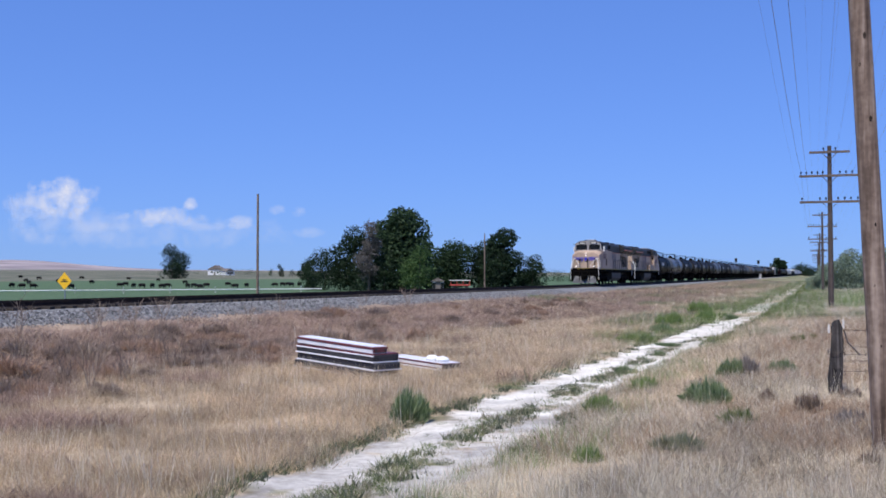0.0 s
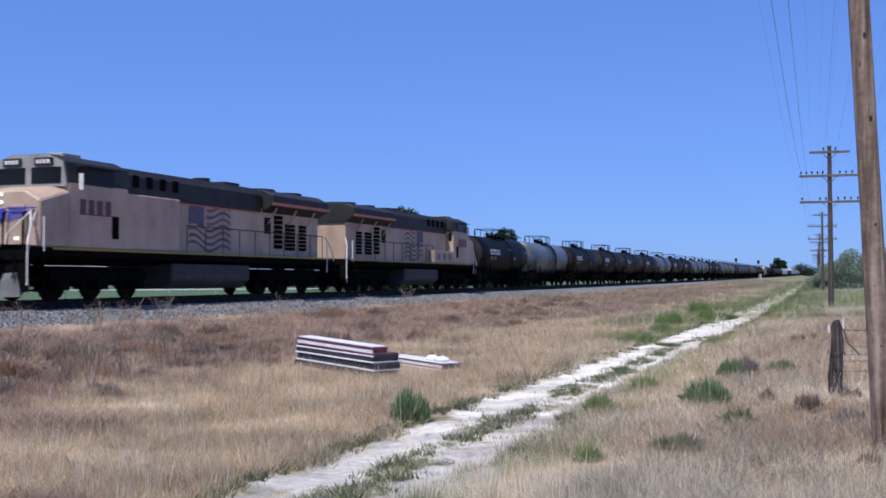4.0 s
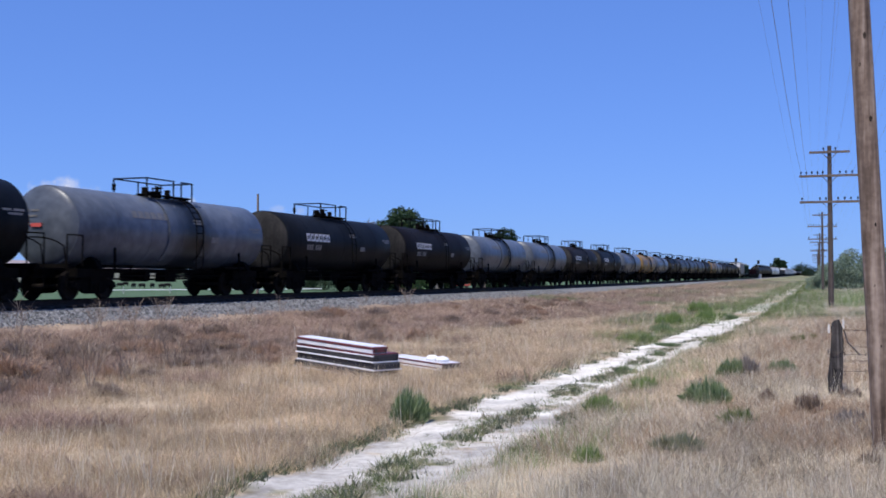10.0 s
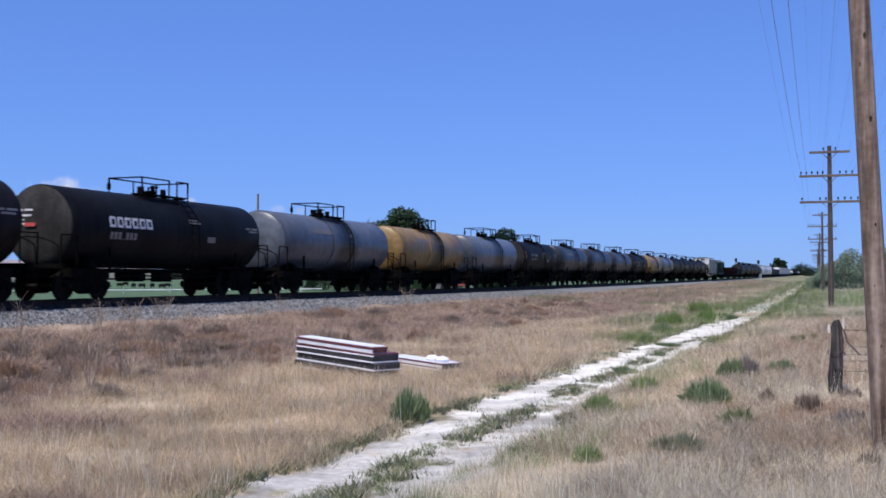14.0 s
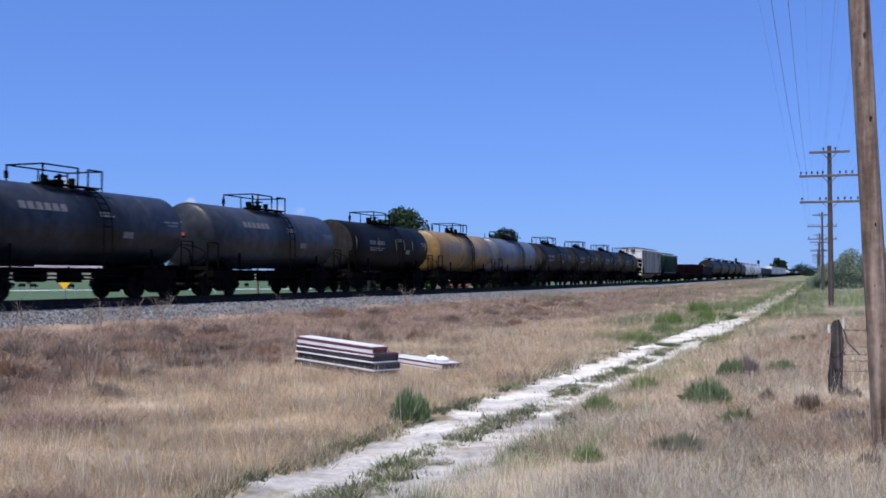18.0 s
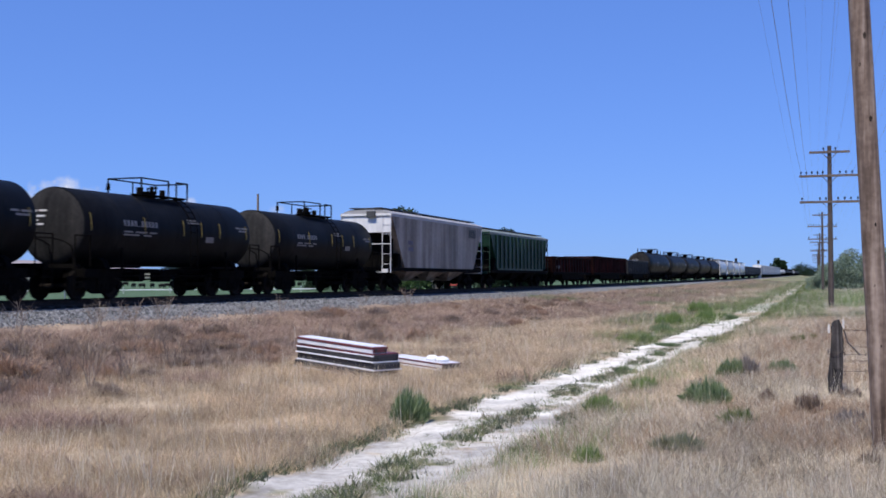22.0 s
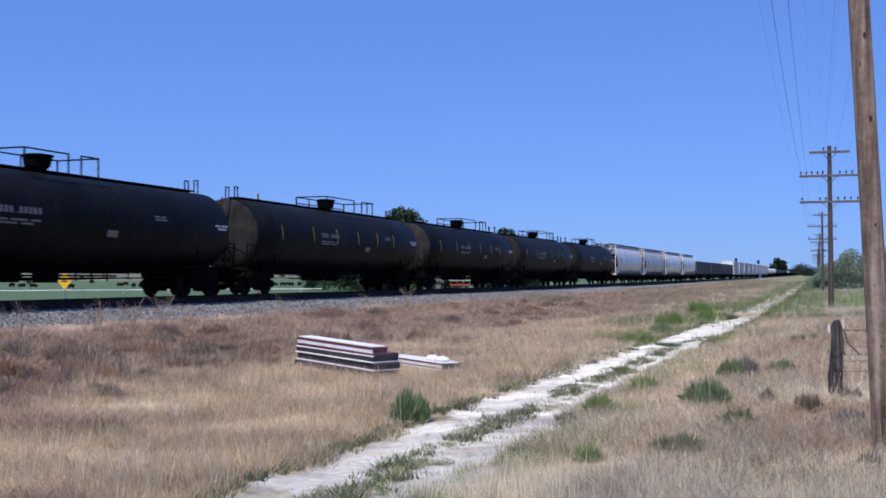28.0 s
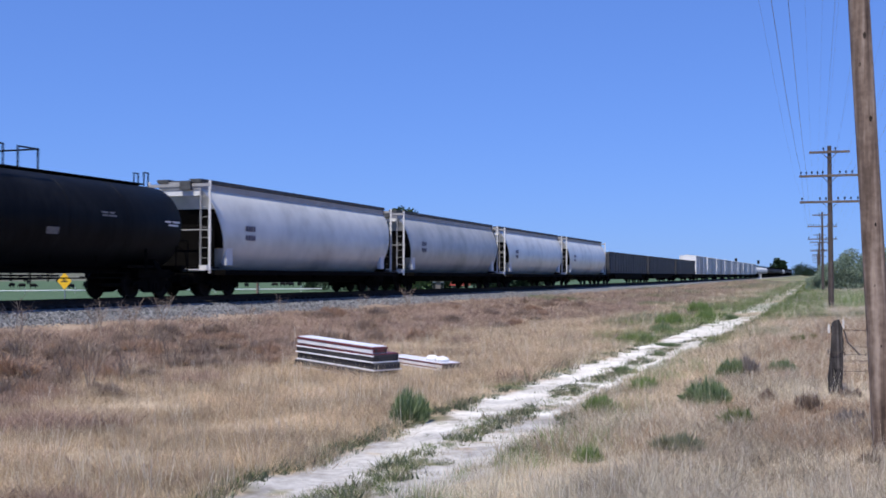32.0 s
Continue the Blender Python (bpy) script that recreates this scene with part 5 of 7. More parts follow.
for i in range(3):
    if i == 0:
        dark = gondola_car(27.8, GONDOLA_SLATE, "long slate grey high-sided gondola", 16, 3.47)
    couple(dark if i == 0 else copy_thing(dark, Matrix()), 27.8)
for i in range(9):
    if i == 0:
        white_box = box_car(20.0, "white boxcar with its side painted darker as shade")
    couple(white_box if i == 0 else copy_thing(white_box, Matrix()), 20.0)
PAINTS["W"] = (REEFER_WHITE, "white")
for code in "WWWWWWBNBBNBBNBBBBWWNBBNBBBBNBB":
    couple(tank_of(code, 14.02, "faint"), 14.02)

# ---- poles, wires, fence ----
def lean_pole(name, x, y, h, r0, r1, lean, mat, label, category="utility pole"):
    bm = B()
    rings = []
    n = 14
    for i in range(n + 1):
        t = i / n
        r = r0 + (r1 - r0) * t
        rings.append([bm.verts.new(((r * (1 + 0.05 * noise.noise(Vector((math.cos(2 * math.pi * k / 18) * 2, math.sin(2 * math.pi * k / 18) * 2, t * 5))))) * math.cos(2 * math.pi * k / 18) + lean * t * h,
                                    r * math.sin(2 * math.pi * k / 18), -0.3 + t * (h + 0.3))) for k in range(18)])
    for a_, b_ in zip(rings, rings[1:]):
        for k in range(18):
            bm.faces.new((a_[k], a_[(k + 1) % 18], b_[(k + 1) % 18], b_[k]))
    bm.faces.new(rings[-1])
    pole = tagged(new(name), label, category)
    pole.location = (x, y, ground_z(x, y))
    part("shaft", bm, mat, pole, smooth=True)
    return pole


near_pole = lean_pole("utility_pole", 0.68, 11.81, 9.5, 0.118, 0.092, -0.047, POLE_WOOD, "weathered brown wooden utility pole with knots and cracks")
for z, t_, rr in ((4.32, 4.95, 0.026), (4.02, 4.35, 0.02), (3.45, 5.05, 0.024), (2.35, 4.9, 0.016), (1.72, 4.5, 0.012), (3.1, 4.2, 0.010), (1.1, 4.75, 0.012)):
    bm = B()
    c_, s_ = math.cos(t_), math.sin(t_)
    r_ = 0.118 - 0.026 * z / 9.5
    lathe(bm, [(0.0, rr * 1.15), (0.006, rr * 0.95), (0.006, rr * 0.55), (0.002, rr * 0.2)], 9, "Z")
    for v in bm.verts:
        v.co.x *= 0.62 + 0.25 * noise.noise(v.co * 90)
        v.co.y *= 1.15 + 0.5 * noise.noise(v.co * 70 + Vector((z, 0, 0)))
    k_ = part("knot", bm, KNOT, near_pole)
    k_.matrix_basis = Matrix.Translation((-0.047 * z + c_ * (r_ - 0.004), s_ * (r_ - 0.004), z)) @ Vector((c_, s_, 0)).to_track_quat("Z", "Y").to_matrix().to_4x4()
bm = B()
tube(bm, (0, 0, 0), (0, 0.02, 0), 0.022, n=12)
tag_ = part("pole_tag", bm, GALV, near_pole, "small round metal tag")
tag_.location = (0.02, -0.155, 0.28)

ARMS = [(8.38, 1.0, [-0.3, 0.3]), (7.14, 1.5, [-1.42, -1.15, -0.88, -0.6, -0.34, 0.5, 0.8, 1.1, 1.4]), (5.77, 1.5, [-1.38, -0.5, -0.2, 0.4, 0.72, 1.02, 1.36])]


def telegraph_pole(x, y, lean, label):
    pole = lean_pole("telegraph_pole", x, y, 8.72 - ground_z(x, y), 0.15, 0.10, lean, POLE_DARK, label, "telegraph pole")
    g = ground_z(x, y)
    for z, half_, pins in ARMS:
        bm = B()
        box(bm, (lean * (z - g), -0.13, z - g), (2 * half_, 0.10, 0.12))
        arm = part("crossarm", bm, ARM_WOOD, pole, bevel=0.01)
        bm = B()
        for sx in (-1, 1):
            rod(bm, [(lean * (z - g) + sx * 0.42, -0.19, z - g), (lean * (z - g), -0.17, z - g - 0.42)], 0.018)
        part("brace", bm, POLE_DARK, pole)
        for p in pins:
            bm = B()
            lathe(bm, [(0.06, 0.015), (0.14, 0.015), (0.14, 0.045), (0.19, 0.05), (0.24, 0.035), (0.25, 0.01)], 8, "Z")
            i_ = part("insulator", bm, GLASS_DARK, arm, smooth=True)
            i_.location = (lean * (z - g) + p, -0.13, z - g)
    return pole


LINE_X = 0.75
line_ys = [-4.0, 58.6, 121.0, 183.0, 245.0, 307.0, 370.0]
for i, y in enumerate(line_ys):
    telegraph_pole(LINE_X + random.uniform(-0.05, 0.05), y, -0.004 if i else 0.0, "dark wooden telegraph pole with three crossarms and glass insulators")
for z, half_, pins in ARMS:
    for p in pins:
        bm = B()
        thick = p < -1.1 and z > 6.9
        for y0, y1 in zip(line_ys[:5], line_ys[1:6]):
            pts = [(LINE_X + p, y0 + (y1 - y0) * t - 0.13, z + 0.2 - 0.75 * 4 * t * (1 - t)) for t in np.linspace(0, 1, 15)]
            rod(bm, pts, 0.0062 if thick else 0.0015, 4)
        tagged(part("line_wire", bm, WIRE), "thin grey overhead line wire between telegraph poles", "wire", "telegraph wires")

# fence end post with brace and barbed wire
post = tagged(new("fence_post"), "old split dark wooden fence post bound with wire", "fence post", "wire fence")
post.location = (0.30, 17.5, ground_z(0.30, 17.5))
bm = B()
prism(bm, [(-0.125, -0.2), (0.10, -0.2), (0.085, 0.45), (0.10, 0.70), (0.08, 1.02), (0.055, 1.15), (-0.05, 1.12), (-0.075, 1.0), (-0.085, 0.6), (-0.12, 0.3)], -0.09, 0.09)
bmesh.ops.subdivide_edges(bm, edges=list(bm.edges), cuts=3, use_grid_fill=True)
for v in bm.verts:
    v.co += Vector((noise.noise(v.co * 6), noise.noise(v.co * 6 + Vector((9, 0, 0))), 0)) * 0.03
part("upright", bm, POST_WOOD, post)
for x_, z_ in ((-0.11, 1.0), (0.10, 1.08)):
    bm = B()
    box(bm, (x_, -0.08, z_), (0.03, 0.03, 0.13))
    part("insulator", bm, WHITE_PAINT, post, "white plastic insulator", bevel=0.006)
bm = B()
rod(bm, [(0.11, -0.02, 0.98), (0.16, -0.02, 0.80), (0.34, -0.02, 0.60)], 0.014)
part("brace_stick", bm, ARM_WOOD, post)
bm = B()
for z_ in (0.30, 0.42, 0.62, 0.66):
    rod(bm, [(0.135 * math.cos(t), 0.115 * math.sin(t), z_ + 0.02 * math.sin(t)) for t in np.linspace(0, 6.28, 13)], 0.006, 3)
part("wire_wrap", bm, POLE_DARK, post)
post2 = tagged(new("fence_post"), "weathered grey wooden fence post", "fence post", "wire fence")
post2.location = (2.9, 19.2, ground_z(2.9, 19.2))
bm = B()
tube(bm, (0, 0, -0.2), (0.02, 0, 1.3), 0.08, 0.065, n=10)
part("upright", bm, POST_WOOD, post2, smooth=True)
for j, z_ in enumerate((0.98, 0.72, 0.60, 0.50, 0.34)):
    bm = B()
    pts = [(0.34 + (2.86 - 0.34) * t, 17.5 + 1.7 * t, ground_z(0.3, 17.5) + z_ - 0.05 * 4 * t * (1 - t) + 0.12 * t) for t in np.linspace(0, 1, 9)]
    rod(bm, pts, 0.005, 4)
    for q in range(16):
        t = (q + 0.5) / 16
        p = Vector((0.34 + 2.52 * t, 17.5 + 1.7 * t, ground_z(0.3, 17.5) + z_ - 0.05 * 4 * t * (1 - t) + 0.12 * t))
        rod(bm, [p + Vector((-0.012, 0, -0.03)), p + Vector((0.012, 0, 0.03))], 0.003, 3)
    tagged(part("barbed_wire", bm, POLE_DARK), "rusty barbed wire strung between fence posts", "wire", "wire fence")

# ---- long striped boxes lying in the grass, with two sacks ----
def long_box(name, L, W, layers, label, m, end=PANEL_DARK):
    """A box whose near lower corner on its front edge is the origin; it runs back along -x and +y."""
    ob = tagged(new(name), label, "box", "striped boxes in the grass")
    z = 0.0
    for part_name, h, inset, mat in layers:
        bm = B()
        box(bm, (-L / 2, W / 2, z + h / 2), (L - 2 * inset, W - 2 * inset, h))
        part(part_name, bm, mat, ob, bevel=min(0.01, h * 0.25))
        z += h
    # dark plate added over the end to paint in its shade
    bm = B()
    box(bm, (0.012, W / 2, z * 0.5), (0.022, W - 0.05, z * 0.72))
    part("end_board", bm, end, ob, "dark board standing in for shade on the box end", bevel=0.006)
    for yy in (W * 0.2, W * 0.8):
        bm = B()
        box(bm, (0.032, yy, z * 0.5), (0.02, 0.05, z * 0.3))
        part("end_latch", bm, PANEL_DARK, ob, bevel=0.005)
    ob.matrix_world = m
    return z


dark_tray = [("lip", 0.03, -0.025, PANEL_WHITE), ("side", 0.125, 0.0, PANEL_DARK), ("seam", 0.012, 0.02, PANEL_DARK)]
upper_tray = [("lip", 0.03, -0.025, PANEL_WHITE), ("side", 0.10, 0.0, PANEL_DARK), ("rail", 0.03, -0.012, PANEL_WHITE), ("band", 0.035, 0.0, PANEL_MAROON)]
striped = [("side", 0.09, 0.0, PANEL_WHITE), ("rim", 0.05, -0.014, PANEL_MAROON), ("lid", 0.018, 0.012, PANEL_WHITE)]
low_box = [("lip", 0.03, -0.02, PANEL_WHITE), ("lower_band", 0.03, 0.0, PANEL_MAROON), ("side", 0.075, 0.0, PANEL_WHITE), ("rim", 0.03, -0.012, PANEL_MAROON), ("lid", 0.015, 0.012, PANEL_WHITE)]
bx, by, brz = -8.99, 20.86, -29.0
bz = ground_z(bx, by) - 0.01
tip = 1.7      # the stack leans down towards its near end
z_at = bz
for i, (dx, dy, dr) in enumerate([(-0.02, 0.0, 0.3), (0.03, 0.0, -0.4)]):
    z_at += long_box("storage_tray", 2.98, 0.72, dark_tray, "dark shallow tray with a pale lip, stacked under others", pose(bx + dx, by + dy, z_at, 0, tip, brz + dr)) + 0.004
z_at += long_box("storage_tray", 2.92, 0.72, upper_tray, "dark tray with a maroon band under a striped box", pose(bx - 0.01, by + 0.01, z_at, 0, tip, brz)) + 0.004
long_box("storage_box", 2.85, 0.42, striped, "long white box with maroon bands on a stack of trays", pose(bx - 0.03, by + 0.03, z_at, 0, tip + 0.5, brz + 0.5), PANEL_MAROON)
sx_, sy_, srz = -8.22, 23.1, -36.0
sz_ = ground_z(sx_, sy_) - 0.01
low = pose(sx_, sy_, sz_ + 0.02, 0, 0.8, srz)
top2 = long_box("storage_box", 2.45, 0.55, low_box, "low white box with maroon bands carrying two sacks", low)
for dx, w_ in ((-0.72, 0.17), (-0.30, 0.19)):
    bm = B()
    bmesh.ops.create_icosphere(bm, subdivisions=3, radius=1.0)
    for v in bm.verts:
        v.co *= 1 + 0.13 * noise.noise(v.co * 2.2 + Vector((dx * 9, 0, 0))) + 0.05 * noise.noise(v.co * 6)
        v.co = Vector((v.co.x * w_, v.co.y * 0.16, max(v.co.z, -0.55) * 0.085 + 0.047))
    sack = tagged(part("sack", bm, BAG_WHITE, smooth=True), "full white plastic sack lying on a striped box", "sack", "sacks")
    sack.matrix_world = low @ pose(dx, 0.22, top2, 0, 0, 20 * dx)

# ---- things beyond the track ----
sign = tagged(new("warning_sign"), "yellow diamond warning sign on a thin steel post", "road sign")
sx0, sy0 = -41.7, 51.0
sign.location = (sx0, sy0, ground_z(sx0, sy0))
hz = 2.0 - 0.42 - ground_z(sx0, sy0)
bm = B()
box(bm, (0, 0, hz / 2 - 0.1), (0.06, 0.05, hz + 0.4))
part("sign_post", bm, GALV, sign)
bm = B()
box(bm, (0, 0, 0), (0.74, 0.012, 0.74), Matrix.Rotation(math.pi / 4, 4, "Y"))
plate = part("plate", bm, SIGN_YELLOW, sign, bevel=0.004, loc=(0, -0.04, hz))
bm = B()
for z_, w_ in ((0.07, 0.28), (-0.03, 0.5)):
    box(bm, (0, -0.012, z_), (w_, 0.006, 0.065))
part("legend", bm, BLACK_PAINT, plate)
sign.rotation_euler = (0, 0, radians(-2))

for x_, y_, h_, r_ in ((-43.0, 76.0, 9.6, 0.11), (-51.0, 164.4, 9.8, 0.14)):
    p_ = lean_pole("bare_pole", x_, y_, h_, r_, 0.09, 0.0, POLE_WOOD, "bare pale wooden pole standing beyond the track", "pole")

# signal masts and equipment cabinet beside the line
for x_, y_, top_, white in ((-27.4, 399.0, 6.9, False), (-19.8, 404.0, 6.2, True)):
    sg = tagged(new("railway_signal"), "railway signal mast with a black hooded head" + (" and white cabinet" if white else ""), "signal")
    sg.location = (x_, y_, ground_z(x_, y_))
    g_ = ground_z(x_, y_)
    bm = B()
    tube(bm, (0, 0, -0.2), (0, 0, top_ - g_), 0.09, n=10)
    part("mast", bm, GALV, sg, smooth=True)
    bm = B()
    box(bm, (0, -0.15, top_ - g_ + 0.2), (0.9, 0.12, 1.3))
    tube(bm, (0, -0.2, top_ - g_ + 0.45), (0, -0.6, top_ - g_ + 0.45), 0.18, n=12, caps=False)
    part("signal_head", bm, BLACK_PAINT, sg, bevel=0.03)
    if white:
        bm = B()
        box(bm, (0.5, 0, 0.75), (1.1, 1.0, 1.9))
        box(bm, (0.5, 0, 1.75), (1.3, 1.2, 0.12))
        part("cabinet", bm, BUILDING_WHITE, sg)

# wheel-line irrigation pipe in the pasture, on small wheels
pipe = tagged(new("irrigation_line"), "long white irrigation pipe on spoked wheels across the pasture", "irrigation pipe")
bm = B()
pa, pb = Vector((-150, 139, 0)), Vector((-94, 192, 0))
pa.z, pb.z = ground_z(pa.x, pa.y) + 0.65, ground_z(pb.x, pb.y) + 0.65
tube(bm, pa, pb, 0.09, n=8)
part("pipe", bm, BUILDING_WHITE, pipe, smooth=True)
for i in range(9):
    q = pa.lerp(pb, (i + 0.5) / 9)
    q.z = ground_z(q.x, q.y) + 0.65
    bm = B()
    d_ = (pb - pa).normalized()
    ring = [(q + 0.65 * (math.cos(t) * Vector((0, 0, 1)) + math.sin(t) * d_.cross(Vector((0, 0, 1))))) for t in np.linspace(0, 2 * math.pi, 15)]
    rod(bm, ring, 0.03, 4)
    for t in range(0, 14, 2):
        rod(bm, [q, ring[t]], 0.015, 3)
    part("wheel", bm, GALV, pipe)


def cow():
    ob = tagged(new("cow"), "black beef cow grazing on green pasture", "cow", "cattle herd")
    bm = B()
    prof = [(-1.02, 0.12), (-0.97, 0.32), (-0.7, 0.43), (-0.2, 0.48), (0.3, 0.47), (0.7, 0.42), (0.87, 0.3), (0.92, 0.12)]
    lathe(bm, prof, 12, "X")
    part("torso", bm, COW_HIDE, ob, smooth=True, loc=(0, 0, 1.0))
    bm = B()
    tube(bm, (0.8, 0, 1.1), (1.15, 0, 0.75), 0.22, 0.15, n=10)
    tube(bm, (1.1, 0, 0.82), (1.32, 0, 0.42), 0.15, 0.09, n=10)
    box(bm, (1.12, 0, 0.88), (0.08, 0.5, 0.08))
    part("head", bm, COW_HIDE, ob, smooth=True)
    for x_ in (-0.72, 0.62):
        for y_ in (-0.2, 0.2):
            bm = B()
            tube(bm, (x_, y_, 0.9), (x_, y_, 0.0), 0.13, 0.06, n=8)
            part("leg", bm, COW_HIDE, ob, smooth=True)
    bm = B()
    rod(bm, [(-0.98, 0, 1.15), (-1.1, 0, 0.95), (-1.1, 0, 0.5)], 0.025)
    part("tail", bm, COW_HIDE, ob)
    return ob


HERD = [(-192.7, 215.6, 268), (-185.8, 211.4, 216), (-240.6, 275.5, 272), (-215.0, 247.4, 164), (-183.1, 212.3, 47), (-271.4, 317.6, 20), (-300.7, 341.2, 251), (-230.7, 279.0, 175), (-174.2, 215.4, 259), (-272.3, 342.8, 40), (-214.1, 274.3, 83), (-179.7, 242.2, 32), (-188.6, 256.8, 206), (-259.8, 355.7, 69), (-171.1, 236.4, 273), (-165.2, 231.9, 199), (-166.4, 238.1, 271), (-229.7, 332.4, 266), (-156.7, 228.3, 176), (-162.6, 239.5, 48), (-197.8, 301.3, 59), (-154.0, 235.9, 88), (-155.9, 241.8, 54), (-140.6, 220.7, -9), (-157.4, 250.2, 214), (-165.0, 274.0, 34), (-139.1, 234.5, 215), (-147.0, 253.8, 90), (-143.7, 263.8, 196), (-149.6, 279.4, 1), (-151.9, 287.4, 37), (-143.3, 272.8, 231), (-144.9, 281.1, 267)]
model_cow = cow()
model_cow.scale = (0.84, 0.84, 0.84)
for i, (x_, y_, rz_) in enumerate(HERD):
    m = pose(x_, y_, ground_z(x_, y_), 0, 0, rz_)
    if i == 0:
        model_cow.matrix_basis = m @ Matrix.Diagonal((*model_cow.scale, 1))
    else:
        copy_thing(model_cow, m)


def farmhouse(x_, y_, rz_, w_, d_, h_, label):
    ob = tagged(new("farmhouse"), label, "house")
    bm = B()
    box(bm, (0, 0, h_ / 2 - 0.5), (w_, d_, h_ + 1))
    part("wall", bm, BUILDING_WHITE, ob)
    bm = B()
    prism(bm, [(-w_ / 2 - 0.4, h_), (w_ / 2 + 0.4, h_), (0, h_ + w_ * 0.32)], -d_ / 2 - 0.4, d_ / 2 + 0.4)
    part("roof", bm, ROOFING, ob)
    for k_ in (-1, 1):
        bm = B()
        box(bm, (k_ * w_ * 0.22, -d_ / 2 - 0.03, h_ * 0.55), (1.2, 0.06, 1.2))
        part("window", bm, GLASS_DARK, ob)
        bm = B()
        box(bm, (w_ / 2 + 0.03, k_ * d_ * 0.25, h_ * 0.55), (0.06, 1.3, 1.2))
        part("window", bm, GLASS_DARK, ob)
    bm = B()
    box(bm, (0, -d_ / 2 - 0.03, 1.0), (1.0, 0.07, 2.1))
    part("door", bm, ROOFING, ob)
    ob.matrix_world = pose(x_, y_, ground_z(x_, y_), 0, 0, rz_)


farmhouse(-375.6, 609.6, 20, 9, 14, 3.6, "white farmhouse with a grey roof among small trees")
farmhouse(-364.0, 603.1, 60, 6, 9, 2.6, "small white outbuilding with a grey roof")
farmhouse(-71.5, 198.9, 20, 2.2, 3.0, 1.9, "low white shed under trees")
stand = tagged(new("hay_wagon"), "red and white farm wagon parked under trees", "wagon")
bm = B()
box(bm, (0, 0, 0.95), (4.6, 2.0, 0.28))
part("bed", bm, RED_MARK, stand, bevel=0.02)
for xx in (-2.1, -0.7, 0.7, 2.1):
    bm = B()
    box(bm, (xx, -0.95, 1.5), (0.12, 0.1, 0.9))
    box(bm, (xx, 0.95, 1.5), (0.12, 0.1, 0.9))
    part("stake", bm, RED_MARK, stand)
bm = B()
box(bm, (0, 0, 2.0), (4.8, 2.2, 0.14))
part("top_board", bm, BUILDING_WHITE, stand, "white top board")
for xx in (-1.5, 1.5):
    for yy in (-0.9, 0.9):
        bm = B()
        lathe(bm, [(yy - 0.1, 0.30), (yy - 0.08, 0.41), (yy + 0.08, 0.41), (yy + 0.1, 0.30)], 14)
        part("wheel", bm, BLACK_PAINT, stand, loc=(xx, 0, 0.41))
stand.matrix_world = pose(-75.9, 226.0, ground_z(-75.9, 226.0), 0, 0, 18)

# ---- trees and bushes ----
LEAF_DARK = foliage("dark_green_leaves", [(0.008, 0.019, 0.009), (0.015, 0.033, 0.014), (0.026, 0.050, 0.021)])
LEAF_MID = foliage("mid_green_leaves", [(0.012, 0.028, 0.012), (0.023, 0.048, 0.019), (0.042, 0.074, 0.030)])
LEAF_LIGHT = foliage("light_green_leaves", [(0.03, 0.065, 0.018), (0.055, 0.105, 0.03), (0.085, 0.14, 0.045)])
LEAF_GREY = foliage("silvery_green_leaves", [(0.11, 0.16, 0.11), (0.19, 0.25, 0.18), (0.28, 0.34, 0.26)])
LEAF_DRY = foliage("bare_grey_twigs", [(0.07, 0.064, 0.06), (0.17, 0.155, 0.145)])


def leaf_cloud(rng, lobes, count, size, flat=0.75):
    """Leaf sprays scattered through the outer part of several lobes, as small bent quads."""
    vol = np.array([l[3] * l[4] * l[5] for l in lobes]) ** 0.67
    pick = rng.choice(len(lobes), count, p=vol / vol.sum())
    L = np.array(lobes)[pick]
    d = rng.normal(size=(count, 3))
    d /= np.linalg.norm(d, axis=1)[:, None]
    rad = rng.uniform(0.35, 1.0, count) ** 0.45
    rad *= 1 + 0.22 * np.sin(d[:, 0] * 5 + pick) * np.cos(d[:, 2] * 6 + pick * 2) + rng.normal(0, 0.06, count)
    c = L[:, :3] + d * L[:, 3:6] * rad[:, None]
    a = rng.normal(size=(count, 3))
    a /= np.linalg.norm(a, axis=1)[:, None]
    b = np.cross(a, rng.normal(size=(count, 3)))
    b /= np.linalg.norm(b, axis=1)[:, None]
    s = size * rng.uniform(0.55, 1.3, count)[:, None]
    v = np.stack([c - a * s, c - b * s * flat * 0.6, c + a * s, c + b * s * flat * 0.6], axis=1).reshape(-1, 3)
    f = np.arange(count * 4).reshape(-1, 4)
    return v, f


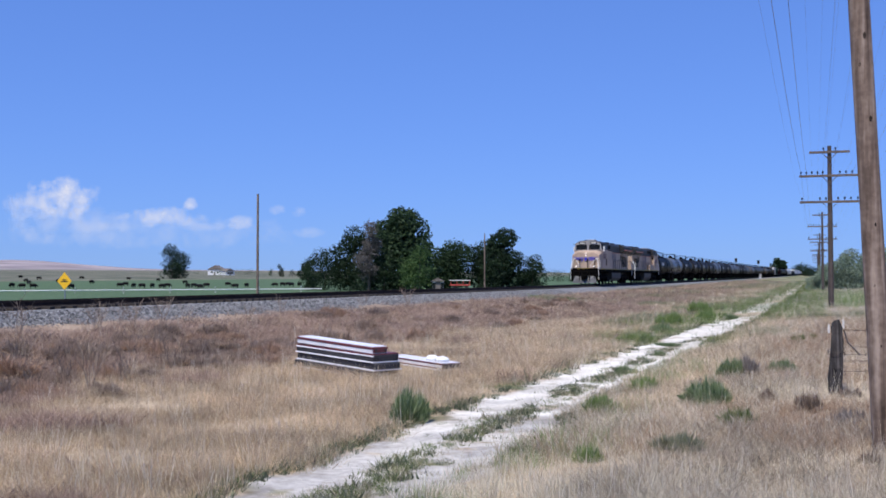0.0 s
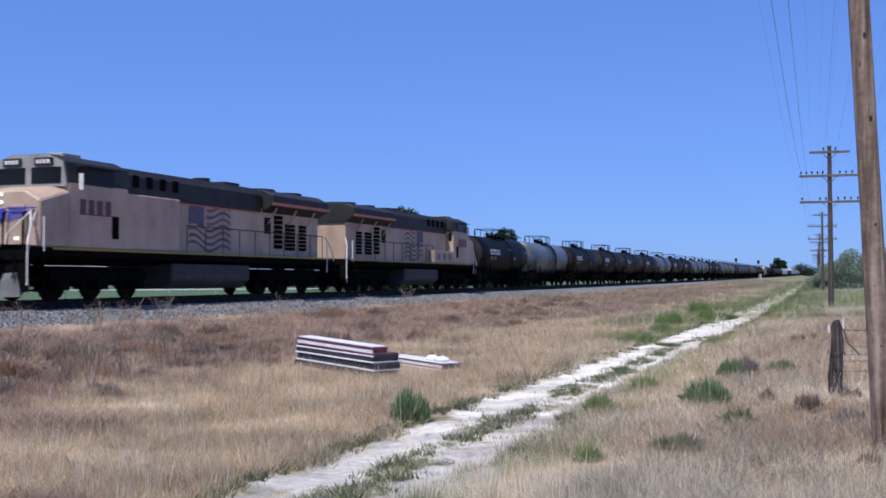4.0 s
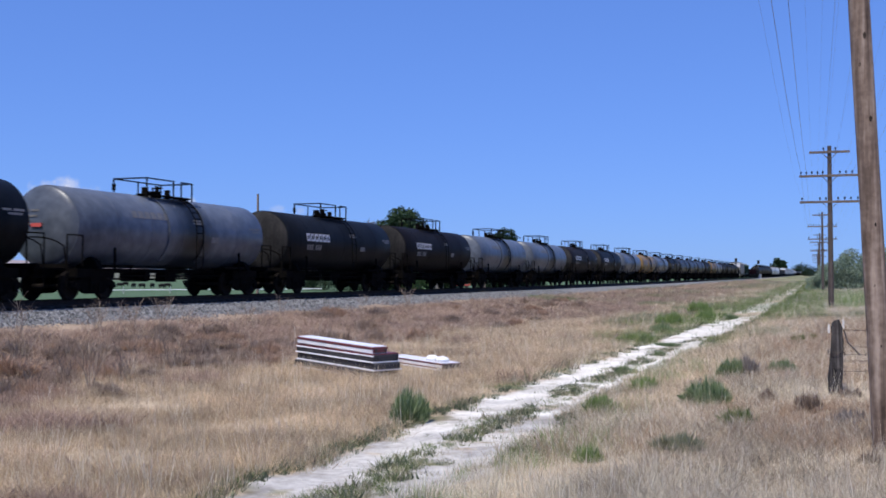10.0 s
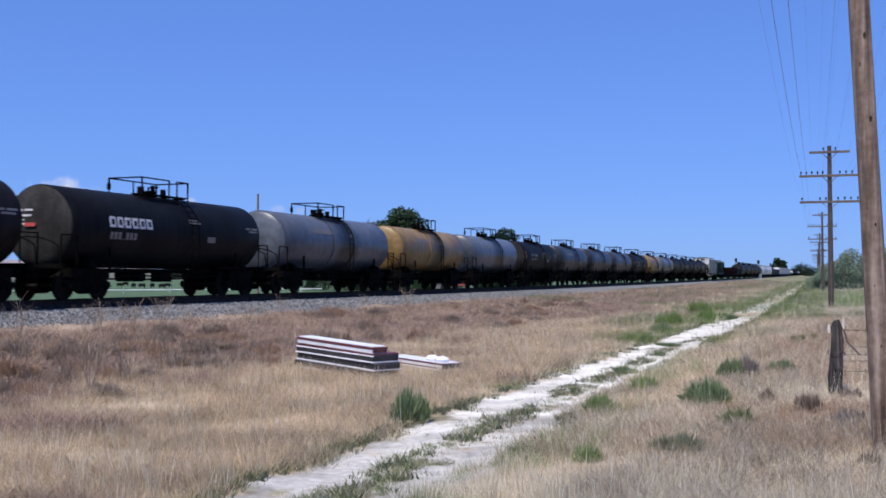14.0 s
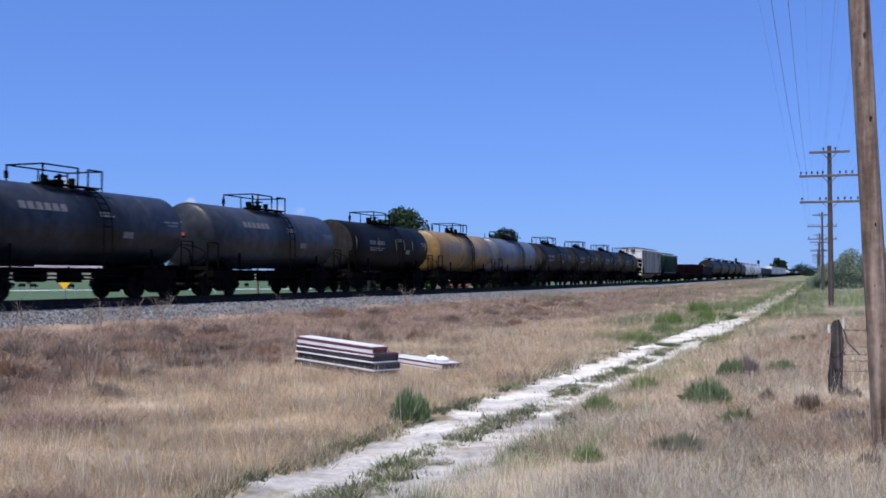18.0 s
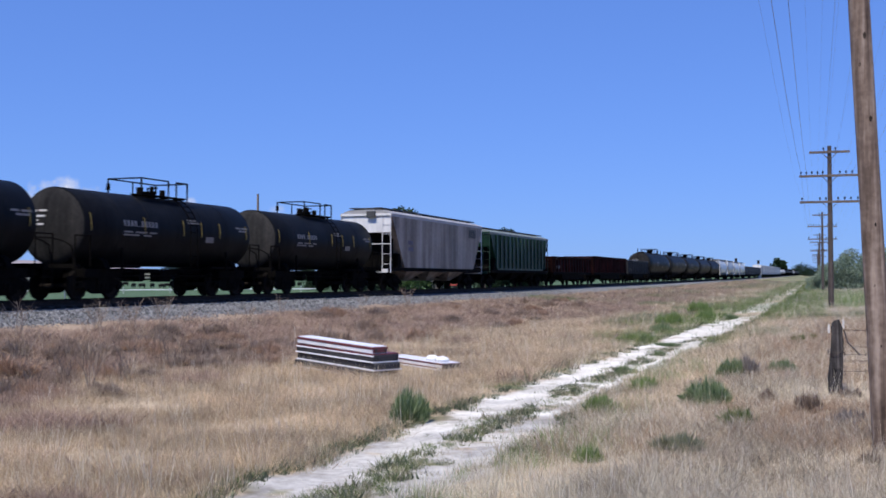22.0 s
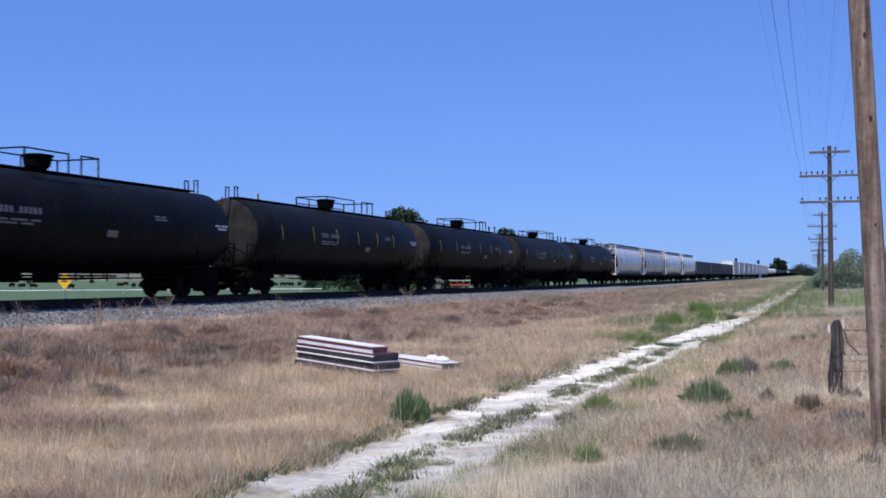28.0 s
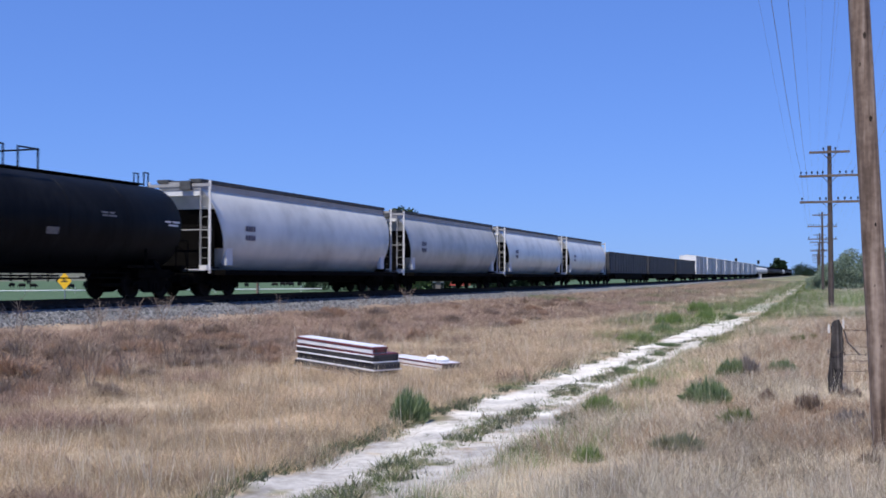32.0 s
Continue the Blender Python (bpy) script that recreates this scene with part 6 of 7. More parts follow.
def tree(name, x_, y_, h_, w_, mat, label, seed, leaves=3500, bare=0.25, size=None, lobes_n=9, category="tree"):
    rng = np.random.default_rng(seed)
    ob = tagged(new(name), label, category)
    g_ = ground_z(x_, y_)
    ob.location = (x_, y_, g_)
    lobes = []
    for i in range(lobes_n):
        t = i / max(1, lobes_n - 1)
        ang = rng.uniform(0, 2 * math.pi)
        zc_ = h_ * (bare + (0.88 - bare) * t)
        spread = w_ * 0.5 * (0.68 if t < 0.75 else 0.34) * rng.uniform(0.5, 1.0)
        rr = w_ * rng.uniform(0.24, 0.34) * (1.0 if t < 0.7 else 0.75)
        lobes.append((spread * math.cos(ang), spread * math.sin(ang), zc_, rr, rr, rr * rng.uniform(0.65, 0.9)))
    bm = B()
    r0 = max(0.06, h_ * 0.022)
    tube(bm, (0, 0, -0.3), (0.02 * h_, 0, h_ * 0.35), r0, r0 * 0.7, n=9)
    tube(bm, (0.02 * h_, 0, h_ * 0.33), (0, 0.01 * h_, h_ * 0.8), r0 * 0.7, r0 * 0.15, n=7)
    part("trunk", bm, BARK, ob)
    for l in lobes[::2]:
        bm = B()
        z0 = max(0.15 * h_, l[2] - 0.25 * h_)
        tube(bm, (0.015 * h_, 0, z0), (l[0] * 0.9, l[1] * 0.9, l[2]), r0 * 0.4, r0 * 0.1, n=6)
        part("limb", bm, BARK, ob)
    v, f = leaf_cloud(rng, lobes, leaves, size or max(0.12, h_ * 0.03), 0.10 if mat is LEAF_DRY else 0.75)
    raw("crown", v.tolist(), f.tolist(), mat, ob)
    return ob


MATS = {"D": LEAF_DARK, "M": LEAF_MID, "L": LEAF_LIGHT, "G": LEAF_GREY, "X": LEAF_DRY}
WORDS = {"D": "dark green broad-crowned tree beyond the pasture", "M": "full green tree beyond the pasture", "L": "light green drooping tree", "G": "silvery green bushy tree on dry grass", "X": "half-dead tree with bare grey twigs"}
TREES = [
    ('D', -104.7, 215.4, 8.8, 11.0, 0.12, 3500),
    ('D', -97.8, 215.6, 14.0, 12.2, 0.12, 4500),
    ('M', -85.9, 215.4, 18.5, 16.5, 0.14, 7500),
    ('X', -88.9, 204.1, 15.6, 6.4, 0.20, 2400),
    ('L', -76.0, 200.1, 8.9, 8.1, 0.12, 2600),
    ('M', -81.2, 236.4, 11.2, 13.0, 0.10, 7400),
    ('D', -76.6, 243.2, 10.6, 11.0, 0.10, 6000),
    ('D', -66.2, 227.3, 13.8, 10.4, 0.05, 6000),
    ('D', -60.0, 229.3, 7.3, 7.0, 0.05, 5200),
    ('D', -87.0, 207.9, 6.8, 12.1, 0.08, 3000),
    ('D', -118.3, 233.9, 7.3, 5.6, 0.10, 1500),
    ('D', -276.8, 411.2, 15.5, 15.0, 0.05, 3800),
    ('D', -307.4, 570.1, 7.6, 4.8, 0.10, 500),
    ('D', -300.3, 572.6, 4.2, 4.8, 0.10, 400),
    ('M', -341.6, 621.6, 5.0, 3.0, 0.10, 300),
    ('M', -386.3, 669.5, 3.7, 10.6, 0.05, 600),
    ('G', -341.5, 558.0, 3.8, 10.3, 0.05, 700),
    ('M', -394.7, 666.5, 2.9, 10.6, 0.05, 500),
    ('M', -420.9, 657.2, 2.1, 5.7, 0.05, 300),
    ('M', -29.3, 944.4, 16.5, 16.5, 0.05, 1500),
    ('D', -15.2, 1161.5, 8.8, 29.6, 0.00, 6000),
    ('D', -3.3, 1166.5, 7.6, 23.7, 0.00, 4500),
    ('M', -120.6, 508.9, 5.0, 12.9, 0.00, 900),
    ('M', -114.0, 511.3, 4.1, 11.2, 0.00, 700),
    ('G', 3.2, 126.3, 4.4, 3.8, 0.00, 11000),
    ('G', 1.3, 140.5, 3.2, 3.4, 0.00, 7000),
    ('G', -0.1, 127.3, 1.7, 2.2, 0.00, 1800),
    ('G', 5.1, 131.2, 4.2, 3.3, 0.00, 8000),
    ('G', 7.8, 130.1, 5.1, 4.5, 0.00, 8000)]
for i, (code, x_, y_, h_, w_, bare, n_) in enumerate(TREES):
    tree("tree", x_, y_, h_, w_, MATS[code], WORDS[code], 100 + i, n_ * (2 if 2500 <= n_ < 8000 and y_ < 420 else 1), bare, size=h_ * (0.06 if y_ > 700 and n_ > 2500 else 0.026 if n_ > 6500 else 0.023 if n_ > 2500 else 0.055 if y_ < 700 else 0.10), lobes_n=18 if n_ > 2500 else 9)

# ---- grasses, weeds and shrubs ----
STRAW = foliage("straw_grass_blades", [(0.285, 0.205, 0.125), (0.53, 0.412, 0.265), (0.70, 0.562, 0.385), (0.83, 0.71, 0.52)], 0.8, 0.45, 0.45, 0.6)
PALE = foliage("pale_dry_grass_blades", [(0.36, 0.315, 0.22), (0.63, 0.56, 0.415), (0.80, 0.735, 0.575), (0.89, 0.84, 0.69)], 0.8, 0.45, 0.45, 0.7)
RUSSET = foliage("russet_dry_weed_blades", [(0.125, 0.084, 0.066), (0.275, 0.19, 0.147), (0.44, 0.32, 0.25), (0.61, 0.472, 0.375)], 0.85, 0.4, 0.5, 0.5)
WEED = foliage("lane_weed_leaves", [(0.08, 0.12, 0.04), (0.14, 0.19, 0.065), (0.24, 0.28, 0.11)], 0.7, 0.4)
SAGE = foliage("grey_green_weed_leaves", [(0.16, 0.18, 0.11), (0.26, 0.27, 0.17), (0.36, 0.36, 0.24)], 0.8, 0.4)
RUST = foliage("rusty_dry_grass_blades", [(0.21, 0.136, 0.088), (0.41, 0.283, 0.188), (0.59, 0.445, 0.312)], 0.8, 0.45, 0.4, 0.8)
ASH = foliage("ashen_dead_weed_stems", [(0.14, 0.116, 0.09), (0.35, 0.297, 0.233), (0.66, 0.585, 0.475)], 0.9, 0.4, 0.4, 0.8)
WISP = foliage("fresh_green_grass_blades", [(0.13, 0.21, 0.06), (0.21, 0.31, 0.10), (0.34, 0.42, 0.17)], 0.7, 0.45)
TWIG = foliage("pale_dead_twigs", [(0.16, 0.12, 0.095), (0.30, 0.24, 0.19)], 0.9, 0.0)


def blades(name, pos, count, h0, h1, w_, spread, mat, rng, lean=0.35):
    """Tufts of thin leaning blades at the places given, as one mesh."""
    pos = np.asarray(pos, dtype=float)
    n = len(pos) * count
    base = np.repeat(pos, count, axis=0)
    grow = base[:, 3:4]
    ang, r = rng.uniform(0, 2 * math.pi, n), spread * np.sqrt(rng.uniform(0, 1, n)) * grow[:, 0]
    foot = base[:, :3] + np.stack([r * np.cos(ang), r * np.sin(ang), np.full(n, -0.02)], axis=1)
    h = rng.uniform(h0, h1, n) * np.clip(grow[:, 0], 0.6, 1.4)
    la = rng.uniform(0, 2 * math.pi, n)
    ll = h * lean * rng.uniform(0.2, 1.2, n)
    tip = foot + np.stack([ll * np.cos(la), ll * np.sin(la), h], axis=1)
    wa = rng.uniform(0, math.pi, n)
    side = np.stack([np.cos(wa), np.sin(wa), np.zeros(n)], axis=1) * (w_ * rng.uniform(0.6, 1.4, n) * grow[:, 0])[:, None]
    v = np.stack([foot - side, foot + side, tip], axis=1).reshape(-1, 3)
    me = bpy.data.meshes.new(name)
    me.vertices.add(n * 3)
    me.vertices.foreach_set("co", v.ravel())
    me.loops.add(n * 3)
    me.loops.foreach_set("vertex_index", np.arange(n * 3, dtype=np.int32))
    me.polygons.add(n)
    me.polygons.foreach_set("loop_start", np.arange(0, n * 3, 3, dtype=np.int32))
    me.update(calc_edges=True)
    me.materials.append(mat)
    return new(name, me)


rng = np.random.default_rng(7)
beds = {"straw": [], "pale": [], "russet": [], "weed": [], "sage": [], "stalk": [], "rust": [], "ash": [], "wisp": []}
for _ in range(250000):
    d = 3.4 * (330 / 3.4) ** rng.uniform()
    b = radians(rng.uniform(-7, 46))
    x, y = -math.sin(b) * d, math.cos(b) * d
    if x < -20.2 or x > 9:
        continue
    q = noise.noise(Vector((x * 0.5, y * 0.5, 1.7)))
    q2 = noise.noise(Vector((x * 0.16, y * 0.16, 5.2)))
    xe = x + 0.5 * noise.noise(Vector((y * 0.8, x * 0.8, 4.0))) + 0.25 * noise.noise(Vector((y * 2.5, x * 2.5, 8.0)))
    grow = 0.55 + 0.030 * d if d > 15 else 1.0
    if xe < -19.5 and rng.uniform() < 0.75:
        continue
    xl = xe - lane_drift(y)
    q3 = noise.noise(Vector((x * 0.33, y * 0.33, 8.8)))
    if -5.55 < xl < -3.55:
        mid = abs(xl + 4.42) < 0.27 and y < 34
        if rng.uniform() > (0.5 if mid and q > -0.2 else 0.012 if d < 40 else 0.06 if d < 58 else 0.3):
            continue
        beds["weed" if rng.uniform() < 0.6 else "pale"].append((x, y, ground_z(x, y), grow * 0.5))
        continue
    edge = min(abs(xl + 5.65), abs(xl + 3.4))
    place = (x, y, ground_z(x, y), grow * (1.0 + 0.5 * q))
    if -3.5 < xl < -2.35 and y < 44 and q3 > -0.02 and rng.uniform() < 0.10:
        beds["wisp"].append(place)
        continue
    if -9.2 < xl < -5.6 and 33 < y < 85 and q3 + 0.12 * (xl + 6) > -0.15 and rng.uniform() < 0.38:
        beds["weed" if rng.uniform() < 0.55 else "wisp"].append(place)
        continue
    if x < -9 and y > 72 and noise.noise(Vector((x * 0.16, y * 0.05, 6.0))) > 0.12 and rng.uniform() < 0.6:
        beds["weed" if rng.uniform() < 0.6 else "sage"].append(place)
        continue
    if x > -1.3 + 0.4 * q and 14.5 < y < 46 and q3 > -0.25 and rng.uniform() < 0.42:
        beds["rust"].append(place)
        continue
    if -3.4 < xl and x < -1.2 and 15 < y < 48 and rng.uniform() < 0.6:
        beds["straw"].append(place)
        continue
    if x > -1.6 + q3 and y < 13.5 and rng.uniform() < 0.38:
        beds["ash"].append(place)
        continue
    if (x - 0.25) ** 2 / 0.9 + (y - 13.6) ** 2 / 7.0 < 1.0 + q and rng.uniform() < 0.65:
        beds["rust"].append(place)
        continue
    if x > 0.9 and 58 < y < 112 and q3 > -0.25 and rng.uniform() < 0.6:
        beds["wisp"].append(place)
        continue
    if xl > -3.4 and y < 40 and q2 < -0.10 and rng.uniform() < 0.26:
        beds["ash" if q3 < 0.1 else "rust"].append(place)
        continue
    if edge < 0.40 and q > -0.25 and rng.uniform() < 0.45:
        beds["weed"].append((x, y, ground_z(x, y), grow * 0.55))
        continue
    if y > 27 and -4.1 < xl < -2.7 and rng.uniform() < 0.6 and q3 > -0.3:
        beds["weed"].append((x, y, ground_z(x, y), grow * 0.9))
        continue
    if y > 46 and abs(xl + 4.0) < 3.2 and rng.uniform() < 0.5:
        beds["weed" if rng.uniform() < 0.6 else "wisp"].append((x, y, ground_z(x, y), grow))
        continue
    if d > 45 and -9 < x < 2 and q2 > 0.0 and rng.uniform() < 0.45:
        beds["weed" if rng.uniform() < 0.5 else "sage"].append((x, y, ground_z(x, y), grow))
        continue
    if xe + 4.5 * q2 < -12.6 + 2.5 * min(1.0, max(0.0, (y - 28) / 30)):
        key = "russet" if rng.uniform() < 0.86 else "straw"
    elif xe < -5.4:
        key = "straw" if rng.uniform() < 0.88 else "russet"
        if q > 0.45:
            key = "russet"
    else:
        key = "pale" if rng.uniform() < 0.74 else ("straw" if rng.uniform() < 0.75 else "russet")
        if q2 > 0.38 and rng.uniform() < 0.35:
            key = "sage"
    if q < -0.38 and rng.uniform() < 0.5:
        continue
    beds[key].append((x, y, ground_z(x, y), grow * (1.0 + 0.55 * q)))
    if rng.uniform() < 0.06 and key != "russet":
        beds["stalk"].append((x, y, ground_z(x, y), grow))
tagged(blades("dry_grass", beds["straw"], 8, 0.05, 0.22, 0.0030, 0.14, STRAW, rng, 1.5), "straw-coloured dry grass in the hollow beside the lane", "grass", kind="stuff")
tagged(blades("dry_grass", beds["pale"], 8, 0.05, 0.22, 0.0030, 0.14, PALE, rng, 1.35), "pale tan dry grass beside the lane", "grass", kind="stuff")
tagged(blades("seed_stalks", beds["stalk"], 4, 0.25, 0.48, 0.003, 0.10, PALE, rng, 0.35), "thin pale seed stalks standing above the dry grass", "grass", kind="stuff")
tagged(blades("dry_weeds", beds["russet"], 7, 0.06, 0.25, 0.0036, 0.15, RUSSET, rng, 1.7), "russet brown dry weeds on the embankment", "weeds", kind="stuff")
tagged(blades("green_weeds", beds["weed"], 9, 0.05, 0.17, 0.009, 0.13, WEED, rng, 0.9), "low green weeds along the lane edges", "weeds", kind="stuff")
tagged(blades("rusty_grass", beds["rust"], 8, 0.06, 0.25, 0.0032, 0.14, RUST, rng, 1.5), "rusty orange dry grass round the pole foot", "grass", kind="stuff")
tagged(blades("ashen_weeds", beds["ash"], 7, 0.06, 0.26, 0.0036, 0.14, ASH, rng, 1.6), "ashen grey dead weed stems among dry grass", "weeds", kind="stuff")
tagged(blades("green_grass", beds["wisp"], 6, 0.10, 0.34, 0.0036, 0.13, WISP, rng, 0.7), "thin fresh green grass blades along the lane", "grass", kind="stuff")
tagged(blades("sage_weeds", beds["sage"], 8, 0.10, 0.30, 0.007, 0.14, SAGE, rng, 0.7), "grey-green weeds in dry grass", "weeds", kind="stuff")


ROSETTE = foliage("dark_lane_weed_leaves", [(0.06, 0.078, 0.045), (0.11, 0.13, 0.08), (0.20, 0.21, 0.135)], 0.7, 0.3)
clumps, middle_clumps = [], []
for y_ in np.arange(4.2, 48, 0.11):
    lush = noise.noise(Vector((0, y_ * 0.7, 2.2)))
    if rng.uniform() < (0.95 if y_ < 17 else 0.45) and lush > -0.35:
        for _k in range(2 if y_ < 17 else 1):
            x_ = -5.62 + lane_drift(y_) + rng.normal(0, 0.10)
            clumps.append((x_, y_ + rng.normal(0, 0.1), ground_z(x_, y_), rng.uniform(0.6, 1.25)))
    if y_ < 38 and rng.uniform() < (0.9 if y_ < 15 else 0.95) and noise.noise(Vector((5, y_ * 0.55, 7.2))) > -0.2:
        for _k in range(2):
            x_ = -4.40 + lane_drift(y_) + rng.normal(0, 0.17)
            (clumps if rng.uniform() < 0.6 else middle_clumps).append((x_, y_ + rng.normal(0, 0.1), ground_z(x_, y_), rng.uniform(0.5, 1.1)))
    if y_ > 12 and rng.uniform() < 0.5:
        x_ = -3.38 + lane_drift(y_) + rng.normal(0, 0.18)
        clumps.append((x_, y_, ground_z(x_, y_), rng.uniform(0.6, 1.3)))
tagged(blades("lane_weeds", clumps, 34, 0.03, 0.13, 0.011, 0.12, ROSETTE, rng, 1.1), "low dark green weeds along and between the ruts", "weeds", kind="stuff")


MIDDLE = foliage("dusty_pale_weed_leaves", [(0.14, 0.135, 0.085), (0.27, 0.25, 0.165), (0.42, 0.375, 0.26)], 0.8, 0.35)
tagged(blades("rut_weeds", middle_clumps, 26, 0.03, 0.14, 0.009, 0.14, MIDDLE, rng, 1.0), "dusty pale weeds on the strip between the ruts", "weeds", kind="stuff")


def tussock(x_, y_, w_, h_, mat, label, seed, count=420, lean=0.0, deep=None):
    """A bush of several tufts of thin blades, uneven in height, leaning as a whole along x."""
    r_ = np.random.default_rng(seed)
    v, n_tufts = [], 7 + int(10 * min(1.0, w_))
    per = max(40, count * 5 // n_tufts)
    for k in range(n_tufts):
        ca, cr = r_.uniform(0, 2 * math.pi), math.sqrt(r_.uniform(0, 1)) * 0.36
        cx, cy = cr * w_ * math.cos(ca), cr * (deep or w_) * math.sin(ca)
        th = h_ * r_.uniform(0.62, 1.05) * (1 - 0.9 * cr * cr) * (1 - lean * cx / w_)
        tw = min(0.30 * w_, 0.30) * r_.uniform(0.7, 1.2)
        a, rad = r_.uniform(0, 2 * math.pi, per), np.sqrt(r_.uniform(0, 1, per))
        foot = np.stack([cx + 0.25 * tw * rad * np.cos(a), cy + 0.25 * tw * rad * np.sin(a), np.full(per, -0.03)], axis=1)
        hh = th * r_.uniform(0.35, 1.0, per) * (1.05 - 0.55 * rad ** 2)
        tip_ = np.stack([cx + tw * rad * np.cos(a) + lean * 0.2 * hh, cy + tw * rad * np.sin(a), hh], axis=1) + r_.normal(0, 0.05 * h_, (per, 3))
        sd = np.stack([-np.sin(a), np.cos(a), np.zeros(per)], axis=1) * 0.0042
        mid_ = foot * 0.4 + tip_ * 0.6 + np.array([0, 0, 0.05 * h_]) + r_.normal(0, 0.03 * h_, (per, 3))
        v.append(np.stack([foot - sd * 0.5, foot + sd * 0.5, mid_ + sd, tip_, mid_ - sd], axis=1).reshape(-1, 3))
    v = np.concatenate(v)
    f = [[i * 5 + k for k in range(5)] for i in range(len(v) // 5)]
    ob = raw("bush", v.tolist(), f, mat)
    ob.location = (x_, y_, ground_z(x_, y_))
    return tagged(ob, label, "bush", "bushes in the grass")


BUSH_GREEN = foliage("bright_green_bush_blades", [(0.085, 0.14, 0.062), (0.20, 0.275, 0.135), (0.37, 0.43, 0.25)], 0.6, 0.4)
DEAD_GREY = foliage("dead_grey_bush_stems", [(0.11, 0.094, 0.088), (0.26, 0.23, 0.21), (0.44, 0.395, 0.35)], 0.9, 0.3)
DEAD_BROWN = foliage("dark_brown_dead_stems", [(0.09, 0.066, 0.052), (0.22, 0.165, 0.13), (0.40, 0.31, 0.24)], 0.9, 0.2)
GREEN_LABEL, SAGE_LABEL, DEAD_LABEL = "bright green tussocky bush standing in dry grass", "grey-green tussocky bush standing in dry grass", "dark dead brown weed clump in dry grass"
BUSHES = [
    (-5.90, 15.10, 0.62, 0.42, BUSH_GREEN, GREEN_LABEL, 1000, 0.5), (-1.60, 16.40, 0.72, 0.36, BUSH_GREEN, GREEN_LABEL, 1000, -0.2),
    (-1.52, 20.60, 0.50, 0.36, BUSH_GREEN, SAGE_LABEL, 700, 0.0), (-1.16, 20.75, 0.42, 0.44, DEAD_GREY, "grey dead bush of bare stems beside green ones", 500, 0.0),
    (-0.62, 21.80, 0.48, 0.27, BUSH_GREEN, GREEN_LABEL, 500, 0.0), (-0.98, 14.00, 0.50, 0.22, WEED, "low green weed clump in dry grass", 300, 0.0),
    (-1.46, 12.10, 0.60, 0.20, SAGE, SAGE_LABEL, 260, 0.0), (-2.36, 11.50, 0.30, 0.20, WISP, "thin fresh green grass clump beside the lane", 70, 0.0),
    (-3.33, 12.30, 0.24, 0.15, WEED, "low green weed clump in dry grass", 90, 0.0), (-3.10, 16.20, 0.6, 0.26, WISP, "thin fresh green grass clump beside the lane", 300, 0.0),
    (-2.95, 19.50, 0.5, 0.24, WISP, "thin fresh green grass clump beside the lane", 240, 0.0),
    (-0.11, 15.55, 0.36, 0.24, DEAD_BROWN, DEAD_LABEL, 260, -0.6), (-0.70, 17.30, 0.30, 0.18, DEAD_BROWN, DEAD_LABEL, 240, 0.0),
    (0.50, 17.60, 0.34, 0.16, DEAD_BROWN, DEAD_LABEL, 200, 0.3), (0.42, 14.30, 0.60, 0.24, DEAD_GREY, "grey dead bush of bare stems beside a pole", 300, 0.0),
    (0.50, 11.70, 0.26, 0.10, DEAD_BROWN, DEAD_LABEL, 100, 0.0), (-0.46, 29.92, 0.36, 0.42, WEED, GREEN_LABEL, 150, 0.0), (-0.06, 30.58, 0.28, 0.36, WEED, GREEN_LABEL, 150, 0.0),
    (-5.60, 34.50, 1.3, 0.45, WISP, GREEN_LABEL, 420, 0.0), (-5.35, 39.50, 1.0, 0.62, BUSH_GREEN, GREEN_LABEL, 420, 0.0), (-5.75, 45.00, 1.6, 0.95, WISP, GREEN_LABEL, 520, 0.0),
    (-5.05, 52.50, 1.2, 0.75, WISP, GREEN_LABEL, 420, 0.0), (-6.06, 60.30, 1.9, 1.1, WISP, GREEN_LABEL, 520, 0.0), (-3.95, 52.60, 0.9, 0.5, BUSH_GREEN, GREEN_LABEL, 300, 0.0),
    (-4.05, 29.20, 0.34, 0.22, BUSH_GREEN, GREEN_LABEL, 240, 0.0), (-4.10, 24.20, 0.5, 0.20, BUSH_GREEN, GREEN_LABEL, 260, 0.0), (-4.2, 32.5, 0.8, 0.16, BUSH_GREEN, GREEN_LABEL, 260, 0.0)]
for i, (x_, y_, w_, h_, mat_, label_, count_, lean_) in enumerate(BUSHES):
    tussock(x_ * (0.965 if y_ < 25 else 1), y_ * (0.965 if y_ < 25 else 1), w_ * 1.05, h_ * (1.35 if y_ < 25 else 0.9), mat_, label_, 200 + i, count_, lean_)
SHRUB = foliage("dry_brown_shrub_twigs", [(0.145, 0.104, 0.079), (0.36, 0.272, 0.205), (0.62, 0.49, 0.385)], 0.9, 0.4)
RUST_SHRUB = foliage("rusty_shrub_twigs", [(0.22, 0.14, 0.098), (0.47, 0.32, 0.225), (0.68, 0.50, 0.365)], 0.9, 0.4)
DARK_SHRUB = foliage("dark_greyish_shrub_twigs", [(0.115, 0.085, 0.068), (0.29, 0.22, 0.175), (0.51, 0.405, 0.325)], 0.9, 0.35)
shrubs = []
for i in range(9):
    ob = tussock(0, 0, 1.0, 0.62, (SHRUB, RUST_SHRUB, DARK_SHRUB)[i % 3], "tangled dry brown shrub on the embankment slope", 60 + i, 620, (-0.5, 0.4, 0.0)[i // 3])
    ob.name = "dry_shrub"
    tagged(ob, category="shrub", group="dry shrubs")
    shrubs.append(ob)
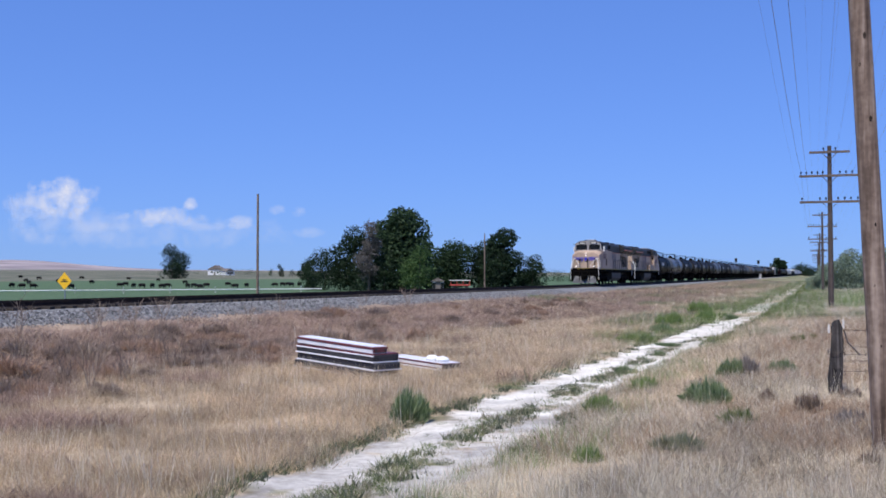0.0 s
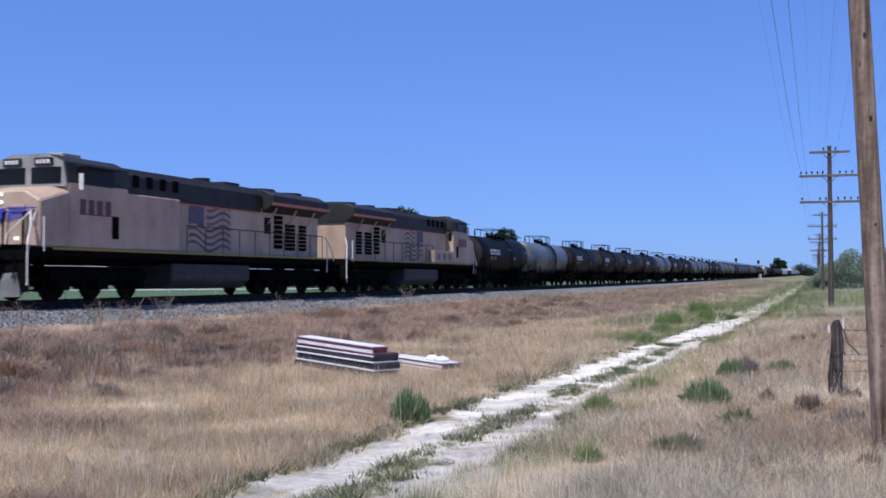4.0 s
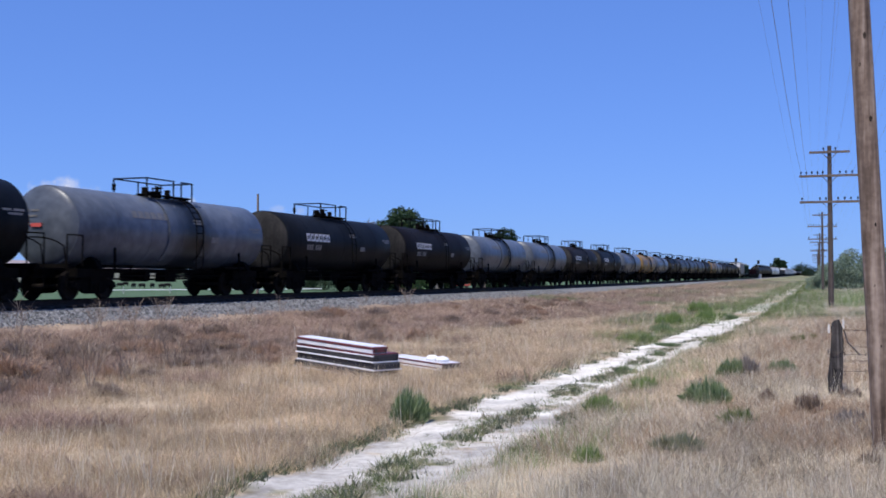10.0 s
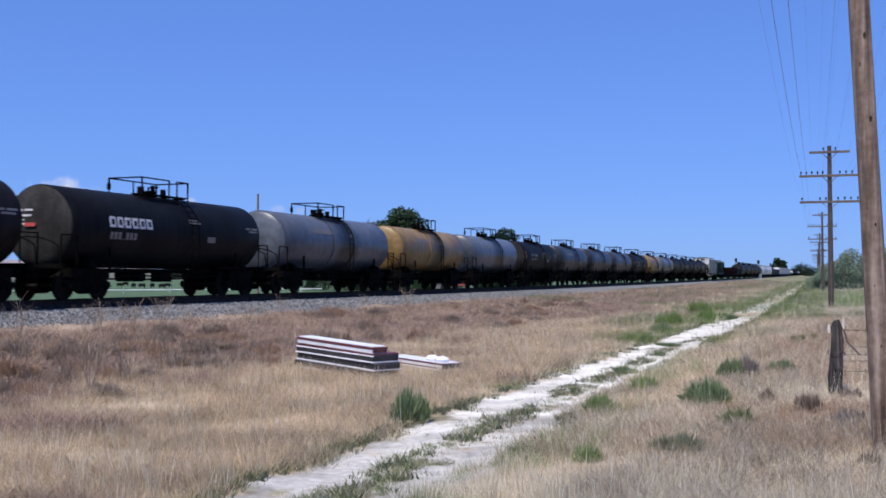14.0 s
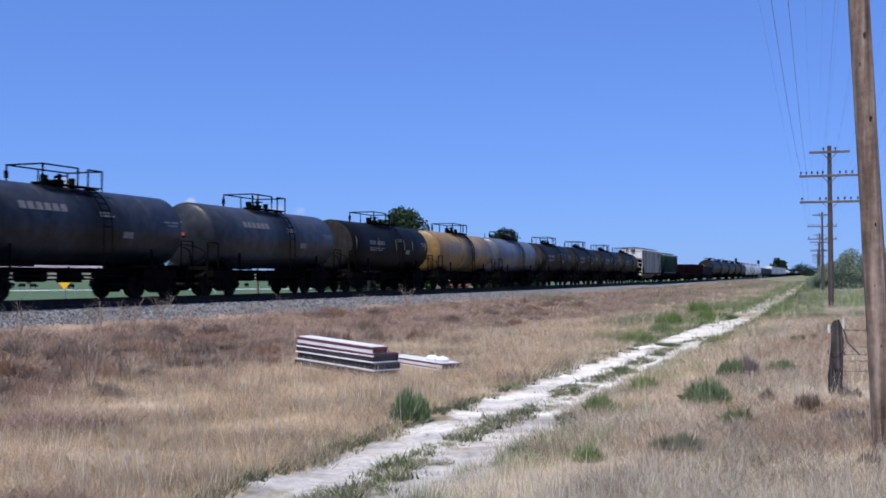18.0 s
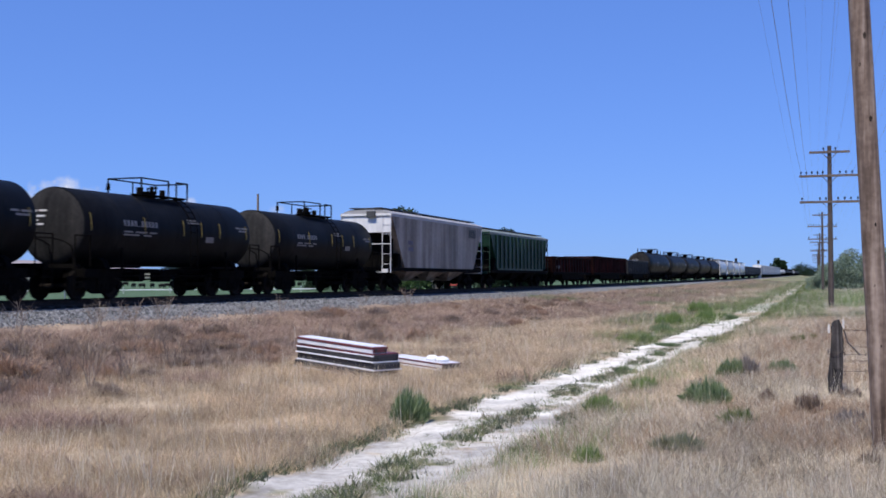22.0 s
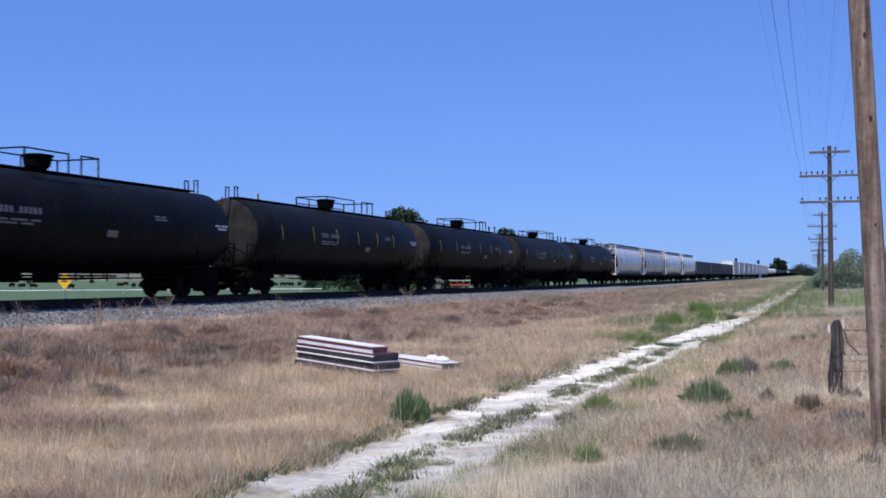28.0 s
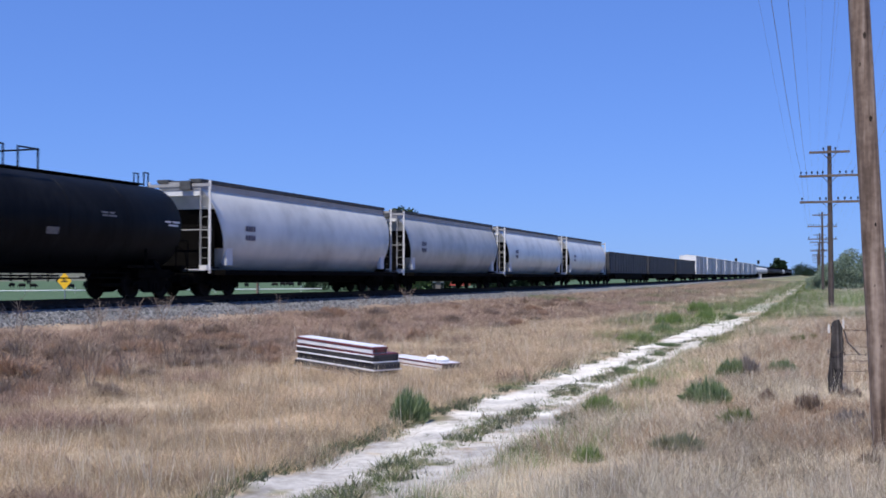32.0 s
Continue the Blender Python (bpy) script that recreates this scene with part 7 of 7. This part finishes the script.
for i in range(230):
    x_ = rng.uniform(-18.6, -12.0) if i < 64 else rng.uniform(-1.0, 2.0) if i < 74 else rng.uniform(-17.6, -12.4)
    y_ = 13 + 60 * rng.uniform() ** 1.5 if i < 64 else rng.uniform(18, 36) if i < 74 else rng.uniform(12.5, 28.0)
    s_ = rng.uniform(0.3, 1.05) * (1 if i < 64 else 0.5 if i < 74 else 0.75)
    m = Matrix.Translation((x_, y_, ground_z(x_, y_))) @ Matrix.Rotation(rng.uniform(0, 6.28), 4, "Z") @ Matrix.Diagonal((s_ * rng.uniform(0.9, 1.6), s_ * rng.uniform(0.9, 1.6), s_ * rng.uniform(0.6, 1.05), 1))
    if i % 9 % 3 == 2:
        m = m @ Matrix.Scale(0.95 if x_ < -14.6 else 0.4, 4)
    if i < 9:
        shrubs[i].matrix_basis = m
    else:
        ob = shrubs[i % 9].copy()
        scene.collection.objects.link(ob)
        ob.matrix_basis = m


def dead_weed(seed):
    r_ = np.random.default_rng(seed)
    bm = B()
    for _ in range(9):
        a_ = r_.uniform(0, 6.28)
        h_ = r_.uniform(0.45, 0.95)
        p = Vector((0, 0, -0.05))
        q = Vector((0.22 * h_ * math.cos(a_), 0.22 * h_ * math.sin(a_), h_ * 0.55))
        e_ = Vector((0.45 * h_ * math.cos(a_ + 0.4), 0.45 * h_ * math.sin(a_ + 0.4), h_))
        rod(bm, [p, q, e_], 0.006, 3)
        for _k in range(4):
            s0 = q.lerp(e_, r_.uniform(0, 0.9))
            rod(bm, [s0, s0 + Vector((r_.uniform(-0.2, 0.2), r_.uniform(-0.2, 0.2), r_.uniform(0.05, 0.25)))], 0.004, 3)
    return tagged(part("dead_weed", bm, TWIG), "pale leafless dead weed tangled on the embankment", "weed", "dead weeds")


weeds = [dead_weed(80 + i) for i in range(4)]
spots = [(rng.uniform(-20.1, -18.8), y_ + rng.uniform(-0.3, 0.3)) for y_ in (16.8, 17.4, 18.0, 18.5, 21.5, 24.5, 25.2, 26.0, 26.7, 27.4, 28.2, 29.0, 33.0, 37.0, 43.0, 50.0)]
spots += [(rng.uniform(-17.0, -11.8), rng.uniform(12.6, 21.0)) for _ in range(22)]
for i, (x_, y_) in enumerate(spots):
    s_ = rng.uniform(0.7, 1.15) * (1 if x_ < -18 else 0.8)
    m = pose(x_, y_, ground_z(x_, y_), 0, 0, rng.uniform(0, 360)) @ Matrix.Scale(s_, 4)
    if i < 4:
        weeds[i].matrix_basis = m
    else:
        ob = weeds[i % 4].copy()
        scene.collection.objects.link(ob)
        ob.matrix_basis = m

# loose ballast stones on the shoulder
n = 26000
yy = 12 + 78 * rng.uniform(0, 1, n) ** 1.6
xx = rng.uniform(-21.95, -19.4, n)
zz = np.interp(xx, [-22.3, -21.9, -20.7, -19.75, -19.3], [1.03, 0.985, 0.755, 0.52, 0.51]) + rng.uniform(-0.01, 0.03, n) - np.array([dip(q) for q in yy])
keep = (xx < -19.8) | (rng.uniform(0, 1, n) < 0.25)
c3 = np.stack([xx + BEAR * (yy - 35), yy, zz], axis=1)[keep]
n = len(c3)
oct_ = np.array([(1, 0, 0), (-1, 0, 0), (0, 1, 0), (0, -1, 0), (0, 0, 1), (0, 0, -1)], float)
rad = rng.uniform(0.025, 0.055, (n, 1, 1)) * rng.uniform(0.6, 1.3, (n, 6, 1))
rot = rng.normal(size=(n, 3, 3))
rot = np.linalg.qr(rot)[0]
v = (np.einsum("nij,kj->nki", rot, oct_) * rad + c3[:, None, :]).reshape(-1, 3)
tri = np.array([(0, 2, 4), (2, 1, 4), (1, 3, 4), (3, 0, 4), (2, 0, 5), (1, 2, 5), (3, 1, 5), (0, 3, 5)])
f = (np.arange(n)[:, None, None] * 6 + tri[None]).reshape(-1, 3)
STONE = foliage("ballast_stone", [(0.07, 0.07, 0.072), (0.14, 0.14, 0.14), (0.22, 0.22, 0.22), (0.34, 0.335, 0.33)], 0.9, 0.0)
tagged(raw("ballast_stones", v.tolist(), f.tolist(), STONE), "loose grey crushed stones on the ballast shoulder", "ballast", kind="stuff")

# ---- distant clouds ----
def cloud_material():
    m = bpy.data.materials.new("cloud_backdrop")
    m.use_nodes = True
    nt = m.node_tree
    n_, link = nt.nodes, nt.links.new
    uv = n_.new("ShaderNodeUVMap")
    uv.uv_map = "shape"
    ln = n_.new("ShaderNodeVectorMath")
    ln.operation = "LENGTH"
    link(uv.outputs[0], ln.inputs[0])
    co = n_.new("ShaderNodeTexCoord")
    nz_ = n_.new("ShaderNodeTexNoise")
    nz_.inputs["Scale"].default_value, nz_.inputs["Detail"].default_value, nz_.inputs["Roughness"].default_value = 0.013, 8, 0.62
    link(co.outputs["Object"], nz_.inputs["Vector"])
    den = n_.new("ShaderNodeAttribute")
    den.attribute_name = "cover"
    def mt(op, a, b):
        t = n_.new("ShaderNodeMath")
        t.operation, t.use_clamp = op, False
        for i, q in enumerate((a, b)):
            if isinstance(q, (int, float)):
                t.inputs[i].default_value = q
            else:
                link(q, t.inputs[i])
        return t.outputs[0]
    body = mt("SUBTRACT", mt("MULTIPLY", nz_.outputs["Fac"], 2.5), mt("ADD", mt("MULTIPLY", mt("MULTIPLY", ln.outputs["Value"], ln.outputs["Value"]), 1.15), 0.68))
    rg = n_.new("ShaderNodeMapRange")
    rg.inputs[1].default_value, rg.inputs[2].default_value = 0.0, 0.95
    link(body, rg.inputs[0])
    edge = n_.new("ShaderNodeMapRange")
    edge.inputs[1].default_value, edge.inputs[2].default_value = 1.0, 0.62
    link(ln.outputs["Value"], edge.inputs[0])
    al = mt("MULTIPLY", mt("MULTIPLY", rg.outputs[0], edge.outputs[0]), den.outputs["Fac"])
    em = n_.new("ShaderNodeEmission")
    em.inputs[0].default_value, em.inputs[1].default_value = (0.80, 0.82, 0.95, 1), 0.92
    tr = n_.new("ShaderNodeBsdfTransparent")
    mx = n_.new("ShaderNodeMixShader")
    link(al, mx.inputs[0])
    link(tr.outputs[0], mx.inputs[1])
    link(em.outputs[0], mx.inputs[2])
    link(mx.outputs[0], n_["Material Output"].inputs[0])
    return m


CLOUDS = [(-1300, 190, 900, 110, 0.22), (-1650, 215, 420, 130, 0.25), (-1685, 340, 225, 123, 1.00), (-1820, 293, 166, 95, 0.55), (-1614, 258, 71, 57, 0.80), (-1217, 248, 260, 62, 0.75), (-1093, 300, 47, 47, 0.80), (-880, 224, 95, 47, 0.60), (-1027, 206, 142, 33, 0.30), (-708, 277, 52, 33, 0.35), (-611, 262, 47, 38, 0.40), (-566, 177, 95, 33, 0.28), (-1430, 201, 284, 33, 0.25)]
verts, faces, uvs, dens = [], [], [], []
for i, (x_, z_, w_, h_, dn) in enumerate(CLOUDS):
    k0, back = len(verts), 260 - i * 20
    verts += [(x_ - w_, back, z_ - h_), (x_ + w_, back, z_ - h_), (x_ + w_, back, z_ + h_), (x_ - w_, back, z_ + h_)]
    faces.append((k0, k0 + 1, k0 + 2, k0 + 3))
    uvs += [(-1, -1), (1, -1), (1, 1), (-1, 1)]
    dens += [dn] * 4
clouds = raw("backdrop_clouds", verts, faces, cloud_material())
layer = clouds.data.uv_layers.new(name="shape")
for i, p in enumerate(uvs):
    layer.data[i].uv = p
att = clouds.data.attributes.new("cover", "FLOAT", "POINT")
att.data.foreach_set("value", dens)
clouds.matrix_world = Matrix.Rotation(radians(19.5), 4, "Z") @ Matrix.Translation((0, 4400, 0))
tagged(clouds, "small white summer clouds low over the hills", "clouds", kind="structure")


def run(t):
    """How far the train has come by t seconds, in metres."""
    return 21.1 * t


def motions():
    for car, u in train:
        turn = 180 if car is second else 0
        rows = []
        for t in range(0, 33):
            y = u - run(t)
            tilt = math.degrees(math.atan2(rail_z(y + 6) - rail_z(y - 6), 12))
            rows.append((float(t), Matrix.Translation((TRACK_X + bear(y), y, (rail_z(y + 6) + rail_z(y - 6)) / 2)) @ pose(0, 0, 0, tilt, 0, 0) @ pose(0, 0, 0, 0, 0, turn - math.degrees(math.atan(BEAR)))))
        walk(car, rows)
    # wheels roll with the train; wheelsets alike in place share one set of keys
    rolling = {}
    for ob in list(bpy.data.objects):
        if not ob.name.startswith("wheelset"):
            continue
        x, y, z = ob.location
        back = ob.parent.parent is second
        key = (round(y, 3), round(z, 3), back)
        if key not in rolling:
            sign = -1 if back else 1
            walk(ob, [(k / FPS, Matrix.Translation((x, y, z)) @ Matrix.Rotation(sign * run(k / FPS) / z, 4, "X")) for k in range(32 * FPS + 1)])
            rolling[key] = ob
        else:
            keys = ob.animation_data_create()
            ob.rotation_mode = "QUATERNION"
            keys.action = rolling[key].animation_data.action
            keys.action_slot = rolling[key].animation_data.action_slot


motions()
